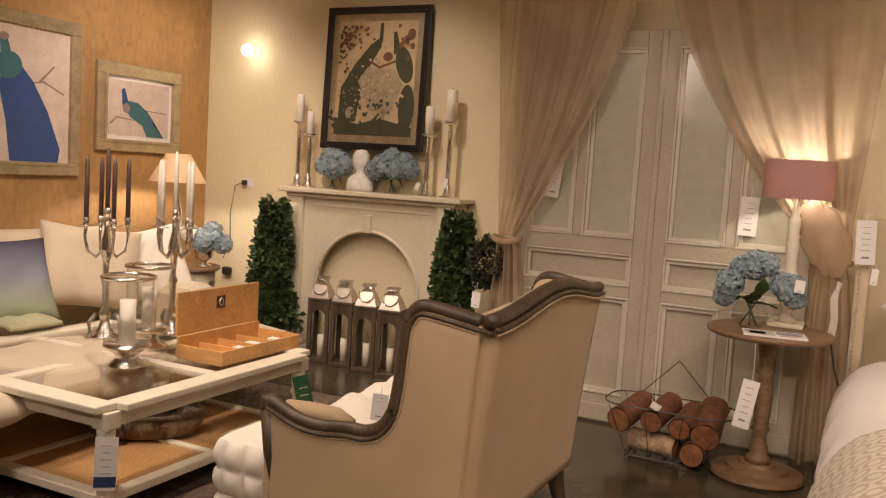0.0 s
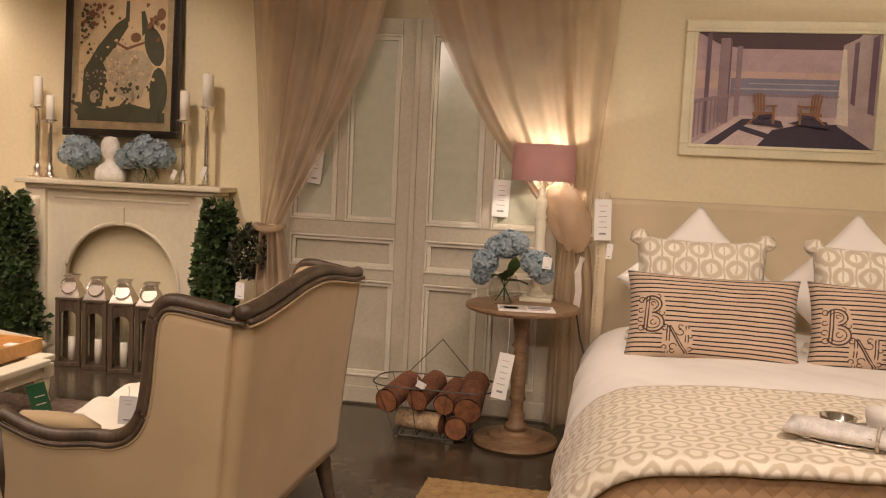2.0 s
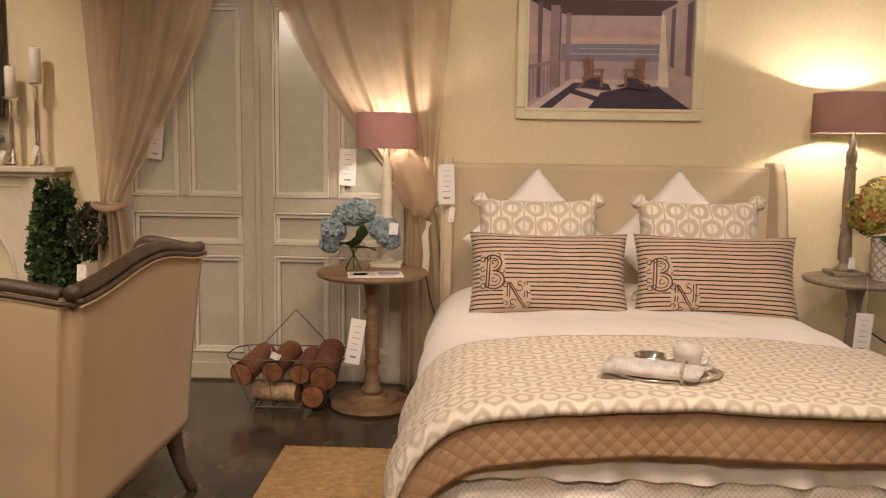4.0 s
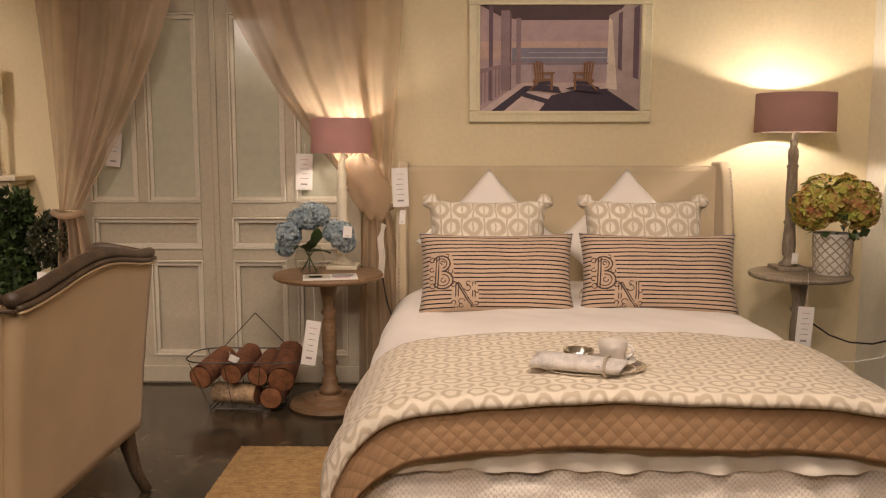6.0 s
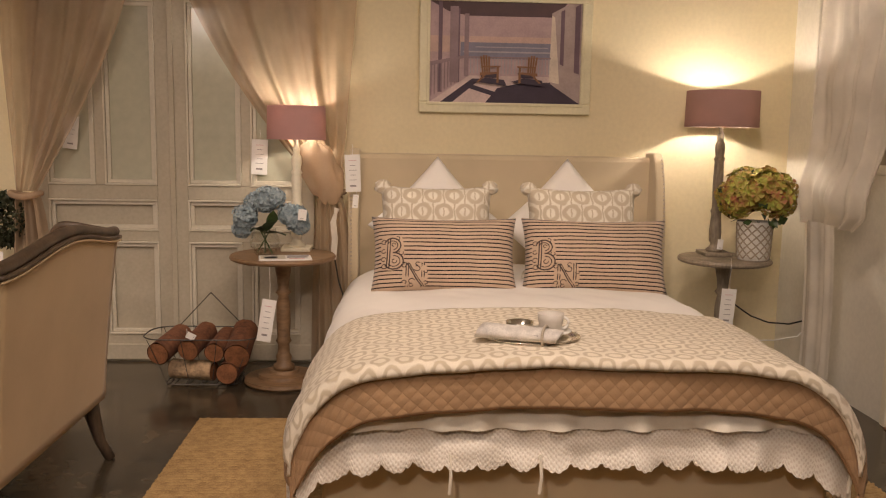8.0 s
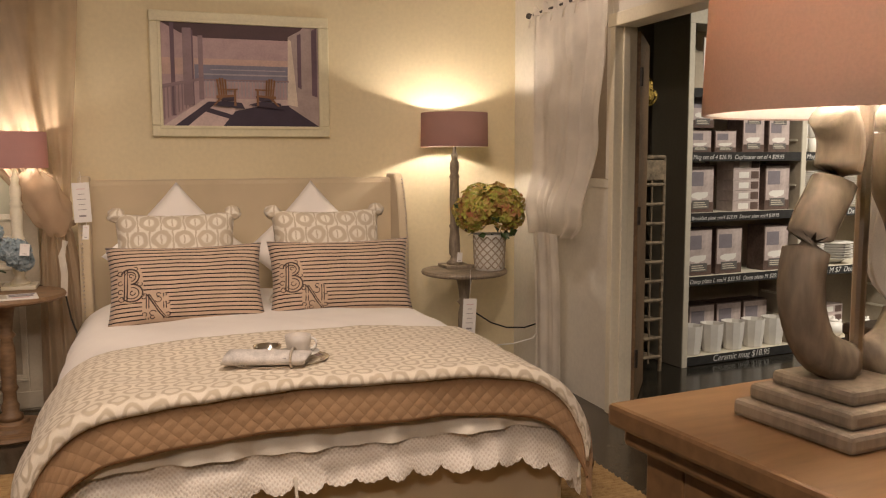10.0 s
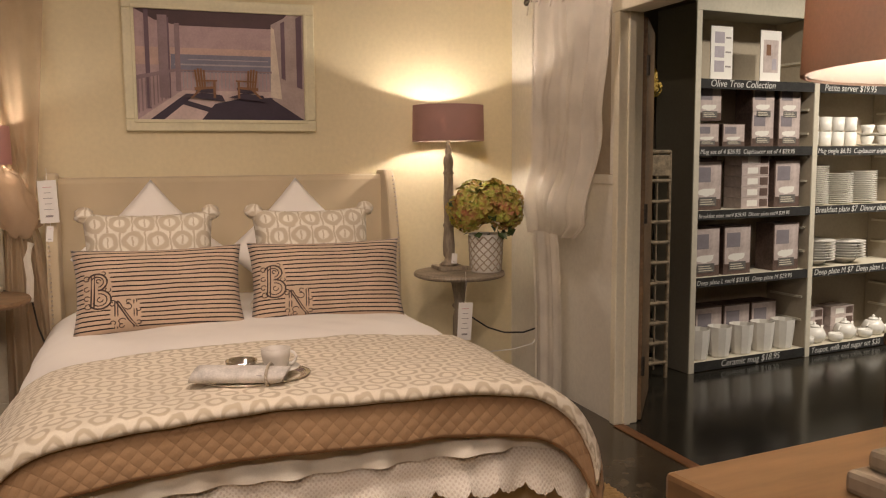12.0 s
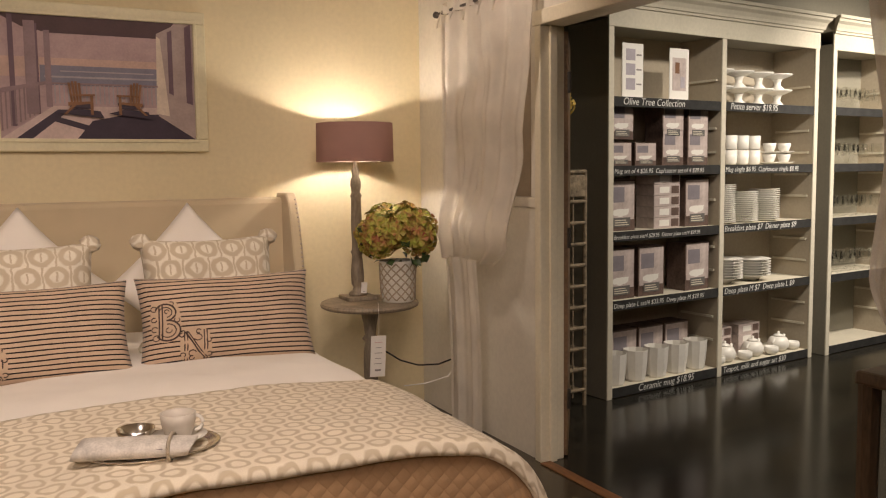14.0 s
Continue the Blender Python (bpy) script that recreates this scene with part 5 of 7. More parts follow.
def cone_place(r, z0, z1):
    def f(rng):
        t = rng.random() ** 0.8
        a = rng.uniform(0, 2 * math.pi)
        lump = 1 + 0.18 * math.sin(3 * a + 7 * t) + 0.12 * math.sin(9 * t + 2 * a)
        rr = r * lump * (1 - 0.62 * t) * rng.uniform(0.62, 1.0)
        o = Vector((math.cos(a), math.sin(a), 0.3))
        return Vector((rr * o.x, rr * o.y, z0 + (z1 - z0) * t)), o
    return f


def ball_place(c, r, flat=1.0):
    def f(rng):
        while True:
            v = Vector((rng.uniform(-1, 1), rng.uniform(-1, 1), rng.uniform(-1, 1)))
            if 0.1 < v.length < 1:
                break
        v.normalize()
        k = r * rng.uniform(0.68, 1.0) * (1 + 0.12 * noise.noise(v * 2.5))
        return Vector(c) + Vector((v.x * k, v.y * k, v.z * k * flat)), v
    return f


def pot(e, r, h, mat=None):
    part("pot", lathe([(r * 0.7, 0), (r * 0.78, 0.01), (r, h - 0.03), (r * 1.08, h - 0.028), (r * 1.08, h), (r * 0.94, h), (r * 0.9, h - 0.03), (0, h - 0.03)], 20), mat or M_DULL, e, smooth=True)


for (x, y, h, r), sd in (((-3.25, 5.06, 1.15, 0.20), 3), ((-1.68, 4.86, 1.17, 0.175), 4)):
    e = thing("cone_topiary", "dark green cone-shaped leafy topiary in a pot", "topiary", "cone topiaries", (x, y, 0))
    pot(e, 0.13, 0.16)
    part("trunk", tube([(0, 0, 0.13), (0.01, 0, 0.5), (0, 0, h - 0.1)], [0.02, 0.016, 0.006], 8), M_BARK, e)
    part("core", lathe([(0.0, 0.17), (r * 0.62, 0.2), (r * 0.5, 0.5), (r * 0.3, h * 0.8), (0.0, h - 0.05)], 16), M_LEAF, e, smooth=True)
    part("foliage", leaves(cone_place(r, 0.16, h - 0.02), 2600, 0.048, sd), M_LEAF, e, "small dark green leaves")
ball = thing("ball_topiary", "small dark ball topiary on a slim stem", "topiary", "", (-1.41, 4.84, 0))
pot(ball, 0.10, 0.16)
part("trunk", tube([(0, 0, 0.13), (0.008, 0, 0.4), (0, 0, 0.8)], [0.013, 0.011, 0.008], 8), M_BARK, ball)
part("foliage", leaves(ball_place((0, 0, 0.87), 0.155), 1900, 0.034, 9), M_LEAF2, ball, "dense blackish green leaves")
price_tag((-1.44, 4.69, 0.70), 0.055, 0.095, 0, 3, 2)


def hydrangea(name, e, c, r, mat, seed, n=46):
    """A flower head: many four-petalled florets over a ball."""
    rng = random.Random(seed)
    bm = bmesh.new()
    for i in range(n):
        z = 1 - 2 * (i + 0.5) / n
        a = i * 2.39996
        v = Vector((math.sqrt(max(0, 1 - z * z)) * math.cos(a), math.sqrt(max(0, 1 - z * z)) * math.sin(a), z))
        v = (v + Vector((rng.uniform(-0.15, 0.15), rng.uniform(-0.15, 0.15), rng.uniform(-0.15, 0.15)))).normalized()
        p = Vector(c) + v * r * rng.uniform(0.8, 1.0)
        t1 = v.cross(Vector((0.3, 0.2, 1))).normalized()
        t2 = v.cross(t1)
        s = r * 0.42 * rng.uniform(0.8, 1.2)
        ph = rng.uniform(0, 1.5)
        o = bm.verts.new(p)
        for k in range(4):
            w = ph + k * math.pi / 2
            d = t1 * math.cos(w) + t2 * math.sin(w)
            q = t1 * math.cos(w + 1.57) + t2 * math.sin(w + 1.57)
            l, rr, tip = bm.verts.new(p + d * s * 0.6 + q * s * 0.42 + v * s * 0.22), bm.verts.new(p + d * s * 0.6 - q * s * 0.42 + v * s * 0.22), bm.verts.new(p + d * s + v * s * 0.10)
            bm.faces.new((o, l, tip))
            bm.faces.new((o, tip, rr))
    bmesh.ops.create_icosphere(bm, subdivisions=2, radius=r * 0.72, matrix=Matrix.Translation(c))
    return part(name, bm, mat, e)


def big_leaf(e, pts, w, mat=None):
    def f(u, v):
        k = v * (len(pts) - 1)
        i = min(int(k), len(pts) - 2)
        a, b = Vector(pts[i]), Vector(pts[i + 1])
        p = a.lerp(b, k - i)
        d = (b - a).normalized()
        s = d.cross(Vector((0, 0.3, 1))).normalized()
        x = (2 * u - 1)
        return p + s * x * w * math.sin(math.pi * min(1, v * 0.95 + 0.05)) + Vector((0, 0, 0.25 * w * abs(x)))
    part("leaf", sheet(f, 4, 8), mat or M_LEAF, e, smooth=True)


def glass_bowl(e, r, h):
    part("glass", lathe([(0.0, 0.0), (r * 0.55, 0.0), (r * 0.95, h * 0.3), (r, h * 0.55), (r * 0.75, h * 0.85), (r * 0.7, h), (r * 0.66, h), (r * 0.71, h * 0.85), (r * 0.95, h * 0.55), (r * 0.9, h * 0.32), (r * 0.5, 0.008), (0, 0.008)], 26), M_GLASS, e, "clear glass bowl", smooth=True)


blue = thing("blue_flower_bowl", "dusty blue hydrangeas in a clear glass bowl on the table", "flowers", "blue hydrangeas", (0.14, 4.42, 0.735))
glass_bowl(blue, 0.085, 0.15)
for i, (c, r) in enumerate((((0.0, 0.0, 0.31), 0.075), ((0.055, -0.02, 0.32), 0.06), ((-0.06, 0.0, 0.29), 0.055), ((-0.105, -0.02, 0.215), 0.068), ((-0.125, 0.0, 0.15), 0.055), ((0.17, -0.01, 0.215), 0.07), ((0.13, -0.03, 0.235), 0.055), ((0.19, 0.02, 0.17), 0.055))):
    hydrangea("flower_head", blue, c, r, M_BLUE, 20 + i)
for pts in (((0, -0.02, 0.12), (0.03, -0.07, 0.17), (0.08, -0.11, 0.2)), ((0, -0.02, 0.12), (-0.03, -0.08, 0.16), (-0.06, -0.12, 0.14)), ((0.02, -0.02, 0.14), (0.05, -0.05, 0.2), (0.06, -0.08, 0.25)), ((0, 0, 0.12), (0.08, -0.06, 0.13), (0.13, -0.1, 0.12))):
    big_leaf(blue, pts, 0.032)
b = bmesh.new()
for dx, dy in ((0, 0), (0.02, 0.02), (-0.03, 0.01), (0.03, -0.02)):
    tube([(dx * 1.5, dy * 1.5, 0.012), (-dx, -dy, 0.14)], 0.004, 5, b)
part("stem", b, M_LEAF, blue)

green = thing("green_flower_vase", "green and russet hydrangeas in a lattice-patterned white vase", "flowers", "", (2.955, 4.52, 0.725))
part("vase", lathe([(0.0, 0.0), (0.085, 0.0), (0.09, 0.006), (0.1, 0.215), (0.1, 0.225), (0.093, 0.225), (0.085, 0.02), (0, 0.02)], 36), M_CERAMIC, green, "white ceramic vase", smooth=True)
b = bmesh.new()
for k in range(12):
    for s in (-1, 1):
        pts = []
        for j in range(13):
            a = 2 * math.pi * (k / 12 + s * j / 36)
            z = 0.012 + 0.2 * j / 12
            r = 0.0905 + 0.0095 * z / 0.215 + 0.001
            pts.append((r * math.cos(a), r * math.sin(a), z))
        tube(pts, 0.0042, 5, b)
part("lattice", b, M_SHELFIN, green, "grey raised lattice", smooth=True)
rng = random.Random(5)
for i in range(15):
    a, t = i * 2.4, (i + 0.5) / 15
    z = 1 - 1.25 * t
    c = (0.145 * math.sqrt(max(0, 1 - z * z)) * math.cos(a), 0.145 * math.sqrt(max(0, 1 - z * z)) * math.sin(a), 0.345 + 0.11 * z)
    hydrangea("flower_head", green, c, 0.088 * rng.uniform(0.85, 1.15), M_HYDR, 50 + i, 30)
for i in range(46):
    part("leaf", leaves(ball_place((0, 0, 0.33), 0.2, 0.75), 1, 0.075, 300 + i), M_LEAF, green)


# ---- firewood in a wire carrier ----
carrier = thing("log_carrier", "open wire basket carrier for firewood beside the doors", "log basket", "", (-0.21, 4.47, 0))


def loop(hx, hy, z, r=0.12, n=8):
    pts = []
    for cx, cy, a0 in ((hx - r, hy - r, 0), (-hx + r, hy - r, 90), (-hx + r, -hy + r, 180), (hx - r, -hy + r, 270)):
        for i in range(n):
            a = radians(a0 + 90 * i / (n - 1))
            pts.append((cx + r * math.cos(a), cy + r * math.sin(a), z))
    return pts


part("rim", tube(loop(0.325, 0.17, 0.275), 0.0038, 6, close=True), M_IRON, carrier)
part("base_rim", tube(loop(0.20, 0.13, 0.012, 0.05), 0.0038, 6, close=True), M_IRON, carrier)
for k in range(5):
    x = -0.17 + 0.085 * k
    part("base_wire", tube([(x, -0.128, 0.014), (x, 0.128, 0.014)], 0.003, 5), M_IRON, carrier)
for x, y in ((-1, -1), (-0.35, -1), (0.35, -1), (1, -1), (-1, 1), (-0.35, 1), (0.35, 1), (1, 1)):
    part("side_wire", tube([(x * 0.18, y * 0.13, 0.012), (x * 0.28, y * 0.17, 0.275)], 0.0022, 5), M_IRON, carrier)
for s in (-1, 1):
    part("handle", tube([(s * 0.19, 0.17, 0.275), (0.0, 0.16, 0.48)], 0.003, 6), M_IRON, carrier)


def log(at, r, length, turn, tilt, pale=False):
    e = thing("firewood_log", "pale split firewood log" if pale else "reddish-brown firewood log with rough bark", "log", "firewood logs", at)
    rng = random.Random(int(at[0] * 1000))
    m = pose(0, 0, 0, tilt, 0, turn)
    bm = bmesh.new()
    n = 18
    rings = []
    for j in range(7):
        y = -length / 2 + length * j / 6
        rings.append([bm.verts.new(m @ Vector((r * (1 + 0.10 * noise.noise(Vector((math.cos(a) * 1.5 + at[0] * 9, math.sin(a) * 1.5, y * 6)))) * math.cos(a), y, r * (1 + 0.10 * noise.noise(Vector((math.cos(a) * 1.5, math.sin(a) * 1.5 + at[2] * 9, y * 6)))) * math.sin(a)))) for a in (2 * math.pi * i / n for i in range(n))])
    for a, b in zip(rings, rings[1:]):
        for i in range(n):
            bm.faces.new((a[i], b[i], b[(i + 1) % n], a[(i + 1) % n]))
    part("bark", bm, M_BARKPALE if pale else M_BARK, e, smooth=True)
    for j in (0, 6):
        bm = bmesh.new()
        y = -length / 2 + length * j / 6
        y += -0.002 if j == 0 else 0.002
        vs = [bm.verts.new(m @ Vector((r * 0.95 * math.cos(a), y, r * 0.95 * math.sin(a)))) for a in (2 * math.pi * i / n for i in range(n))]
        c = bm.verts.new(m @ Vector((0, y - (0.004 if j == 0 else -0.004), 0)))
        for i in range(n):
            bm.faces.new((c, vs[i], vs[(i + 1) % n]))
        part("cut_end", bm, M_CUT, e, "sawn end grain")


for at, r, ln, tn, tl, pl in (((-0.405, 4.46, 0.215), 0.064, 0.28, -14, 10, False), ((-0.250, 4.46, 0.235), 0.059, 0.28, -10, 10, False), ((-0.120, 4.46, 0.215), 0.055, 0.27, -5, 8, False), ((-0.005, 4.46, 0.222), 0.072, 0.30, 0, 16, False),
                              ((-0.27, 4.42, 0.076), 0.055, 0.25, 76, 0, True), ((-0.055, 4.44, 0.084), 0.060, 0.27, -2, 0, False)):
    log(at, r, ln, tn, tl, pl)
price_tag((-0.27, 4.29, 0.31), 0.035, 0.05, 20, -60, 1, string=0.03)


# ---- things on the table, bed and doors ----
mag = thing("magazine", "glossy magazine with a pale printed cover", "magazine", "", (0.27, 4.28, 0.735), 10)
part("page_block", span((-0.14, -0.075, 0), (0.14, 0.085, 0.008), 0.001), M_PAPER, mag)
for x0, y0, x1, y1, m in ((-0.13, -0.06, 0.0, 0.07, M_SHELFEDGE), (0.01, -0.02, 0.12, 0.02, M_INK), (0.01, 0.035, 0.13, 0.06, C_SEA), (0.02, -0.06, 0.1, -0.04, M_PINKINK), (-0.11, -0.04, -0.04, 0.03, C_FOAM)):
    part("cover_print", span((x0, y0, 0.0082), (x1, y1, 0.0090)), m, mag)
tag_specs = (((0.205, 4.145, 0.535), 0.075, 0.23, 0, 9, 5), ((-1.055, 4.866, 1.49), 0.085, 0.195, 0, 6, 4), ((0.045, 4.866, 1.37), 0.095, 0.21, 0, 2, 5), ((0.61, 4.625, 1.295), 0.088, 0.215, 0, -2, 5), ((2.745, 4.31, 0.585), 0.085, 0.215, 0, 3, 5), ((-1.785, 2.235, 0.37), 0.08, 0.20, 42, 2, 5))
for at, w, h, tn, ln, k in tag_specs:
    price_tag(at, w, h, tn, ln, k, foot=M_NAVY if at[0] < -1.5 else None, string=0.175 if 0.5 < at[2] < 0.6 else 0.06)
for at, w, h, tn in (((2.79, 4.60, 0.83), 0.035, 0.06, 0), ((0.36, 4.33, 1.0), 0.045, 0.06, 10), ((0.66, 4.12, 1.10), 0.03, 0.07, 20)):
    price_tag(at, w, h, tn, 5, 1, string=0.02)

tray = thing("oval_tray", "polished silver oval tray lying on the blanket", "tray", "", (1.355, 2.57, 0.712))
b = lathe([(0.0, 0.0), (0.8, 0.0), (0.93, 0.06), (1.0, 0.10), (0.985, 0.12), (0.9, 0.085), (0.78, 0.03), (0, 0.03)], 40)
b.transform(Matrix.Diagonal((0.175, 0.13, 0.13, 1)))
part("dish", b, M_SILVER, tray, smooth=True)
paper = thing("rolled_newspaper", "folded newspaper on the tray", "newspaper", "", (1.31, 2.485, 0.727), -22)


def roll(u, v):
    a = 2 * math.pi * v * 1.6
    r = (0.032 - 0.009 * v) * (1 + 0.10 * math.sin(u * 3.0 + 0.6) + 0.05 * noise.noise(Vector((u * 4, v * 3, 0.2))))
    return Vector((-0.15 + 0.28 * u + 0.012 * math.sin(a), r * 1.5 * math.cos(a), 0.024 + r * 0.72 * math.sin(a)))


part("folded_sheet", sheet(roll, 12, 40), M_NEWS, paper, smooth=True, thick=0.004)
for k in range(4):
    part("print_block", box((-0.10 + 0.05 * k, -0.0445, 0.028), (0.034, 0.001, 0.010)), M_INK, paper)
part("strap", tube([(0.08, 0.036 * math.cos(a) * 1.35, 0.024 + 0.032 * math.sin(a)) for a in (2 * math.pi * i / 16 for i in range(16))], 0.005, 6, close=True), M_SHELFIN, paper)
cup = thing("cup_and_saucer", "grey-white stoneware cup standing on its saucer", "cup", "", (1.42, 2.56, 0.732))
part("saucer", lathe([(0.0, 0.0), (0.035, 0.0), (0.072, 0.014), (0.074, 0.017), (0.036, 0.006), (0, 0.006)], 28), M_CERAMIC, cup, smooth=True)
part("cup", lathe([(0.0, 0.008), (0.028, 0.008), (0.036, 0.02), (0.044, 0.05), (0.046, 0.075), (0.0435, 0.075), (0.041, 0.05), (0.033, 0.02), (0, 0.014)], 28), M_STONEWARE, cup, smooth=True)
part("handle", tube([(0.042 + 0.022 * math.sin(a), 0, 0.042 + 0.02 * math.cos(a)) for a in (math.pi * i / 8 for i in range(9))], 0.005, 6), M_CERAMIC, cup, smooth=True)
sugar = thing("silver_cup", "small polished silver cup on the tray", "cup", "", (1.32, 2.615, 0.720))
part("bowl", lathe([(0.0, 0.0), (0.03, 0.0), (0.045, 0.02), (0.05, 0.045), (0.047, 0.045), (0.04, 0.02), (0, 0.006)], 20), M_SILVER, sugar, smooth=True)
btag = thing("blanket_label", "small folded white label on the blanket", "label", "", (1.93, 2.44, 0.695), -20)
part("card", box((0, 0, 0.006), (0.06, 0.016, 0.003), 0.0008, (12, 0, 0)), M_PAPER, btag)
part("pin", tube([(-0.02, 0.0, 0.004), (-0.045, 0.012, 0.008)], 0.002, 5), M_HONEY, btag)

# monogram strokes on the striped cushions
M_THREAD = material("black_thread", (0.075, 0.048, 0.040), 0.8, 0, 0.1, 30, 200, 0.2)


def on_pillow(x, z, seed, lift=0.002, w=0.74, h=0.40, d=0.17):
    a, b = 2 * x / w, 2 * (z - h / 2) / h
    t = max(0.0, (1 - a ** 4) * (1 - b ** 4)) ** 0.55
    k = noise.noise(Vector((a * 2.2 + seed, b * 2.2, seed - 1))) * 0.018 * t + 0.006 * t * noise.noise(Vector((a * 7 + seed, b * 7, -1)))
    return Vector((x * (1 - 0.06 * (1 - b * b) * a * a), -(d / 2 * t + k) - lift, h / 2 + (z - h / 2) * (1 - 0.078 * (1 - a * a) * b * b)))


def stroke(p, pts, r=0.0034):
    part("embroidered_stroke", tube([on_pillow(x, z, SEED[p.name], 0.0045) for x, z in pts], r, 5), M_THREAD, p, smooth=True)


def arc(cx, cz, rx, rz, a0, a1, n=14):
    return [(cx + rx * math.cos(radians(a0 + (a1 - a0) * i / n)), cz + rz * math.sin(radians(a0 + (a1 - a0) * i / n))) for i in range(n + 1)]


M_PATCH = material("plain_tan_ticking", (0.55, 0.41, 0.295), 0.9, 0, 0.05, 9, 400, 0.15, 0.15)
SEED = {p.name: sd for p, sd in zip(striped, (3.0, 8.0))}
for p in striped:
    sd = SEED[p.name]
    for x0, x1, z0, z1 in ((-0.335, -0.205, 0.105, 0.285), (-0.215, -0.085, 0.012, 0.155)):
        def ground(u, v, x0=x0, x1=x1, z0=z0, z1=z1):
            a, b = 2 * u - 1, 2 * v - 1
            x, z = (x0 + x1) / 2 + (x1 - x0) / 2 * a * math.sqrt(1 - 0.3 * b * b), (z0 + z1) / 2 + (z1 - z0) / 2 * b * math.sqrt(1 - 0.3 * a * a)
            return on_pillow(x, z, sd, 0.003)
        part("monogram_ground", sheet(ground, 10, 10), M_PATCH, p, "plain tan patch behind the letter", smooth=True)
    # a florid B with doubled stems and leafy curls
    for dx in (0.0, 0.014):
        stroke(p, [(-0.300 + dx, 0.120), (-0.297 + dx, 0.19), (-0.292 + dx, 0.265)], 0.0030)
    stroke(p, arc(-0.268, 0.232, 0.044, 0.036, 160, -80), 0.0036)
    stroke(p, arc(-0.262, 0.155, 0.052, 0.042, 95, -150), 0.0036)
    stroke(p, arc(-0.268, 0.232, 0.028, 0.022, 160, -80), 0.0024)
    stroke(p, arc(-0.262, 0.155, 0.034, 0.027, 95, -150), 0.0024)
    for cx, cz, r, a0 in ((-0.315, 0.25, 0.014, 30), (-0.318, 0.205, 0.012, 60), (-0.318, 0.165, 0.013, 20), (-0.312, 0.128, 0.015, 50), (-0.262, 0.235, 0.010, 0), (-0.258, 0.155, 0.013, 90), (-0.222, 0.195, 0.012, 120), (-0.24, 0.268, 0.011, 200)):
        stroke(p, arc(cx, cz, r, r * 0.8, a0, a0 + 280, 9), 0.0022)
    # the N, with twin uprights, a curling diagonal and hooks
    for x in (-0.198, -0.186, -0.118, -0.106):
        stroke(p, [(x, 0.020), (x + 0.003, 0.08), (x + 0.004, 0.145)], 0.0028)
    stroke(p, [(-0.190, 0.142), (-0.165, 0.10), (-0.14, 0.055), (-0.114, 0.024)], 0.0034)
    stroke(p, [(-0.178, 0.142), (-0.155, 0.10), (-0.13, 0.058), (-0.108, 0.030)], 0.0024)
    for cx, cz, r, a0 in ((-0.165, 0.05, 0.015, 10), (-0.168, 0.03, 0.010, 90), (-0.14, 0.115, 0.016, 200), (-0.136, 0.14, 0.010, 20), (-0.206, 0.13, 0.010, 70), (-0.204, 0.045, 0.011, 300), (-0.096, 0.10, 0.010, 150), (-0.096, 0.04, 0.010, 240)):
        stroke(p, arc(cx, cz, r, r * 0.85, a0, a0 + 270, 9), 0.0022)


# ---- rugs ----
rug = thing("jute_rug", "golden brown woven jute rug under the bed", "rug", "", (0, 0, 0))
for k in range(80):
    y = 1.62 + 0.027 * k

    def strand(u, v, y=y, k=k):
        x = -0.085 + 2.95 * u
        bump = 0.006 * abs(math.sin(math.pi * (x * 22 + (k % 2) * 0.5)))
        return Vector((x + 0.0015 * math.sin(k * 2.1), y + 0.027 * v + 0.002 * math.sin(x * 40 + k), 0.006 + (0.005 + bump) * math.sin(math.pi * v)))
    part("strand", sheet(strand, 150, 3), M_JUTE, rug, smooth=True)
part("backing", span((-0.08, 1.63, 0.001), (2.86, 3.785, 0.0055)), M_JUTE, rug)
shag = single("shag_rug", sheet(lambda u, v: Vector((-3.5 + 2.25 * u, 1.6 + 2.75 * v, 0.006 + 0.012 * abs(noise.noise(Vector((u * 90, v * 110, 0)))))), 150, 180), M_RUG, "dark brown deep-pile rug under the coffee table", "rug")


# ---- mantel things ----
def candlestick(at, h, candle, cr, label):
    e = thing("candlestick", label, "candlestick", "mantel candlesticks", at)
    part("foot", span((-0.042, -0.042, 0), (0.042, 0.042, 0.012), 0.004), M_SILVER, e)
    part("stem", lathe([(0.034, 0.012), (0.03, 0.03), (0.024, 0.045), (0.03, 0.07), (0.018, 0.085), (0.016, 0.11), (0.021, 0.13), (0.017, 0.16), (0.019, h * 0.6), (0.016, h - 0.03), (0.024, h - 0.02), (0.05, h - 0.008), (0.052, h), (0.0, h - 0.002)], 16), M_SILVER, e, smooth=True)
    part("candle", lathe([(cr, h), (cr, h + candle - 0.006), (cr * 0.8, h + candle), (0, h + candle - 0.004)], 16), M_WAX, e, "ivory pillar candle", smooth=True)
    part("wick", tube([(0, 0, h + candle - 0.004), (0.002, 0, h + candle + 0.012)], 0.0015, 5), M_BLACK, e)


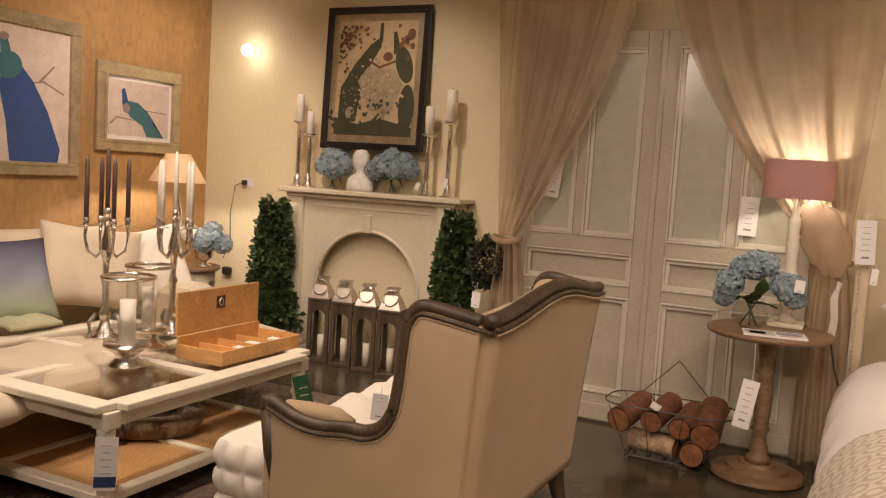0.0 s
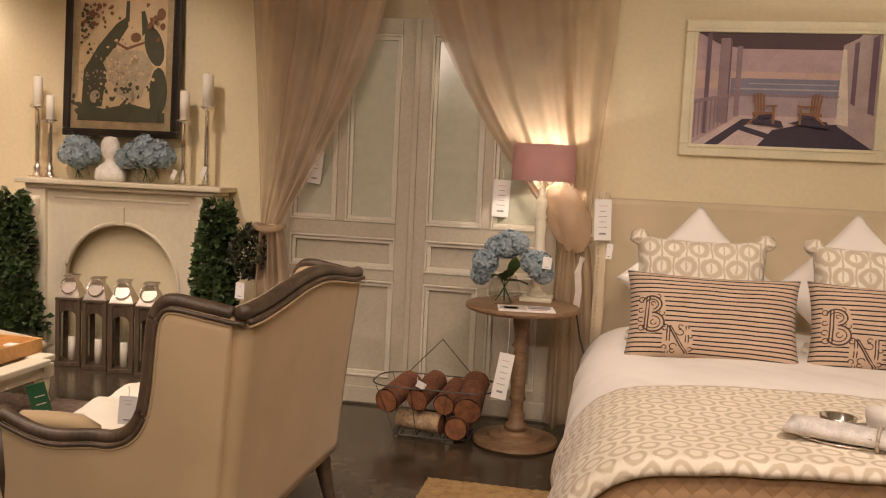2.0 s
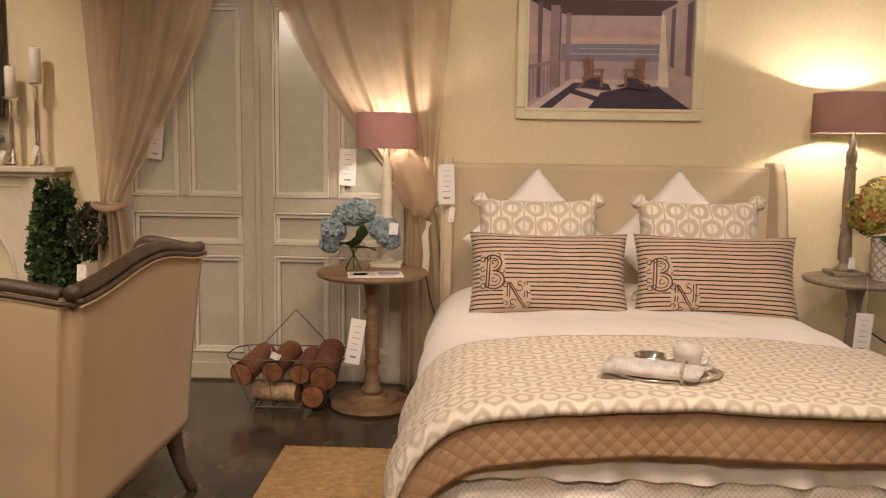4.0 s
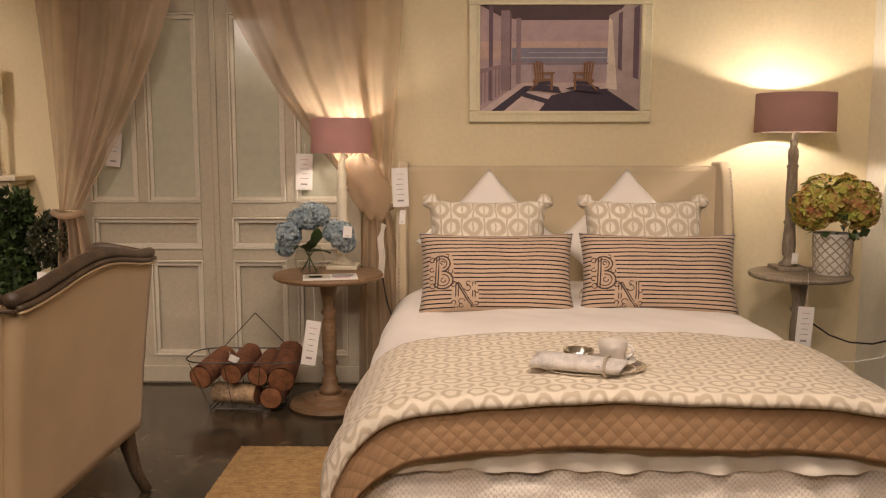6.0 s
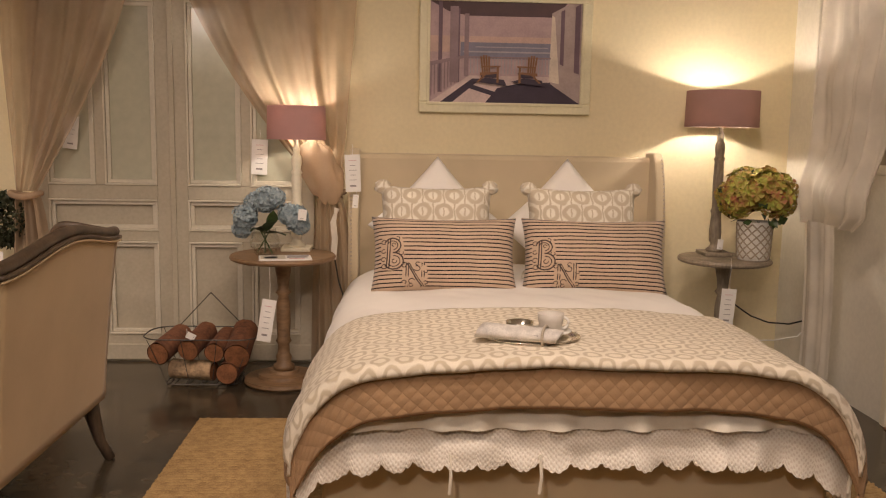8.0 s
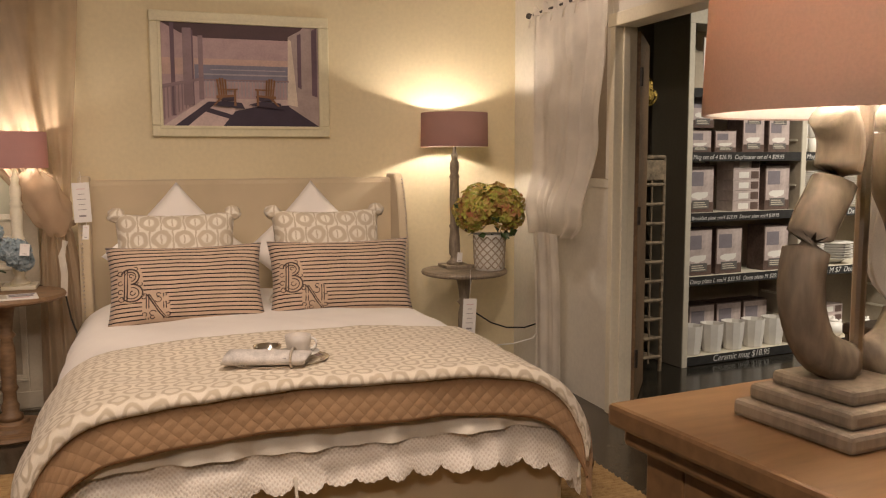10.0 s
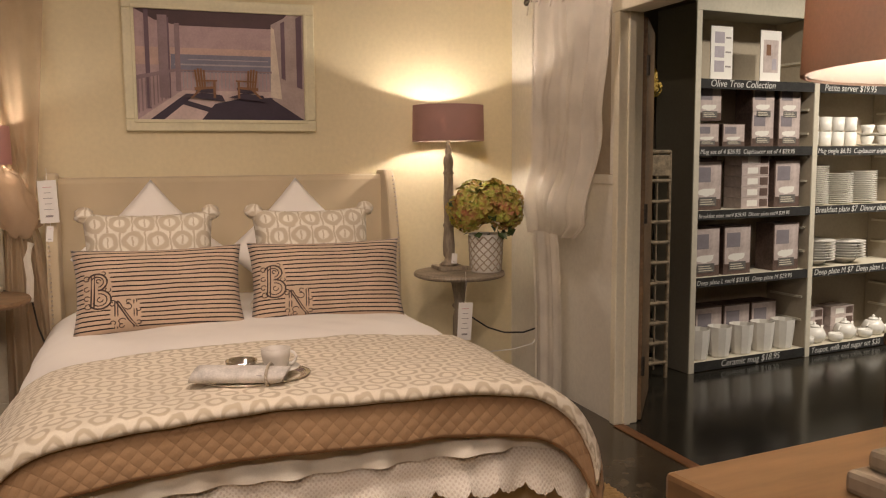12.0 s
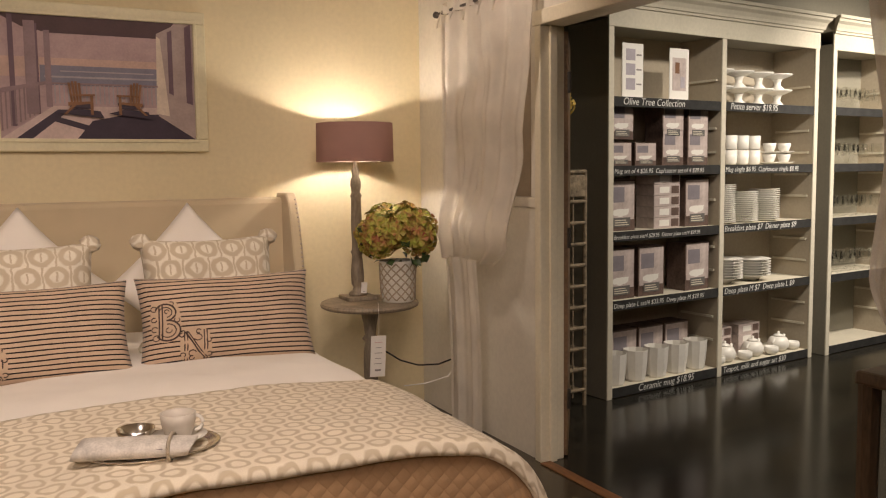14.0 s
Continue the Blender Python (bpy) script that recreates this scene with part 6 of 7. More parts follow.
for x, h, c, r in ((-3.25, 0.49, 0.20, 0.03), (-3.155, 0.40, 0.165, 0.027), (-2.155, 0.43, 0.19, 0.032), (-1.99, 0.52, 0.215, 0.036)):
    candlestick((x, 5.33, 1.23), h, c, r, "tall silver candlestick with an ivory candle on the mantel")
price_tag((-2.175, 5.26, 1.325), 0.03, 0.06, 0, 25, 1, string=0.0)
price_tag((-1.965, 5.26, 1.36), 0.03, 0.07, 0, 20, 1, string=0.0)
for x, heads, sd in ((-2.95, ((-0.06, 0, 0.17), (0.05, 0.01, 0.22), (0.03, -0.04, 0.15), (-0.03, 0.02, 0.24), (0.10, 0.0, 0.18)), 100), (-2.44, ((-0.09, 0, 0.20), (0.0, -0.02, 0.25), (0.09, 0.0, 0.22), (0.05, -0.05, 0.17), (-0.04, -0.05, 0.18), (0.14, 0.0, 0.18), (-0.14, 0.0, 0.16)), 120)):
    e = thing("blue_flower_bowl", "dusty blue hydrangeas in a glass bowl on the mantel", "flowers", "blue hydrangeas", (x, 5.34, 1.23))
    glass_bowl(e, 0.075, 0.13)
    for i, c in enumerate(heads):
        hydrangea("flower_head", e, c, 0.075, M_BLUE, sd + i, 36)
    for pts in (((0.05, -0.03, 0.1), (0.10, -0.06, 0.09), (0.14, -0.07, 0.03)), ((0.0, -0.03, 0.12), (0.0, -0.08, 0.13), (0.03, -0.11, 0.09))):
        big_leaf(e, pts, 0.028)
    b = bmesh.new()
    for dx in (-0.02, 0.01, 0.03):
        tube([(dx, 0.01, 0.012), (-dx, 0, 0.13)], 0.004, 5, b)
    part("stem", b, M_LEAF, e)
# a plain pale bust between the bowls
b = lathe([(0.0, 0.0), (0.10, 0.0), (0.105, 0.03), (0.10, 0.08), (0.07, 0.11), (0.035, 0.13), (0.035, 0.155), (0.055, 0.18), (0.066, 0.22), (0.06, 0.265), (0.04, 0.295), (0, 0.305)], 24)
for v in b.verts:
    v.co.y *= 0.8
    v.co += Vector((0.006 * noise.noise(v.co * 25), 0.006 * noise.noise(v.co * 25 + Vector((4, 0, 0))), 0))
single("plaster_bust", b, M_WHITEFLOWER, "small white plaster bust on the mantel shelf", "bust", smooth=True, at=pose(-2.70, 5.34, 1.23))


# ---- lanterns in the hearth ----
def lantern(at, turn):
    e = thing("lantern", "weathered dark wood lantern with a tapered pewter cap and ring", "lantern", "hearth lanterns", at, turn)
    w, H = 0.066, 0.44
    for sx in (-1, 1):
        for sy in (-1, 1):
            part("post", span((sx * w - 0.014, sy * w - 0.014, 0.03), (sx * w + 0.014, sy * w + 0.014, H), 0.003), M_TRIMWOOD, e)
    part("base", span((-w - 0.016, -w - 0.016, 0.0), (w + 0.016, w + 0.016, 0.03), 0.004), M_TRIMWOOD, e)
    part("top_plate", span((-w - 0.016, -w - 0.016, H), (w + 0.016, w + 0.016, H + 0.02), 0.004), M_TRIMWOOD, e)
    n = 10
    for k in range(4):
        b = bmesh.new()
        r = w - 0.014
        arch = [(r * math.cos(math.pi * i / n), 0.33 + r * 0.85 * math.sin(math.pi * i / n)) for i in range(n + 1)]
        top = [(r * (1 - 2 * i / n), H) for i in range(n + 1)]
        for yy in (-0.006, 0.006):
            a = [b.verts.new((x, -w + yy, z)) for x, z in arch]
            c = [b.verts.new((x, -w + yy, z)) for x, z in top]
            for i in range(n):
                b.faces.new((a[i], a[i + 1], c[i + 1], c[i]))
        b.transform(pose(0, 0, 0, 0, 0, 90 * k))
        part("arch_board", b, M_TRIMWOOD, e)
        b = span((-r, -w - 0.002, 0.03), (r, -w + 0.001, H - 0.04))
        b.transform(pose(0, 0, 0, 0, 0, 90 * k))
        part("glass_pane", b, M_GLASS, e, "clear glass pane")
    b = lathe([(0.108, H + 0.02), (0.106, H + 0.026), (0.056, H + 0.115), (0.048, H + 0.118), (0.046, H + 0.150), (0.060, H + 0.154), (0.058, H + 0.166), (0.0, H + 0.168)], 4, m=pose(0, 0, 0, 0, 0, 45))
    part("cap", b, M_DULL, e, "square tapered pewter cap")
    part("ring", tube([(0.05 * math.cos(a), -0.062 + 0.02 * math.sin(a), H + 0.10 + 0.05 * math.sin(a)) for a in (2 * math.pi * i / 20 for i in range(20))], 0.005, 6, close=True), M_SILVER, e, smooth=True)
    part("candle", lathe([(0.024, 0.03), (0.024, 0.19), (0, 0.188)], 16), M_WAX, e, "ivory pillar candle", smooth=True)
    return e


first = lantern((-2.83, 5.12, 0), 14)
for x, y, tn in ((-2.62, 5.10, 12), (-2.415, 5.07, 15), (-2.205, 5.04, 12)):
    copy_thing(first, pose(x, y, 0, 0, 0, tn))


# ---- sofa and its cushions ----
sofa = thing("sofa", "oatmeal linen sofa with loose seat cushions", "sofa", "", (-3.55, 2.75, 0))
part("base", span((-0.50, -1.45, 0.10), (0.46, 1.45, 0.30), 0.03), M_SOFA, sofa)
part("skirt", sheet(lambda u, v: Vector((0.468 + 0.006 * math.sin(u * 60), -1.45 + 2.9 * u, 0.10 - 0.085 * v)), 80, 3), M_SOFA, sofa, smooth=True)
part("back", span((-0.56, -1.45, 0.10), (-0.30, 1.45, 0.86), 0.07), M_SOFA, sofa)
for s in (-1, 1):
    part("arm", span((-0.54, s * 1.45 - 0.13, 0.10), (0.46, s * 1.45 + 0.13, 0.60), 0.07), M_SOFA, sofa)
for i in range(3):
    b = pillow(0.88, 0.84, 0.20, 22, 0.006, i * 3.1, 0.01)
    b.transform(pose(-0.33, -0.885 + 0.885 * i, 0.385, 90, 0, 90))
    b.transform(Matrix.Translation((0.83, 0, 0)))
    part("seat_cushion", b, M_SOFA, sofa, smooth=True)
    b = pillow(0.86, 0.46, 0.22, 22, 0.008, i * 5.3, 0.02)
    b.transform(pose(-0.20, -0.885 + 0.885 * i, 0.47, 0, 0, 90) @ pose(0, 0, 0, -10, 0, 0))
    part("back_cushion", b, M_SOFA, sofa, smooth=True)
M_DIP = material("dip_dyed_linen", (0.50, 0.46, 0.42), 0.9, 0, 0.1, 3, 200, 0.2)
t = M_DIP.node_tree
grad, gr = t.nodes.new("ShaderNodeTexCoord"), t.nodes.new("ShaderNodeValToRGB")
sep = t.nodes.new("ShaderNodeSeparateXYZ")
t.links.new(grad.outputs["Generated"], sep.inputs[0])
t.links.new(sep.outputs[2], gr.inputs[0])
gr.color_ramp.elements[0].color, gr.color_ramp.elements[1].color = (0.34, 0.38, 0.24, 1), (0.045, 0.035, 0.06, 1)
gr.color_ramp.elements[0].position, gr.color_ramp.elements[1].position = 0.05, 0.95
mid = gr.color_ramp.elements.new(0.55)
mid.color = (0.22, 0.22, 0.28, 1)
t.links.new(gr.outputs[0], t.nodes["Principled BSDF"].inputs["Base Color"])


def loose_cushion(label, w, h, d, mat, at, lean, turn, seed, roll=0):
    b = pillow(w, h, d, 22, 0.006, seed)
    if roll:
        b.transform(Matrix.Translation((0, 0, h / 2)) @ pose(0, 0, 0, 0, roll, 0) @ Matrix.Translation((0, 0, -h / 2)))
    return single("scatter_cushion", b, mat, label, "cushion", "sofa cushions", smooth=True, at=pose(at[0], at[1], at[2], lean, 0, turn))


loose_cushion("large oatmeal cushion leaning in the corner of the sofa", 0.60, 0.52, 0.16, M_SOFA, (-3.42, 3.62, 0.47), -22, 66, 2.0, 8)
loose_cushion("cushion dip-dyed from plum to green on the sofa", 0.52, 0.48, 0.15, M_DIP, (-3.28, 2.97, 0.48), -26, 78, 7.0)
loose_cushion("pale ivory cushion on the sofa seat", 0.55, 0.48, 0.15, M_IVORY, (-3.40, 4.02, 0.48), -24, 60, 4.0, -12)
folded = thing("folded_throw", "pale green folded throw on the sofa seat", "throw", "", (-3.18, 2.78, 0.475))
part("cloth", sheet(lambda u, v: Vector((-0.16 + 0.30 * u, 0.0 + 0.30 * v, 0.035 + 0.02 * math.sin(3 * u) + 0.012 * noise.noise(Vector((u * 4, v * 5, 2))))), 24, 30), material("pale_green_throw", (0.42, 0.42, 0.26), 0.9, 0, 0.1, 5, 200, 0.3), folded, smooth=True, thick=0.02)

side = thing("round_side_table", "round side table with a brown top and cream legs", "side table", "", (-3.79, 4.74, 0))
part("tabletop", lathe([(0.0, 0.595), (0.25, 0.595), (0.262, 0.605), (0.258, 0.62), (0, 0.62)], 36), M_OAK, side)
part("apron", lathe([(0.22, 0.52), (0.225, 0.594), (0.21, 0.594), (0.205, 0.52), (0.22, 0.52)], 32), M_CREAM, side, smooth=True)
for k in range(4):
    a = math.pi / 4 + k * math.pi / 2
    part("leg", tube([(0.2 * math.cos(a), 0.2 * math.sin(a), 0.56), (0.215 * math.cos(a), 0.215 * math.sin(a), 0.3), (0.23 * math.cos(a), 0.23 * math.sin(a), 0.0)], [0.024, 0.019, 0.013], 10), M_CREAM, side, smooth=True)
urn = thing("blue_flower_urn", "dusty blue hydrangeas in a small silver urn", "flowers", "blue hydrangeas", (-3.64, 4.78, 0.62))
part("urn", lathe([(0.05, 0), (0.052, 0.01), (0.02, 0.025), (0.02, 0.04), (0.06, 0.07), (0.07, 0.12), (0.08, 0.13), (0.0, 0.12)], 20), M_SILVER, urn, smooth=True)
for i, c in enumerate(((0, 0, 0.21), (0.09, 0.02, 0.2), (-0.07, 0.02, 0.2), (0.05, -0.06, 0.18), (0.03, 0.05, 0.26), (0.13, 0.05, 0.17))):
    hydrangea("flower_head", urn, c, 0.07, M_BLUE, 150 + i, 32)
hydrangea("white_head", urn, (-0.10, -0.05, 0.24), 0.06, M_WHITEFLOWER, 161, 32)


# ---- coffee table things ----
def candelabra(at, mat, turn, label):
    e = thing("candelabra", label, "candelabra", "silver candelabras", at, turn)
    part("foot", lathe([(0.085, 0.0), (0.09, 0.008), (0.06, 0.025), (0.03, 0.05), (0.022, 0.08)], 20), M_SILVER, e, smooth=True)
    for k in range(3):
        a = 2 * math.pi * k / 3
        part("paw", tube([(0.05 * math.cos(a), 0.05 * math.sin(a), 0.12), (0.085 * math.cos(a), 0.085 * math.sin(a), 0.08), (0.08 * math.cos(a), 0.08 * math.sin(a), 0.03), (0.105 * math.cos(a), 0.105 * math.sin(a), 0.006)], [0.012, 0.012, 0.008, 0.011], 8), M_SILVER, e, smooth=True)
    part("stem", lathe([(0.022, 0.08), (0.03, 0.12), (0.014, 0.15), (0.016, 0.26), (0.024, 0.28), (0.013, 0.31), (0.018, 0.40), (0.026, 0.42), (0.032, 0.45), (0.02, 0.5), (0.012, 0.54), (0.015, 0.60)], 14), M_SILVER, e, smooth=True)

    def cup(x, y, z):
        m = Matrix.Translation((x, y, z))
        part("drip_pan", lathe([(0.0, 0.0), (0.036, 0.003), (0.038, 0.007), (0.0, 0.006)], 16, m=m), M_SILVER, e, smooth=True)
        part("candle_cup", lathe([(0.012, 0.006), (0.017, 0.03), (0.018, 0.045), (0, 0.043)], 12, m=m), M_SILVER, e, smooth=True)
        part("candle", lathe([(0.012, 0.04), (0.0115, 0.30), (0.005, 0.34), (0, 0.345)], 10, m=m), mat, e, "tall taper candle", smooth=True)
    cup(0, 0, 0.60)
    for k in range(4):
        a = math.pi / 4 + k * math.pi / 2
        ca, sa = math.cos(a), math.sin(a)
        part("arm", tube([(0.012 * ca, 0.012 * sa, 0.44), (0.05 * ca, 0.05 * sa, 0.40), (0.09 * ca, 0.09 * sa, 0.43), (0.105 * ca, 0.105 * sa, 0.50), (0.10 * ca, 0.10 * sa, 0.555)], [0.009, 0.008, 0.008, 0.008, 0.009], 8), M_SILVER, e, smooth=True)
        cup(0.10 * ca, 0.10 * sa, 0.553)
    return e


candelabra((-2.755, 3.09, 0.48), M_WAXDARK, 20, "silver five-armed candelabra with plum taper candles")
candelabra((-2.58, 3.37, 0.48), M_WAX, 50, "silver five-armed candelabra with ivory taper candles")
for x, y in ((-2.21, 2.72), (-2.43, 3.06)):
    e = thing("hurricane_candle", "glass hurricane lamp with a silver foot and rim", "candle holder", "hurricane candles", (x, y, 0.48))
    part("foot", lathe([(0.085, 0), (0.088, 0.01), (0.055, 0.03), (0.045, 0.05), (0.07, 0.07), (0.10, 0.085), (0.10, 0.10), (0, 0.098)], 28), M_SILVER, e, smooth=True)
    part("glass", lathe([(0.098, 0.10), (0.104, 0.2), (0.106, 0.385), (0.1035, 0.385), (0.1015, 0.2), (0.0955, 0.10), (0.098, 0.10)], 32), M_GLASS, e, "clear glass cylinder", smooth=True)
    part("rim", tube([(0.108 * math.cos(a), 0.108 * math.sin(a), 0.39) for a in (2 * math.pi * i / 32 for i in range(32))], 0.009, 8, close=True), M_SILVER, e, smooth=True)
    part("candle", lathe([(0.034, 0.098), (0.034, 0.29), (0, 0.286)], 18), M_WAX, e, "ivory pillar candle", smooth=True)
bx = thing("wooden_box", "open golden wooden box with divided tray and raised lid", "box", "", (-2.03, 3.26, 0.48))
part("bottom", span((-0.135, -0.29, 0.0), (0.135, 0.29, 0.012), 0.002), M_BOXWOOD, bx)
for lo, hi in (((0.123, -0.29, 0.012), (0.135, 0.29, 0.065)), ((-0.135, -0.29, 0.012), (-0.123, 0.29, 0.10)), ((-0.123, -0.29, 0.012), (0.123, -0.278, 0.065)), ((-0.123, 0.278, 0.012), (0.123, 0.29, 0.065))):
    part("side", span(lo, hi, 0.002), M_BOXWOOD, bx)
for y in (-0.15, -0.02, 0.11):
    part("divider", span((-0.122, y - 0.005, 0.012), (0.122, y + 0.005, 0.055), 0.001), M_BOXWOOD, bx)
b = span((-0.147, -0.29, 0.10), (-0.135, 0.29, 0.30), 0.003)
lid = part("lid", b, M_BOXWOOD, bx, "raised wooden lid")
part("clasp_plate", span((-0.1345, -0.03, 0.20), (-0.131, 0.03, 0.26), 0.001), M_TRIMWOOD, lid)
part("clasp_ring", tube([(-0.129, 0.014 * math.cos(a), 0.23 + 0.018 * math.sin(a)) for a in (2 * math.pi * i / 14 for i in range(14))], 0.003, 5, close=True), M_DULL, lid)
for k, (x, y) in enumerate(((0.07, 0.18), (0.05, 0.03), (0.08, -0.09))):
    part("card_slip", span((x - 0.04, y - 0.02, 0.0125), (x + 0.03, y + 0.025, 0.05), 0.001), M_PAPER, bx, "white card in the tray")
bask = thing("trug_basket", "brown oval wicker trug on the lower shelf", "basket", "", (-2.28, 2.90, 0.136), 35)
b = lathe([(0.0, 0.0), (0.86, 0.0), (0.98, 0.5), (1.0, 1.0), (0.94, 1.0), (0.9, 0.5), (0.8, 0.12), (0, 0.12)], 36)
b.transform(Matrix.Diagonal((0.27, 0.17, 0.10, 1)))
part("bowl", b, M_WICKER, bask, smooth=True)
part("rim", tube([(0.262 * math.cos(a), 0.165 * math.sin(a), 0.10) for a in (2 * math.pi * i / 36 for i in range(36))], 0.013, 8, close=True), M_TRIMWOOD, bask, smooth=True)
part("divider", span((-0.012, -0.16, 0.03), (0.012, 0.16, 0.112), 0.004), M_TRIMWOOD, bask)
part("fill", leaves(ball_place((0, 0, 0.07), 0.2, 0.25), 260, 0.05, 33), M_WAXDARK, bask, "dark dried pods")
ott = thing("tufted_ottoman", "ivory tufted floor cushion stacked before the chair", "floor cushion", "", (-1.275, 2.66, 0))
for k, z in enumerate((0.0, 0.20)):
    b = bmesh.new()
    n = 26

    def side_f(u, v, z=z):
        a = 2 * math.pi * u
        sq = (abs(math.cos(a)) ** 6 + abs(math.sin(a)) ** 6) ** (-1 / 6)
        bulge = 1 + 0.04 * math.sin(math.pi * v) + 0.08 * abs(math.sin(a * 6)) ** 0.6 * abs(math.sin(2 * math.pi * v)) ** 0.6
        return Vector((0.155 * sq * math.cos(a) * bulge, 0.27 * sq * math.sin(a) * bulge, z + 0.2 * v))
    sheet(side_f, 120, 20, bm=b, wrap=True)
    for zz in (z + 0.005, z + 0.195):
        def cap(u, v, zz=zz, up=(0.022 if zz > z + 0.1 else 0.0)):
            a = 2 * math.pi * u
            sq = (abs(math.cos(a)) ** 6 + abs(math.sin(a)) ** 6) ** (-1 / 6)
            x, y = 0.155 * sq * math.cos(a) * v, 0.27 * sq * math.sin(a) * v
            return Vector((x, y, zz + up * abs(math.cos(x * 20)) * abs(math.cos(y * 17)) * (1 - v ** 4)))
        sheet(cap, 60, 16, bm=b, wrap=True)
    part("cushion", b, M_IVORY, ott, smooth=True)
gtag = thing("green_swing_tag", "dark green printed swing tag on the chair arm", "tag", "price tags", (-0.985, 2.30, 0.715), 35)
part("card", box((0, 0, -0.055), (0.052, 0.002, 0.11), 0.0006, (0, -14, 0)), M_GREENCARD, gtag)
for k in range(3):
    part("print_line", box((0.005 * k, -0.0018, -0.04 - 0.024 * k), (0.028, 0.0008, 0.003), 0, (0, -14, 0)), M_SHELFEDGE, gtag)


# ---- chest of drawers with its lamp ----
chest = thing("chest_of_drawers", "honey oak chest with panelled sides and drawers", "chest of drawers", "", (1.49, 0.585, 0), 6)
CH = 1.10
part("top", span((0.0, -0.56, CH - 0.03), (1.15, 0.0, CH), 0.006), M_HONEY, chest)
part("top_moulding", span((0.015, -0.545, CH - 0.055), (1.135, -0.015, CH - 0.031), 0.006), M_HONEY, chest)
part("body", span((0.05, -0.52, 0.06), (1.10, -0.04, CH - 0.056), 0.004), M_HONEY, chest)
for lo, hi in (((0.034, -0.52, 0.06), (0.05, -0.45, CH - 0.056)), ((0.034, -0.11, 0.06), (0.05, -0.04, CH - 0.056)), ((0.034, -0.449, CH - 0.15), (0.05, -0.111, CH - 0.056)), ((0.034, -0.449, 0.06), (0.05, -0.111, 0.16)), ((0.034, -0.449, 0.45), (0.05, -0.111, 0.52))):
    part("side_frame", span(lo, hi, 0.003), M_HONEY, chest)
for k in range(3):
    z0, z1 = 0.10 + 0.298 * k, 0.375 + 0.298 * k
    d = part("drawer", span((0.09, -0.536, z0), (1.06, -0.521, z1), 0.004), M_HONEY, chest)
    for x in (0.35, 0.80):
        part("knob", lathe([(0.008, 0.0), (0.008, 0.012), (0.018, 0.02), (0.016, 0.03), (0, 0.033)], 12, m=pose(x, -0.537, (z0 + z1) / 2, 90, 0, 0)), M_DULL, d, smooth=True)
for x in (0.08, 1.07):
    for y in (-0.49, -0.07):
        part("foot", span((x - 0.035, y - 0.035, 0), (x + 0.035, y + 0.035, 0.06), 0.004), M_HONEY, chest)
lamp3 = thing("lyre_table_lamp", "carved wooden lyre lamp with a peach drum shade", "lamp", "", (1.725, 0.41, CH), 6)
for k, (w, z0, z1) in enumerate(((0.108, 0.0, 0.022), (0.094, 0.022, 0.042), (0.074, 0.042, 0.06))):
    part("plinth", span((-w, -w * 0.8, z0), (w, w * 0.8, z1), 0.006), M_GREYWOOD, lamp3)
for s in (-1, 1):
    pts = [(s * 0.02, 0, 0.075), (s * 0.07, 0, 0.10), (s * 0.095, 0, 0.16), (s * 0.085, 0, 0.23), (s * 0.05, 0, 0.29), (s * 0.042, 0, 0.34), (s * 0.065, 0, 0.375)]
    sm = []
    for i in range(len(pts) - 1):
        for j in range(4):
            p0, p1, p2, p3 = [Vector(pts[max(0, min(len(pts) - 1, i + q))]) for q in (-1, 0, 1, 2)]
            u = j / 4
            sm.append(0.5 * ((2 * p1) + (p2 - p0) * u + (2 * p0 - 5 * p1 + 4 * p2 - p3) * u * u + (3 * p1 - p0 - 3 * p2 + p3) * u ** 3))
    part("lyre_arm", tube(sm, 0.026, 10), M_GREYWOOD, lamp3, smooth=True)
part("rod", tube([(0, 0, 0.06), (0, 0, 0.45)], 0.008, 10), M_DULL, lamp3)
bulb_in(lamp3, 0.47)
shade_ring(0.185, 0.174, 0.368, 0.66, M_PEACH, lamp3)


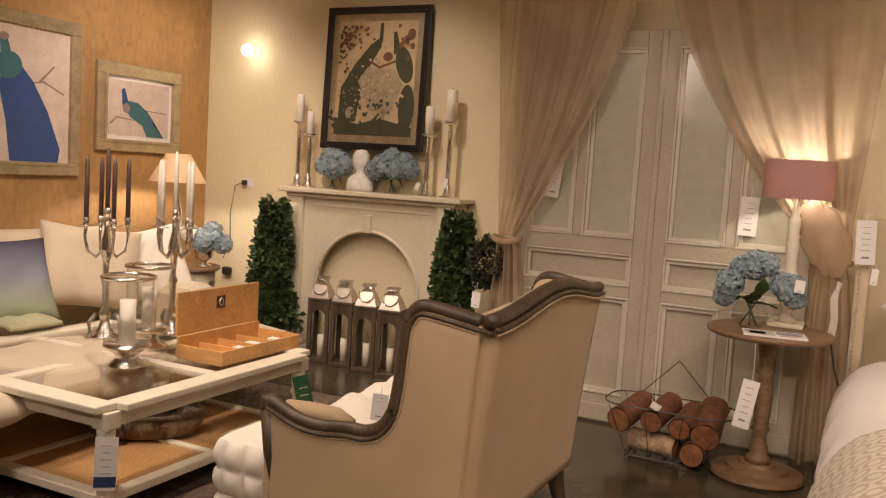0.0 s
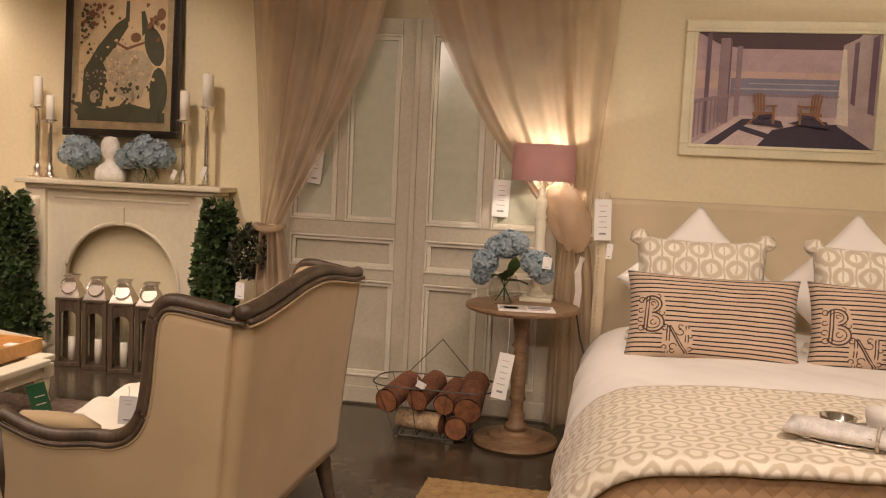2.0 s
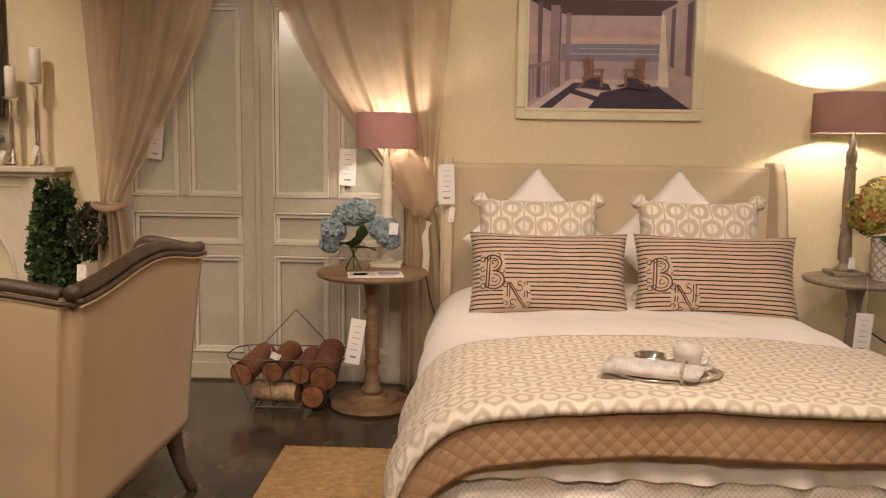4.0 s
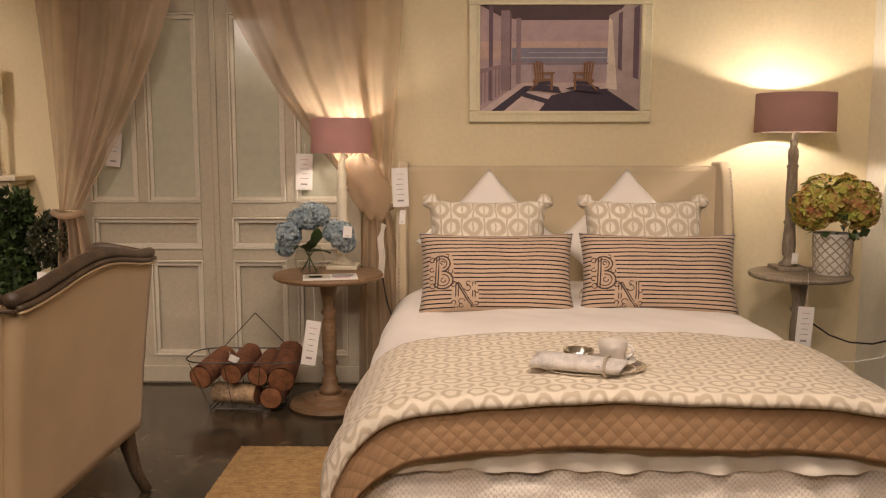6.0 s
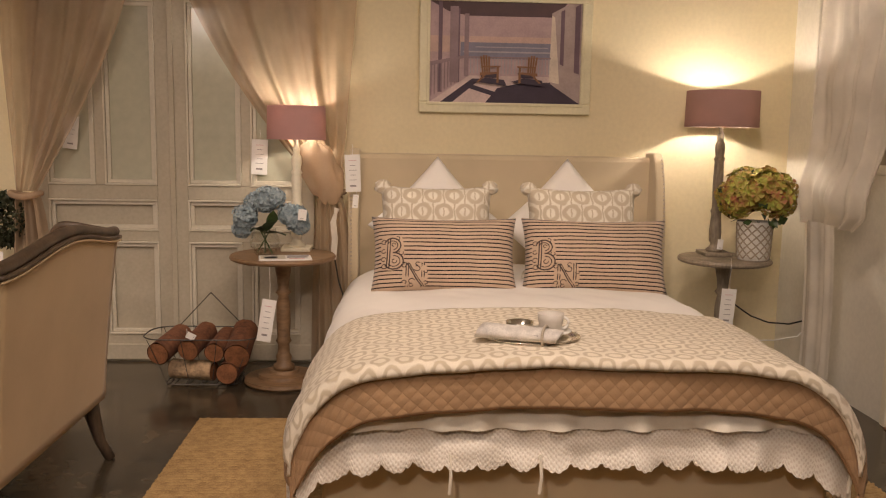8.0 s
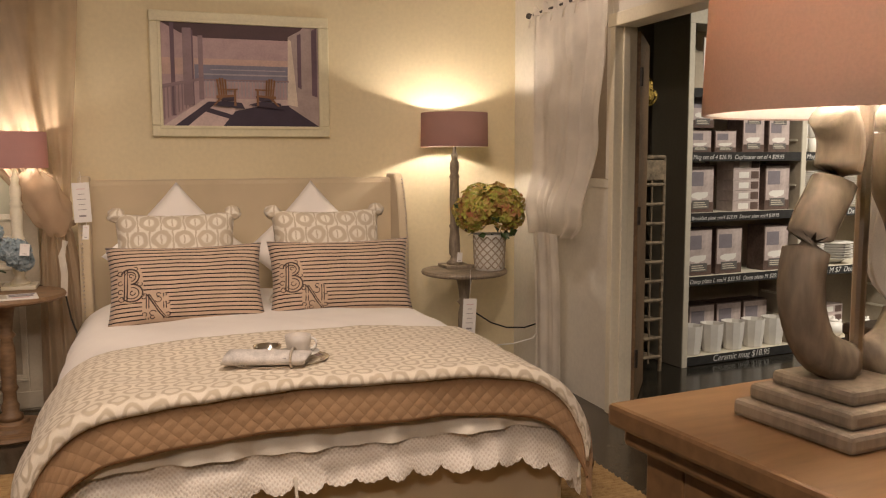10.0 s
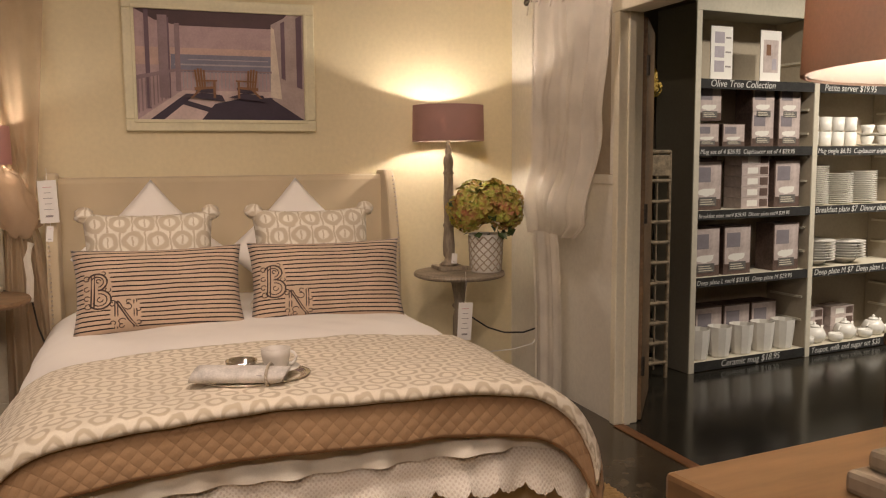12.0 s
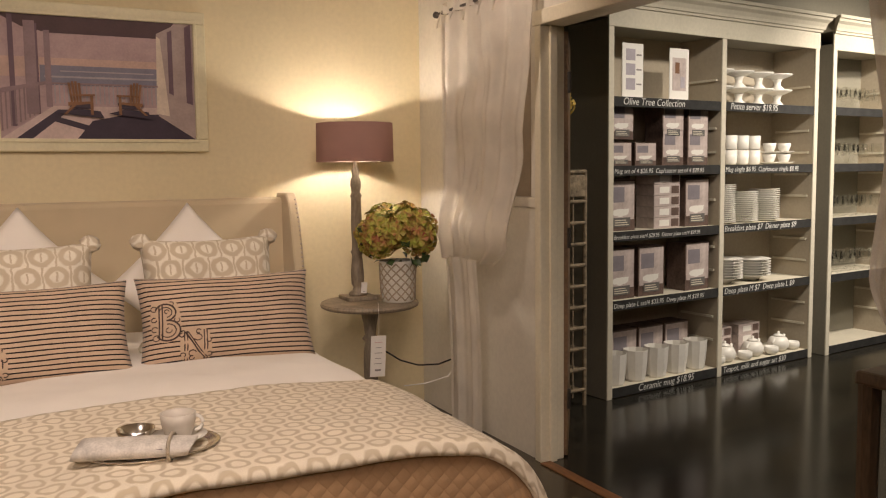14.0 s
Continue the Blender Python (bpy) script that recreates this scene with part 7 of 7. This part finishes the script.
# ---- voile curtains at the doorway wall ----
def voile(y0, y1, ztop, tie_z, x, label, tail0, tail1):
    """A voile panel: its edge at y0 hangs straight, its body bellies towards y1 and is caught up at tie_z over a plain tail."""
    e = thing("voile_curtain", label, "curtain", "white voile curtains", (0, 0, 0))
    full = y1 - y0
    belly = [(0.0, 1.0), (0.1, 1.02), (0.3, 0.97), (0.5, 0.90), (0.7, 0.88), (0.85, 0.86), (0.94, 0.80), (1.0, 0.62)]

    def reach(v):
        for (a, p), (c, q) in zip(belly, belly[1:]):
            if v <= c:
                return p + (q - p) * (v - a) / (c - a)
        return belly[-1][1]

    def up(u, v):
        k = reach(v)
        z = ztop + (tie_z - ztop) * v + 0.05 * math.sin(math.pi * u) * max(0, v - 0.8)
        puff = 0.07 * math.exp(-((v - 0.86) / 0.13) ** 2)
        soft = 0.8 + 0.5 * v
        return Vector((x - 0.02 - puff + soft * 0.020 * fold(u + 0.07 * noise.noise(Vector((u * 3, v * 2.2, 4.0))), 4.3, 1.2) + 0.02 * noise.noise(Vector((u * 5, v * 6, 1.0))), y0 + full * k * u, z))
    part("drape", sheet(up, 90, 44), M_VOILE, e, smooth=True)

    def low(u, v):
        z = tie_z + 0.02 - tie_z * v
        return Vector((x - 0.03 - 0.03 * (1 - v) ** 3 + 0.014 * fold(u, 2, 0.4), tail0 + (tail1 - tail0) * u, z))
    part("tail", sheet(low, 40, 24), M_VOILE, e, smooth=True)
    part("heading", sheet(lambda u, v: Vector((x - 0.02 + 0.025 * fold(u, 7, 1.2), y0 + full * u, ztop + (0.05 + 0.02 * math.sin(u * 40)) * v)), 90, 3), M_VOILE, e, smooth=True)
    for k in range(5):
        yy = y0 + full * (0.02 + 0.17 * k)
        part("tie_tape", tube([(x - 0.03, yy, ztop + 0.03), (x - 0.045, yy + 0.02, ztop - 0.02), (x - 0.04, yy + 0.05, ztop - 0.06)], 0.006, 5, flat=0.4), M_VOILE, e)
    rod = thing("voile_rod", "thin dark curtain rod with finial", "curtain rail", "", (0, 0, 0))
    part("rod", tube([(x - 0.02, min(y0, y1) - 0.04, ztop + 0.02), (x - 0.02, max(y0, y1) + 0.06, ztop + 0.02)], 0.008, 8), M_IRON, rod)
    part("finial", lathe([(0.008, 0), (0.02, 0.012), (0.014, 0.03), (0, 0.045)], 10, m=pose(x - 0.02, max(y0, y1) + 0.06, ztop + 0.02, -90, 0, 0)), M_IRON, rod, smooth=True)
    part("bracket", tube([(x - 0.02, max(y0, y1) + 0.02, ztop + 0.02), (XR, max(y0, y1) + 0.02, ztop + 0.02)], 0.006, 6), M_IRON, rod)


voile(4.52, 3.64, 2.28, 0.95, 3.27, "white voile curtain hung over the small window", 4.46, 4.10)
voile(1.30, 1.92, 2.28, 0.90, 3.26, "white voile curtain tied beside the doorway", 1.60, 1.72)
stool = thing("wooden_stool", "tall dark wooden stool below the tied curtain", "stool", "", (3.20, 1.66, 0))
part("seat", span((-0.13, -0.13, 0.84), (0.13, 0.13, 0.88), 0.01), M_TRIMWOOD, stool)
for sx in (-1, 1):
    for sy in (-1, 1):
        part("leg", tube([(sx * 0.10, sy * 0.10, 0.845), (sx * 0.10, sy * 0.10, 0.0)], [0.03, 0.024], 8), M_TRIMWOOD, stool)

sw = thing("cord_switch", "black cord pull on the white wall", "switch", "", (XR, 4.52, 0.86))
part("knob", lathe([(0.012, -0.03), (0.016, -0.01), (0.01, 0.02), (0, 0.025)], 10, m=Matrix.Translation((-0.02, 0, 0))), M_BLACK, sw, smooth=True)
part("cord", tube([(-0.02, 0, 0.02), (-0.02, 0, 0.10), (0.0, 0, 0.13)], 0.003, 5), M_BLACK, sw)
pl = thing("lamp_cable", "black lamp cable plugged in at the wall", "cable", "", (0, 0, 0))
part("cable", tube([(2.83, 4.70, 0.56), (2.90, 4.64, 0.44), (3.00, 4.60, 0.37), (3.10, 4.58, 0.335), (3.22, 4.56, 0.33), (3.31, 4.55, 0.355)], 0.005, 6), M_BLACK, pl, smooth=True)
part("plug", box((3.325, 4.55, 0.355), (0.03, 0.04, 0.045), 0.008), M_BLACK, pl)
part("white_cable", tube([(3.33, 4.53, 0.34), (3.25, 4.50, 0.27), (3.12, 4.52, 0.24), (3.02, 4.60, 0.22)], 0.004, 5), M_PAPER, pl, smooth=True)
part("switch_cable", tube([(0.36, 4.72, 0.74), (0.50, 4.74, 0.68), (0.53, 4.66, 0.55), (0.60, 4.60, 0.35), (0.62, 4.62, 0.05)], 0.005, 6), M_BLACK, pl, smooth=True)

leaf = thing("door_1", "brown timber door standing open into the next room", "door", "", (3.485, 3.675, 0), 53)
leaf["kind"] = "structure"
part("leaf", span((0.0, 0.0, 0.01), (0.62, 0.04, 2.09), 0.004), M_OAK, leaf)
for z in (0.3, 1.1, 1.85):
    part("hinge", tube([(0.0, -0.006, z - 0.05), (0.0, -0.006, z + 0.05)], 0.009, 8), M_IRON, leaf)


# ---- wicker rack ----
rack = thing("wicker_rack", "tall narrow wicker rack with small open compartments", "rack", "", (4.02, 4.52, 0), 8)
RH = 1.42
for sx in (-1, 1):
    for sy in (-1, 1):
        part("post", tube([(sx * 0.10, sy * 0.13, 0), (sx * 0.10, sy * 0.13, RH)], 0.013, 8), M_WICKER, rack)
for k in range(10):
    z = 0.10 + 0.127 * k
    part("shelf", span((-0.10, -0.13, z - 0.012), (0.10, 0.13, z), 0.003), M_WICKER, rack)
    part("front_bar", tube([(-0.10, -0.135, z), (0.10, -0.135, z)], 0.011, 8), M_WICKER, rack)
part("back_panel", span((-0.10, 0.125, 0.05), (0.10, 0.135, RH)), M_WICKER, rack)
part("middle_rail", tube([(0.0, -0.132, 0.06), (0.0, -0.132, RH)], 0.006, 6), M_WICKER, rack)
part("top_basket", span((-0.105, -0.14, RH - 0.15), (0.105, 0.13, RH - 0.02), 0.008), M_WICKER, rack, "woven basket under the top rail")
part("top_bar", tube([(-0.10, -0.135, RH), (0.10, -0.135, RH)], 0.012, 8), M_WICKER, rack)
yel = thing("yellow_flower_stem", "small yellow flowers in a slim dark vase", "flowers", "", (4.03, 4.52, 1.245))
part("vase", lathe([(0.03, 0.0), (0.035, 0.1), (0.02, 0.2), (0.022, 0.24), (0, 0.235)], 14), M_IRON, yel, smooth=True)
part("stem", tube([(0, 0, 0.2), (0.02, 0, 0.4), (0.02, 0, 0.62)], 0.005, 6), M_LEAF, yel)
M_YEL = material("yellow_petals", (0.55, 0.38, 0.08), 0.7, 0, 0.2, 20, 80, 0.1)
for i, c in enumerate(((0.02, 0, 0.64), (-0.03, -0.02, 0.60), (0.05, 0.0, 0.57))):
    hydrangea("flower_head", yel, c, 0.055, M_YEL, 200 + i, 26)


# ---- goods on the shelving ----
def chalk(text, unit, x, z, size):
    cu = bpy.data.curves.new("chalk_text", "FONT")
    cu.body, cu.size, cu.extrude = text, size, 0.0004
    tmp = new("chalk_text", cu)
    bpy.context.view_layer.update()
    d = bpy.data.meshes.new_from_object(tmp)
    bpy.data.objects.remove(tmp)
    d.transform(pose(x, -0.0075, z, 90, 0, 0) @ Matrix(((1, 0.22, 0, 0), (0, 1, 0, 0), (0, 0, 1, 0), (0, 0, 0, 1))))
    d.materials.append(M_CHALKINK)
    ob = new("chalk_writing", d)
    ob.parent = unit


for text, x, z in (("Olive Tree Collection", 0.10, 1.87), ("Mug set of 4 $26.95  Cup/saucer set of 4 $29.95", 0.03, 1.45), ("Breakfast plate set/4 $29.95  Dinner plate set/4 $39.95", 0.03, 1.045), ("Deep plate L set/4 $33.95  Deep plate M $29.95", 0.03, 0.615), ("Ceramic mug $18.95", 0.25, 0.065),
                   ("Petite server $19.95", 1.10, 1.87), ("Mug single $6.95  Cup/saucer single $8.95", 1.06, 1.45), ("Breakfast plate $7  Dinner plate $9", 1.06, 1.045), ("Deep plate M $7  Deep plate L $9", 1.07, 0.615), ("Teapot, milk and sugar set $30", 1.07, 0.065)):
    size = 0.062 if len(text) < 22 else min(0.056, 1.95 / len(text))
    chalk(text, unit1, x, z - 0.045, size)

M_CARTON = material("brown_picture_carton", (0.13, 0.085, 0.07), 0.5, 0, 0.3, 9, 60, 0.05)
C_CARTONPIC = material("pale_carton_picture", (0.58, 0.49, 0.46), 0.4, 0, 0.2, 9, 40, 0.02, second=(0.38, 0.31, 0.285))
M_DULLPANEL = material("grey_carton_panel", (0.13, 0.12, 0.115), 0.5, 0, 0.1, 9, 60, 0.02)
C_CARTONBLUE = flatcolour("slate_carton_picture", (0.23, 0.205, 0.225), 0.4)
TS = Matrix.Translation((4.335, 4.42, 0)) @ pose(0, 0, 0, 0, 0, TURN_SHELF)


def on_shelf(x, y, z, turn=0):
    return TS @ pose(x, y, z, 0, 0, turn)


def carton(w, h, d):
    e = thing("product_carton", "brown printed product carton with a pale tableware picture", "carton", "cartons on the shelves")
    part("carton", span((-w / 2, 0, 0), (w / 2, d, h), 0.002), M_CARTON, e)
    part("picture", span((-w * 0.46, -0.0012, h * 0.22), (w * 0.47, -0.0004, h * 0.97)), C_CARTONPIC, e)
    part("picture", span((-w * 0.40, -0.0022, h * 0.56), (w * 0.10, -0.0014, h * 0.86)), C_CARTONBLUE, e)
    part("panel", span((-w * 0.30, -0.0022, h * 0.08), (w * 0.32, -0.0014, h * 0.26)), M_DULLPANEL, e)
    for k in range(3):
        part("caption", span((-w * 0.25, -0.0030, h * (0.11 + 0.045 * k)), (w * (0.26 - 0.05 * k), -0.0023, h * (0.128 + 0.045 * k))), M_SHELFEDGE, e)
    for q in range(3):
        part("bowl_shape", poly(oval(w * (-0.20 + 0.17 * q), h * (0.36 - 0.03 * (q % 2)), w * 0.14, h * 0.06, 8 * q, 12), -0.0015 - 0.0002 * q), M_CERAMIC, e)
    part("bowl_shape", lathe([(0.0, 0), (w * 0.15, 0), (w * 0.27, h * 0.10), (0, h * 0.1)], 12, m=pose(w * 0.05, -0.001, h * 0.33, 0, 0, 0) @ Matrix.Diagonal((1, 0.01, 1, 1))), M_CERAMIC, e)
    return e


def put(proto, spots):
    """Copies of a thing at the shelf spots; the first spot takes the thing itself."""
    for i, s in enumerate(spots):
        m = on_shelf(*s)
        if i:
            copy_thing(proto, m)
        else:
            proto.matrix_basis = m


big, small, squat = carton(0.235, 0.32, 0.16), carton(0.20, 0.235, 0.15), carton(0.19, 0.145, 0.16)
put(big, [(0.15, 0.05, 0.615), (0.42, 0.05, 0.615), (0.16, 0.06, 1.045), (0.86, 0.05, 0.615), (0.86, 0.06, 1.045), (0.30, 0.17, 0.065), (0.55, 0.17, 0.065), (0.80, 0.17, 0.065)])
put(small, [(0.16, 0.06, 1.615), (0.62, 0.06, 1.625), (0.86, 0.06, 1.625), (0.62, 0.06, 1.453 + 0.0), (0.86, 0.06, 1.453), (0.14, 0.20, 0.065), (0.88, 0.06, 0.94 - 0.002)][:6])
put(squat, [(0.14, 0.05, 1.452), (0.36, 0.05, 1.452), (0.14, 0.06, 1.366)])
flatbox = thing("flat_gift_box", "flat white printed plate box in a stack", "carton", "cartons on the shelves")
part("carton", span((-0.12, 0, 0), (0.12, 0.16, 0.07), 0.002), C_CARTONPIC, flatbox)
part("picture", span((-0.07, -0.0012, 0.015), (0.02, -0.0004, 0.055)), M_CERAMIC, flatbox)
part("picture", span((0.04, -0.0012, 0.01), (0.11, -0.0004, 0.06)), M_CARTON, flatbox)
put(flatbox, [(0.56, 0.05, 1.045 + 0.0715 * k) for k in range(5)] + [(1.30, 0.2, 0.066 + 0.0715 * k) for k in range(3)] + [(1.62, 0.2, 0.066 + 0.0715 * k) for k in range(3)])

sign = thing("card_stand", "white printed card standing on the shelf", "sign", "shelf cards")
part("card", span((-0.09, 0, 0), (0.09, 0.006, 0.335), 0.001), M_PAPER, sign)
for k in range(3):
    part("picture", span((-0.06, -0.0012, 0.05 + 0.09 * k), (0.02, -0.0004, 0.12 + 0.09 * k)), C_FOAM, sign)
    part("print_line", span((0.03, -0.0012, 0.08 + 0.09 * k), (0.075, -0.0004, 0.09 + 0.09 * k)), M_INK, sign)
put(sign, [(0.24, 0.05, 1.873)])
sign2 = thing("card_stand", "white picture card of a table setting on the shelf", "sign", "shelf cards")
part("card", span((-0.09, 0, 0), (0.09, 0.006, 0.33), 0.001), M_PAPER, sign2)
part("picture", span((-0.065, -0.0012, 0.06), (0.065, -0.0004, 0.27)), C_CARTONPIC, sign2)
part("picture", span((-0.04, -0.002, 0.17), (0.0, -0.0013, 0.24)), C_RUST, sign2)
part("picture", span((0.01, -0.002, 0.08), (0.05, -0.0013, 0.15)), C_FOAM, sign2)
put(sign2, [(0.66, 0.05, 1.873)])

tumbler = thing("ceramic_pot", "tall white faceted ceramic mug", "mug", "ceramic mugs")
part("body", lathe([(0.0, 0), (0.062, 0), (0.066, 0.01), (0.078, 0.12), (0.082, 0.20), (0.078, 0.20), (0.072, 0.11), (0.058, 0.014), (0, 0.014)], 10), M_CERAMIC, tumbler)
put(tumbler, [(0.13 + 0.19 * k, 0.085, 0.067, 7 * k) for k in range(5)])

stand = thing("petit_server", "white ceramic footed cake stand", "cake stand", "footed servers")
part("bowl", lathe([(0.0, 0.075), (0.03, 0.075), (0.10, 0.103), (0.106, 0.113), (0.035, 0.086), (0, 0.086)], 22), M_CERAMIC, stand, smooth=True)
part("foot", lathe([(0.05, 0), (0.052, 0.006), (0.024, 0.035), (0.026, 0.06), (0.04, 0.086)], 18), M_CERAMIC, stand, smooth=True)
put(stand, [(1.13 + 0.215 * k, 0.12, 1.872) for k in range(4)] + [(1.13 + 0.215 * k, 0.12, 1.986) for k in range(4)])

mug = thing("mug", "plain white ceramic mug", "mug", "white mugs")
part("body", lathe([(0.0, 0), (0.032, 0), (0.04, 0.012), (0.043, 0.1), (0.04, 0.1), (0.036, 0.014), (0, 0.012)], 18), M_CERAMIC, mug, smooth=True)
part("handle", tube([(0.04 + 0.026 * math.sin(a), 0, 0.052 + 0.03 * math.cos(a)) for a in (math.pi * i / 8 for i in range(9))], 0.006, 6), M_CERAMIC, mug, smooth=True)
put(mug, [(1.10 + 0.125 * k, 0.08, 1.452 + 0.102 * j, 20) for k in range(4) for j in range(2)] + [(1.14 + 0.125 * k, 0.22, 1.452, 20) for k in range(4)])
cups = thing("cup_and_saucer", "white ceramic cup on a saucer", "cup", "white cups")
part("saucer", lathe([(0.0, 0.0), (0.035, 0.0), (0.072, 0.014), (0.074, 0.017), (0.036, 0.006), (0, 0.006)], 22), M_CERAMIC, cups, smooth=True)
part("cup", lathe([(0.0, 0.008), (0.028, 0.008), (0.044, 0.05), (0.048, 0.075), (0.045, 0.075), (0.033, 0.02), (0, 0.014)], 20), M_CERAMIC, cups, smooth=True)
part("handle", tube([(0.042 + 0.022 * math.sin(a), 0, 0.042 + 0.02 * math.cos(a)) for a in (math.pi * i / 8 for i in range(9))], 0.005, 6), M_CERAMIC, cups, smooth=True)
put(cups, [(1.66 + 0.17 * k, 0.09, 1.452 + 0.077 * j, 15) for k in range(2) for j in range(2)])

plate = thing("dinner_plate", "white ceramic plate in a stack", "plate", "stacked plates")
part("plate", lathe([(0.0, 0.0), (0.06, 0.0), (0.108, 0.012), (0.109, 0.014), (0.062, 0.004), (0, 0.004)], 24), M_CERAMIC, plate, smooth=True)
put(plate, [(1.18 + 0.245 * k, 0.13, 1.047 + 0.0135 * j, j * 7) for k in range(3) for j in range((20, 16, 17)[k])])
dish = thing("deep_plate", "white ceramic deep plate in a leaning stack", "plate", "stacked bowls")
part("bowl", lathe([(0.0, 0.0), (0.055, 0.0), (0.085, 0.03), (0.142, 0.044), (0.143, 0.047), (0.083, 0.034), (0.052, 0.005), (0, 0.005)], 24), M_CERAMIC, dish, smooth=True)
put(dish, [(1.24, 0.15, 0.617 + 0.019 * j, 11 * j) for j in range(8)] + [(1.55, 0.15, 0.617 + 0.019 * j, 11 * j) for j in range(7)])
tea = thing("teapot", "white ceramic teapot with a knobbed lid", "teapot", "tea sets")
part("body", lathe([(0.0, 0), (0.05, 0), (0.075, 0.03), (0.08, 0.06), (0.06, 0.1), (0.04, 0.108), (0, 0.108)], 22), M_CERAMIC, tea, smooth=True)
part("lid", lathe([(0.042, 0.108), (0.03, 0.122), (0.008, 0.128), (0.012, 0.14), (0, 0.147)], 16), M_CERAMIC, tea, smooth=True)
part("spout", tube([(0.07, 0, 0.05), (0.105, 0, 0.075), (0.12, 0, 0.105)], [0.016, 0.012, 0.009], 8), M_CERAMIC, tea, smooth=True)
part("handle", tube([(-0.068 - 0.035 * math.sin(a), 0, 0.06 + 0.032 * math.cos(a)) for a in (math.pi * i / 8 for i in range(9))], 0.007, 6), M_CERAMIC, tea, smooth=True)
put(tea, [(1.22, 0.10, 0.067, 15), (1.53, 0.10, 0.067, 15), (1.83, 0.10, 0.067, 15)])
jug = thing("sugar_bowl", "small white ceramic sugar bowl", "bowl", "tea sets")
part("body", lathe([(0.0, 0), (0.035, 0), (0.052, 0.025), (0.05, 0.055), (0.046, 0.058), (0.044, 0.03), (0, 0.012)], 18), M_CERAMIC, jug, smooth=True)
part("handle", tube([(0.045 + 0.02 * math.sin(a), 0, 0.035 + 0.016 * math.cos(a)) for a in (math.pi * i / 8 for i in range(9))], 0.005, 6), M_CERAMIC, jug, smooth=True)
put(jug, [(1.10, 0.06, 0.067), (1.38, 0.05, 0.067), (1.68, 0.05, 0.067), (1.96, 0.07, 0.067)])

# glassware in the second unit
TS2 = Matrix.Translation((6.555, 4.60, 0)) @ pose(0, 0, 0, 0, 0, TURN_SHELF)
gob = thing("glass_goblet", "clear stemmed drinking glass on the shelf", "glass", "glassware")
part("bowl", lathe([(0.004, 0.06), (0.03, 0.075), (0.042, 0.11), (0.038, 0.16), (0.036, 0.16), (0.04, 0.11), (0.028, 0.078), (0, 0.068)], 16), M_GLASS, gob, smooth=True)
part("stem", lathe([(0.036, 0.0), (0.036, 0.004), (0.006, 0.012), (0.004, 0.06)], 14), M_GLASS, gob, smooth=True)
k = 0
for z in (0.615, 1.045, 1.45, 1.87):
    for x in (0.1, 0.22, 0.34, 0.46, 0.6, 0.72):
        for y in (0.07, 0.19):
            m = TS2 @ pose(x, y, z + 0.002)
            if k:
                copy_thing(gob, m)
            else:
                gob.matrix_basis = m
            k += 1
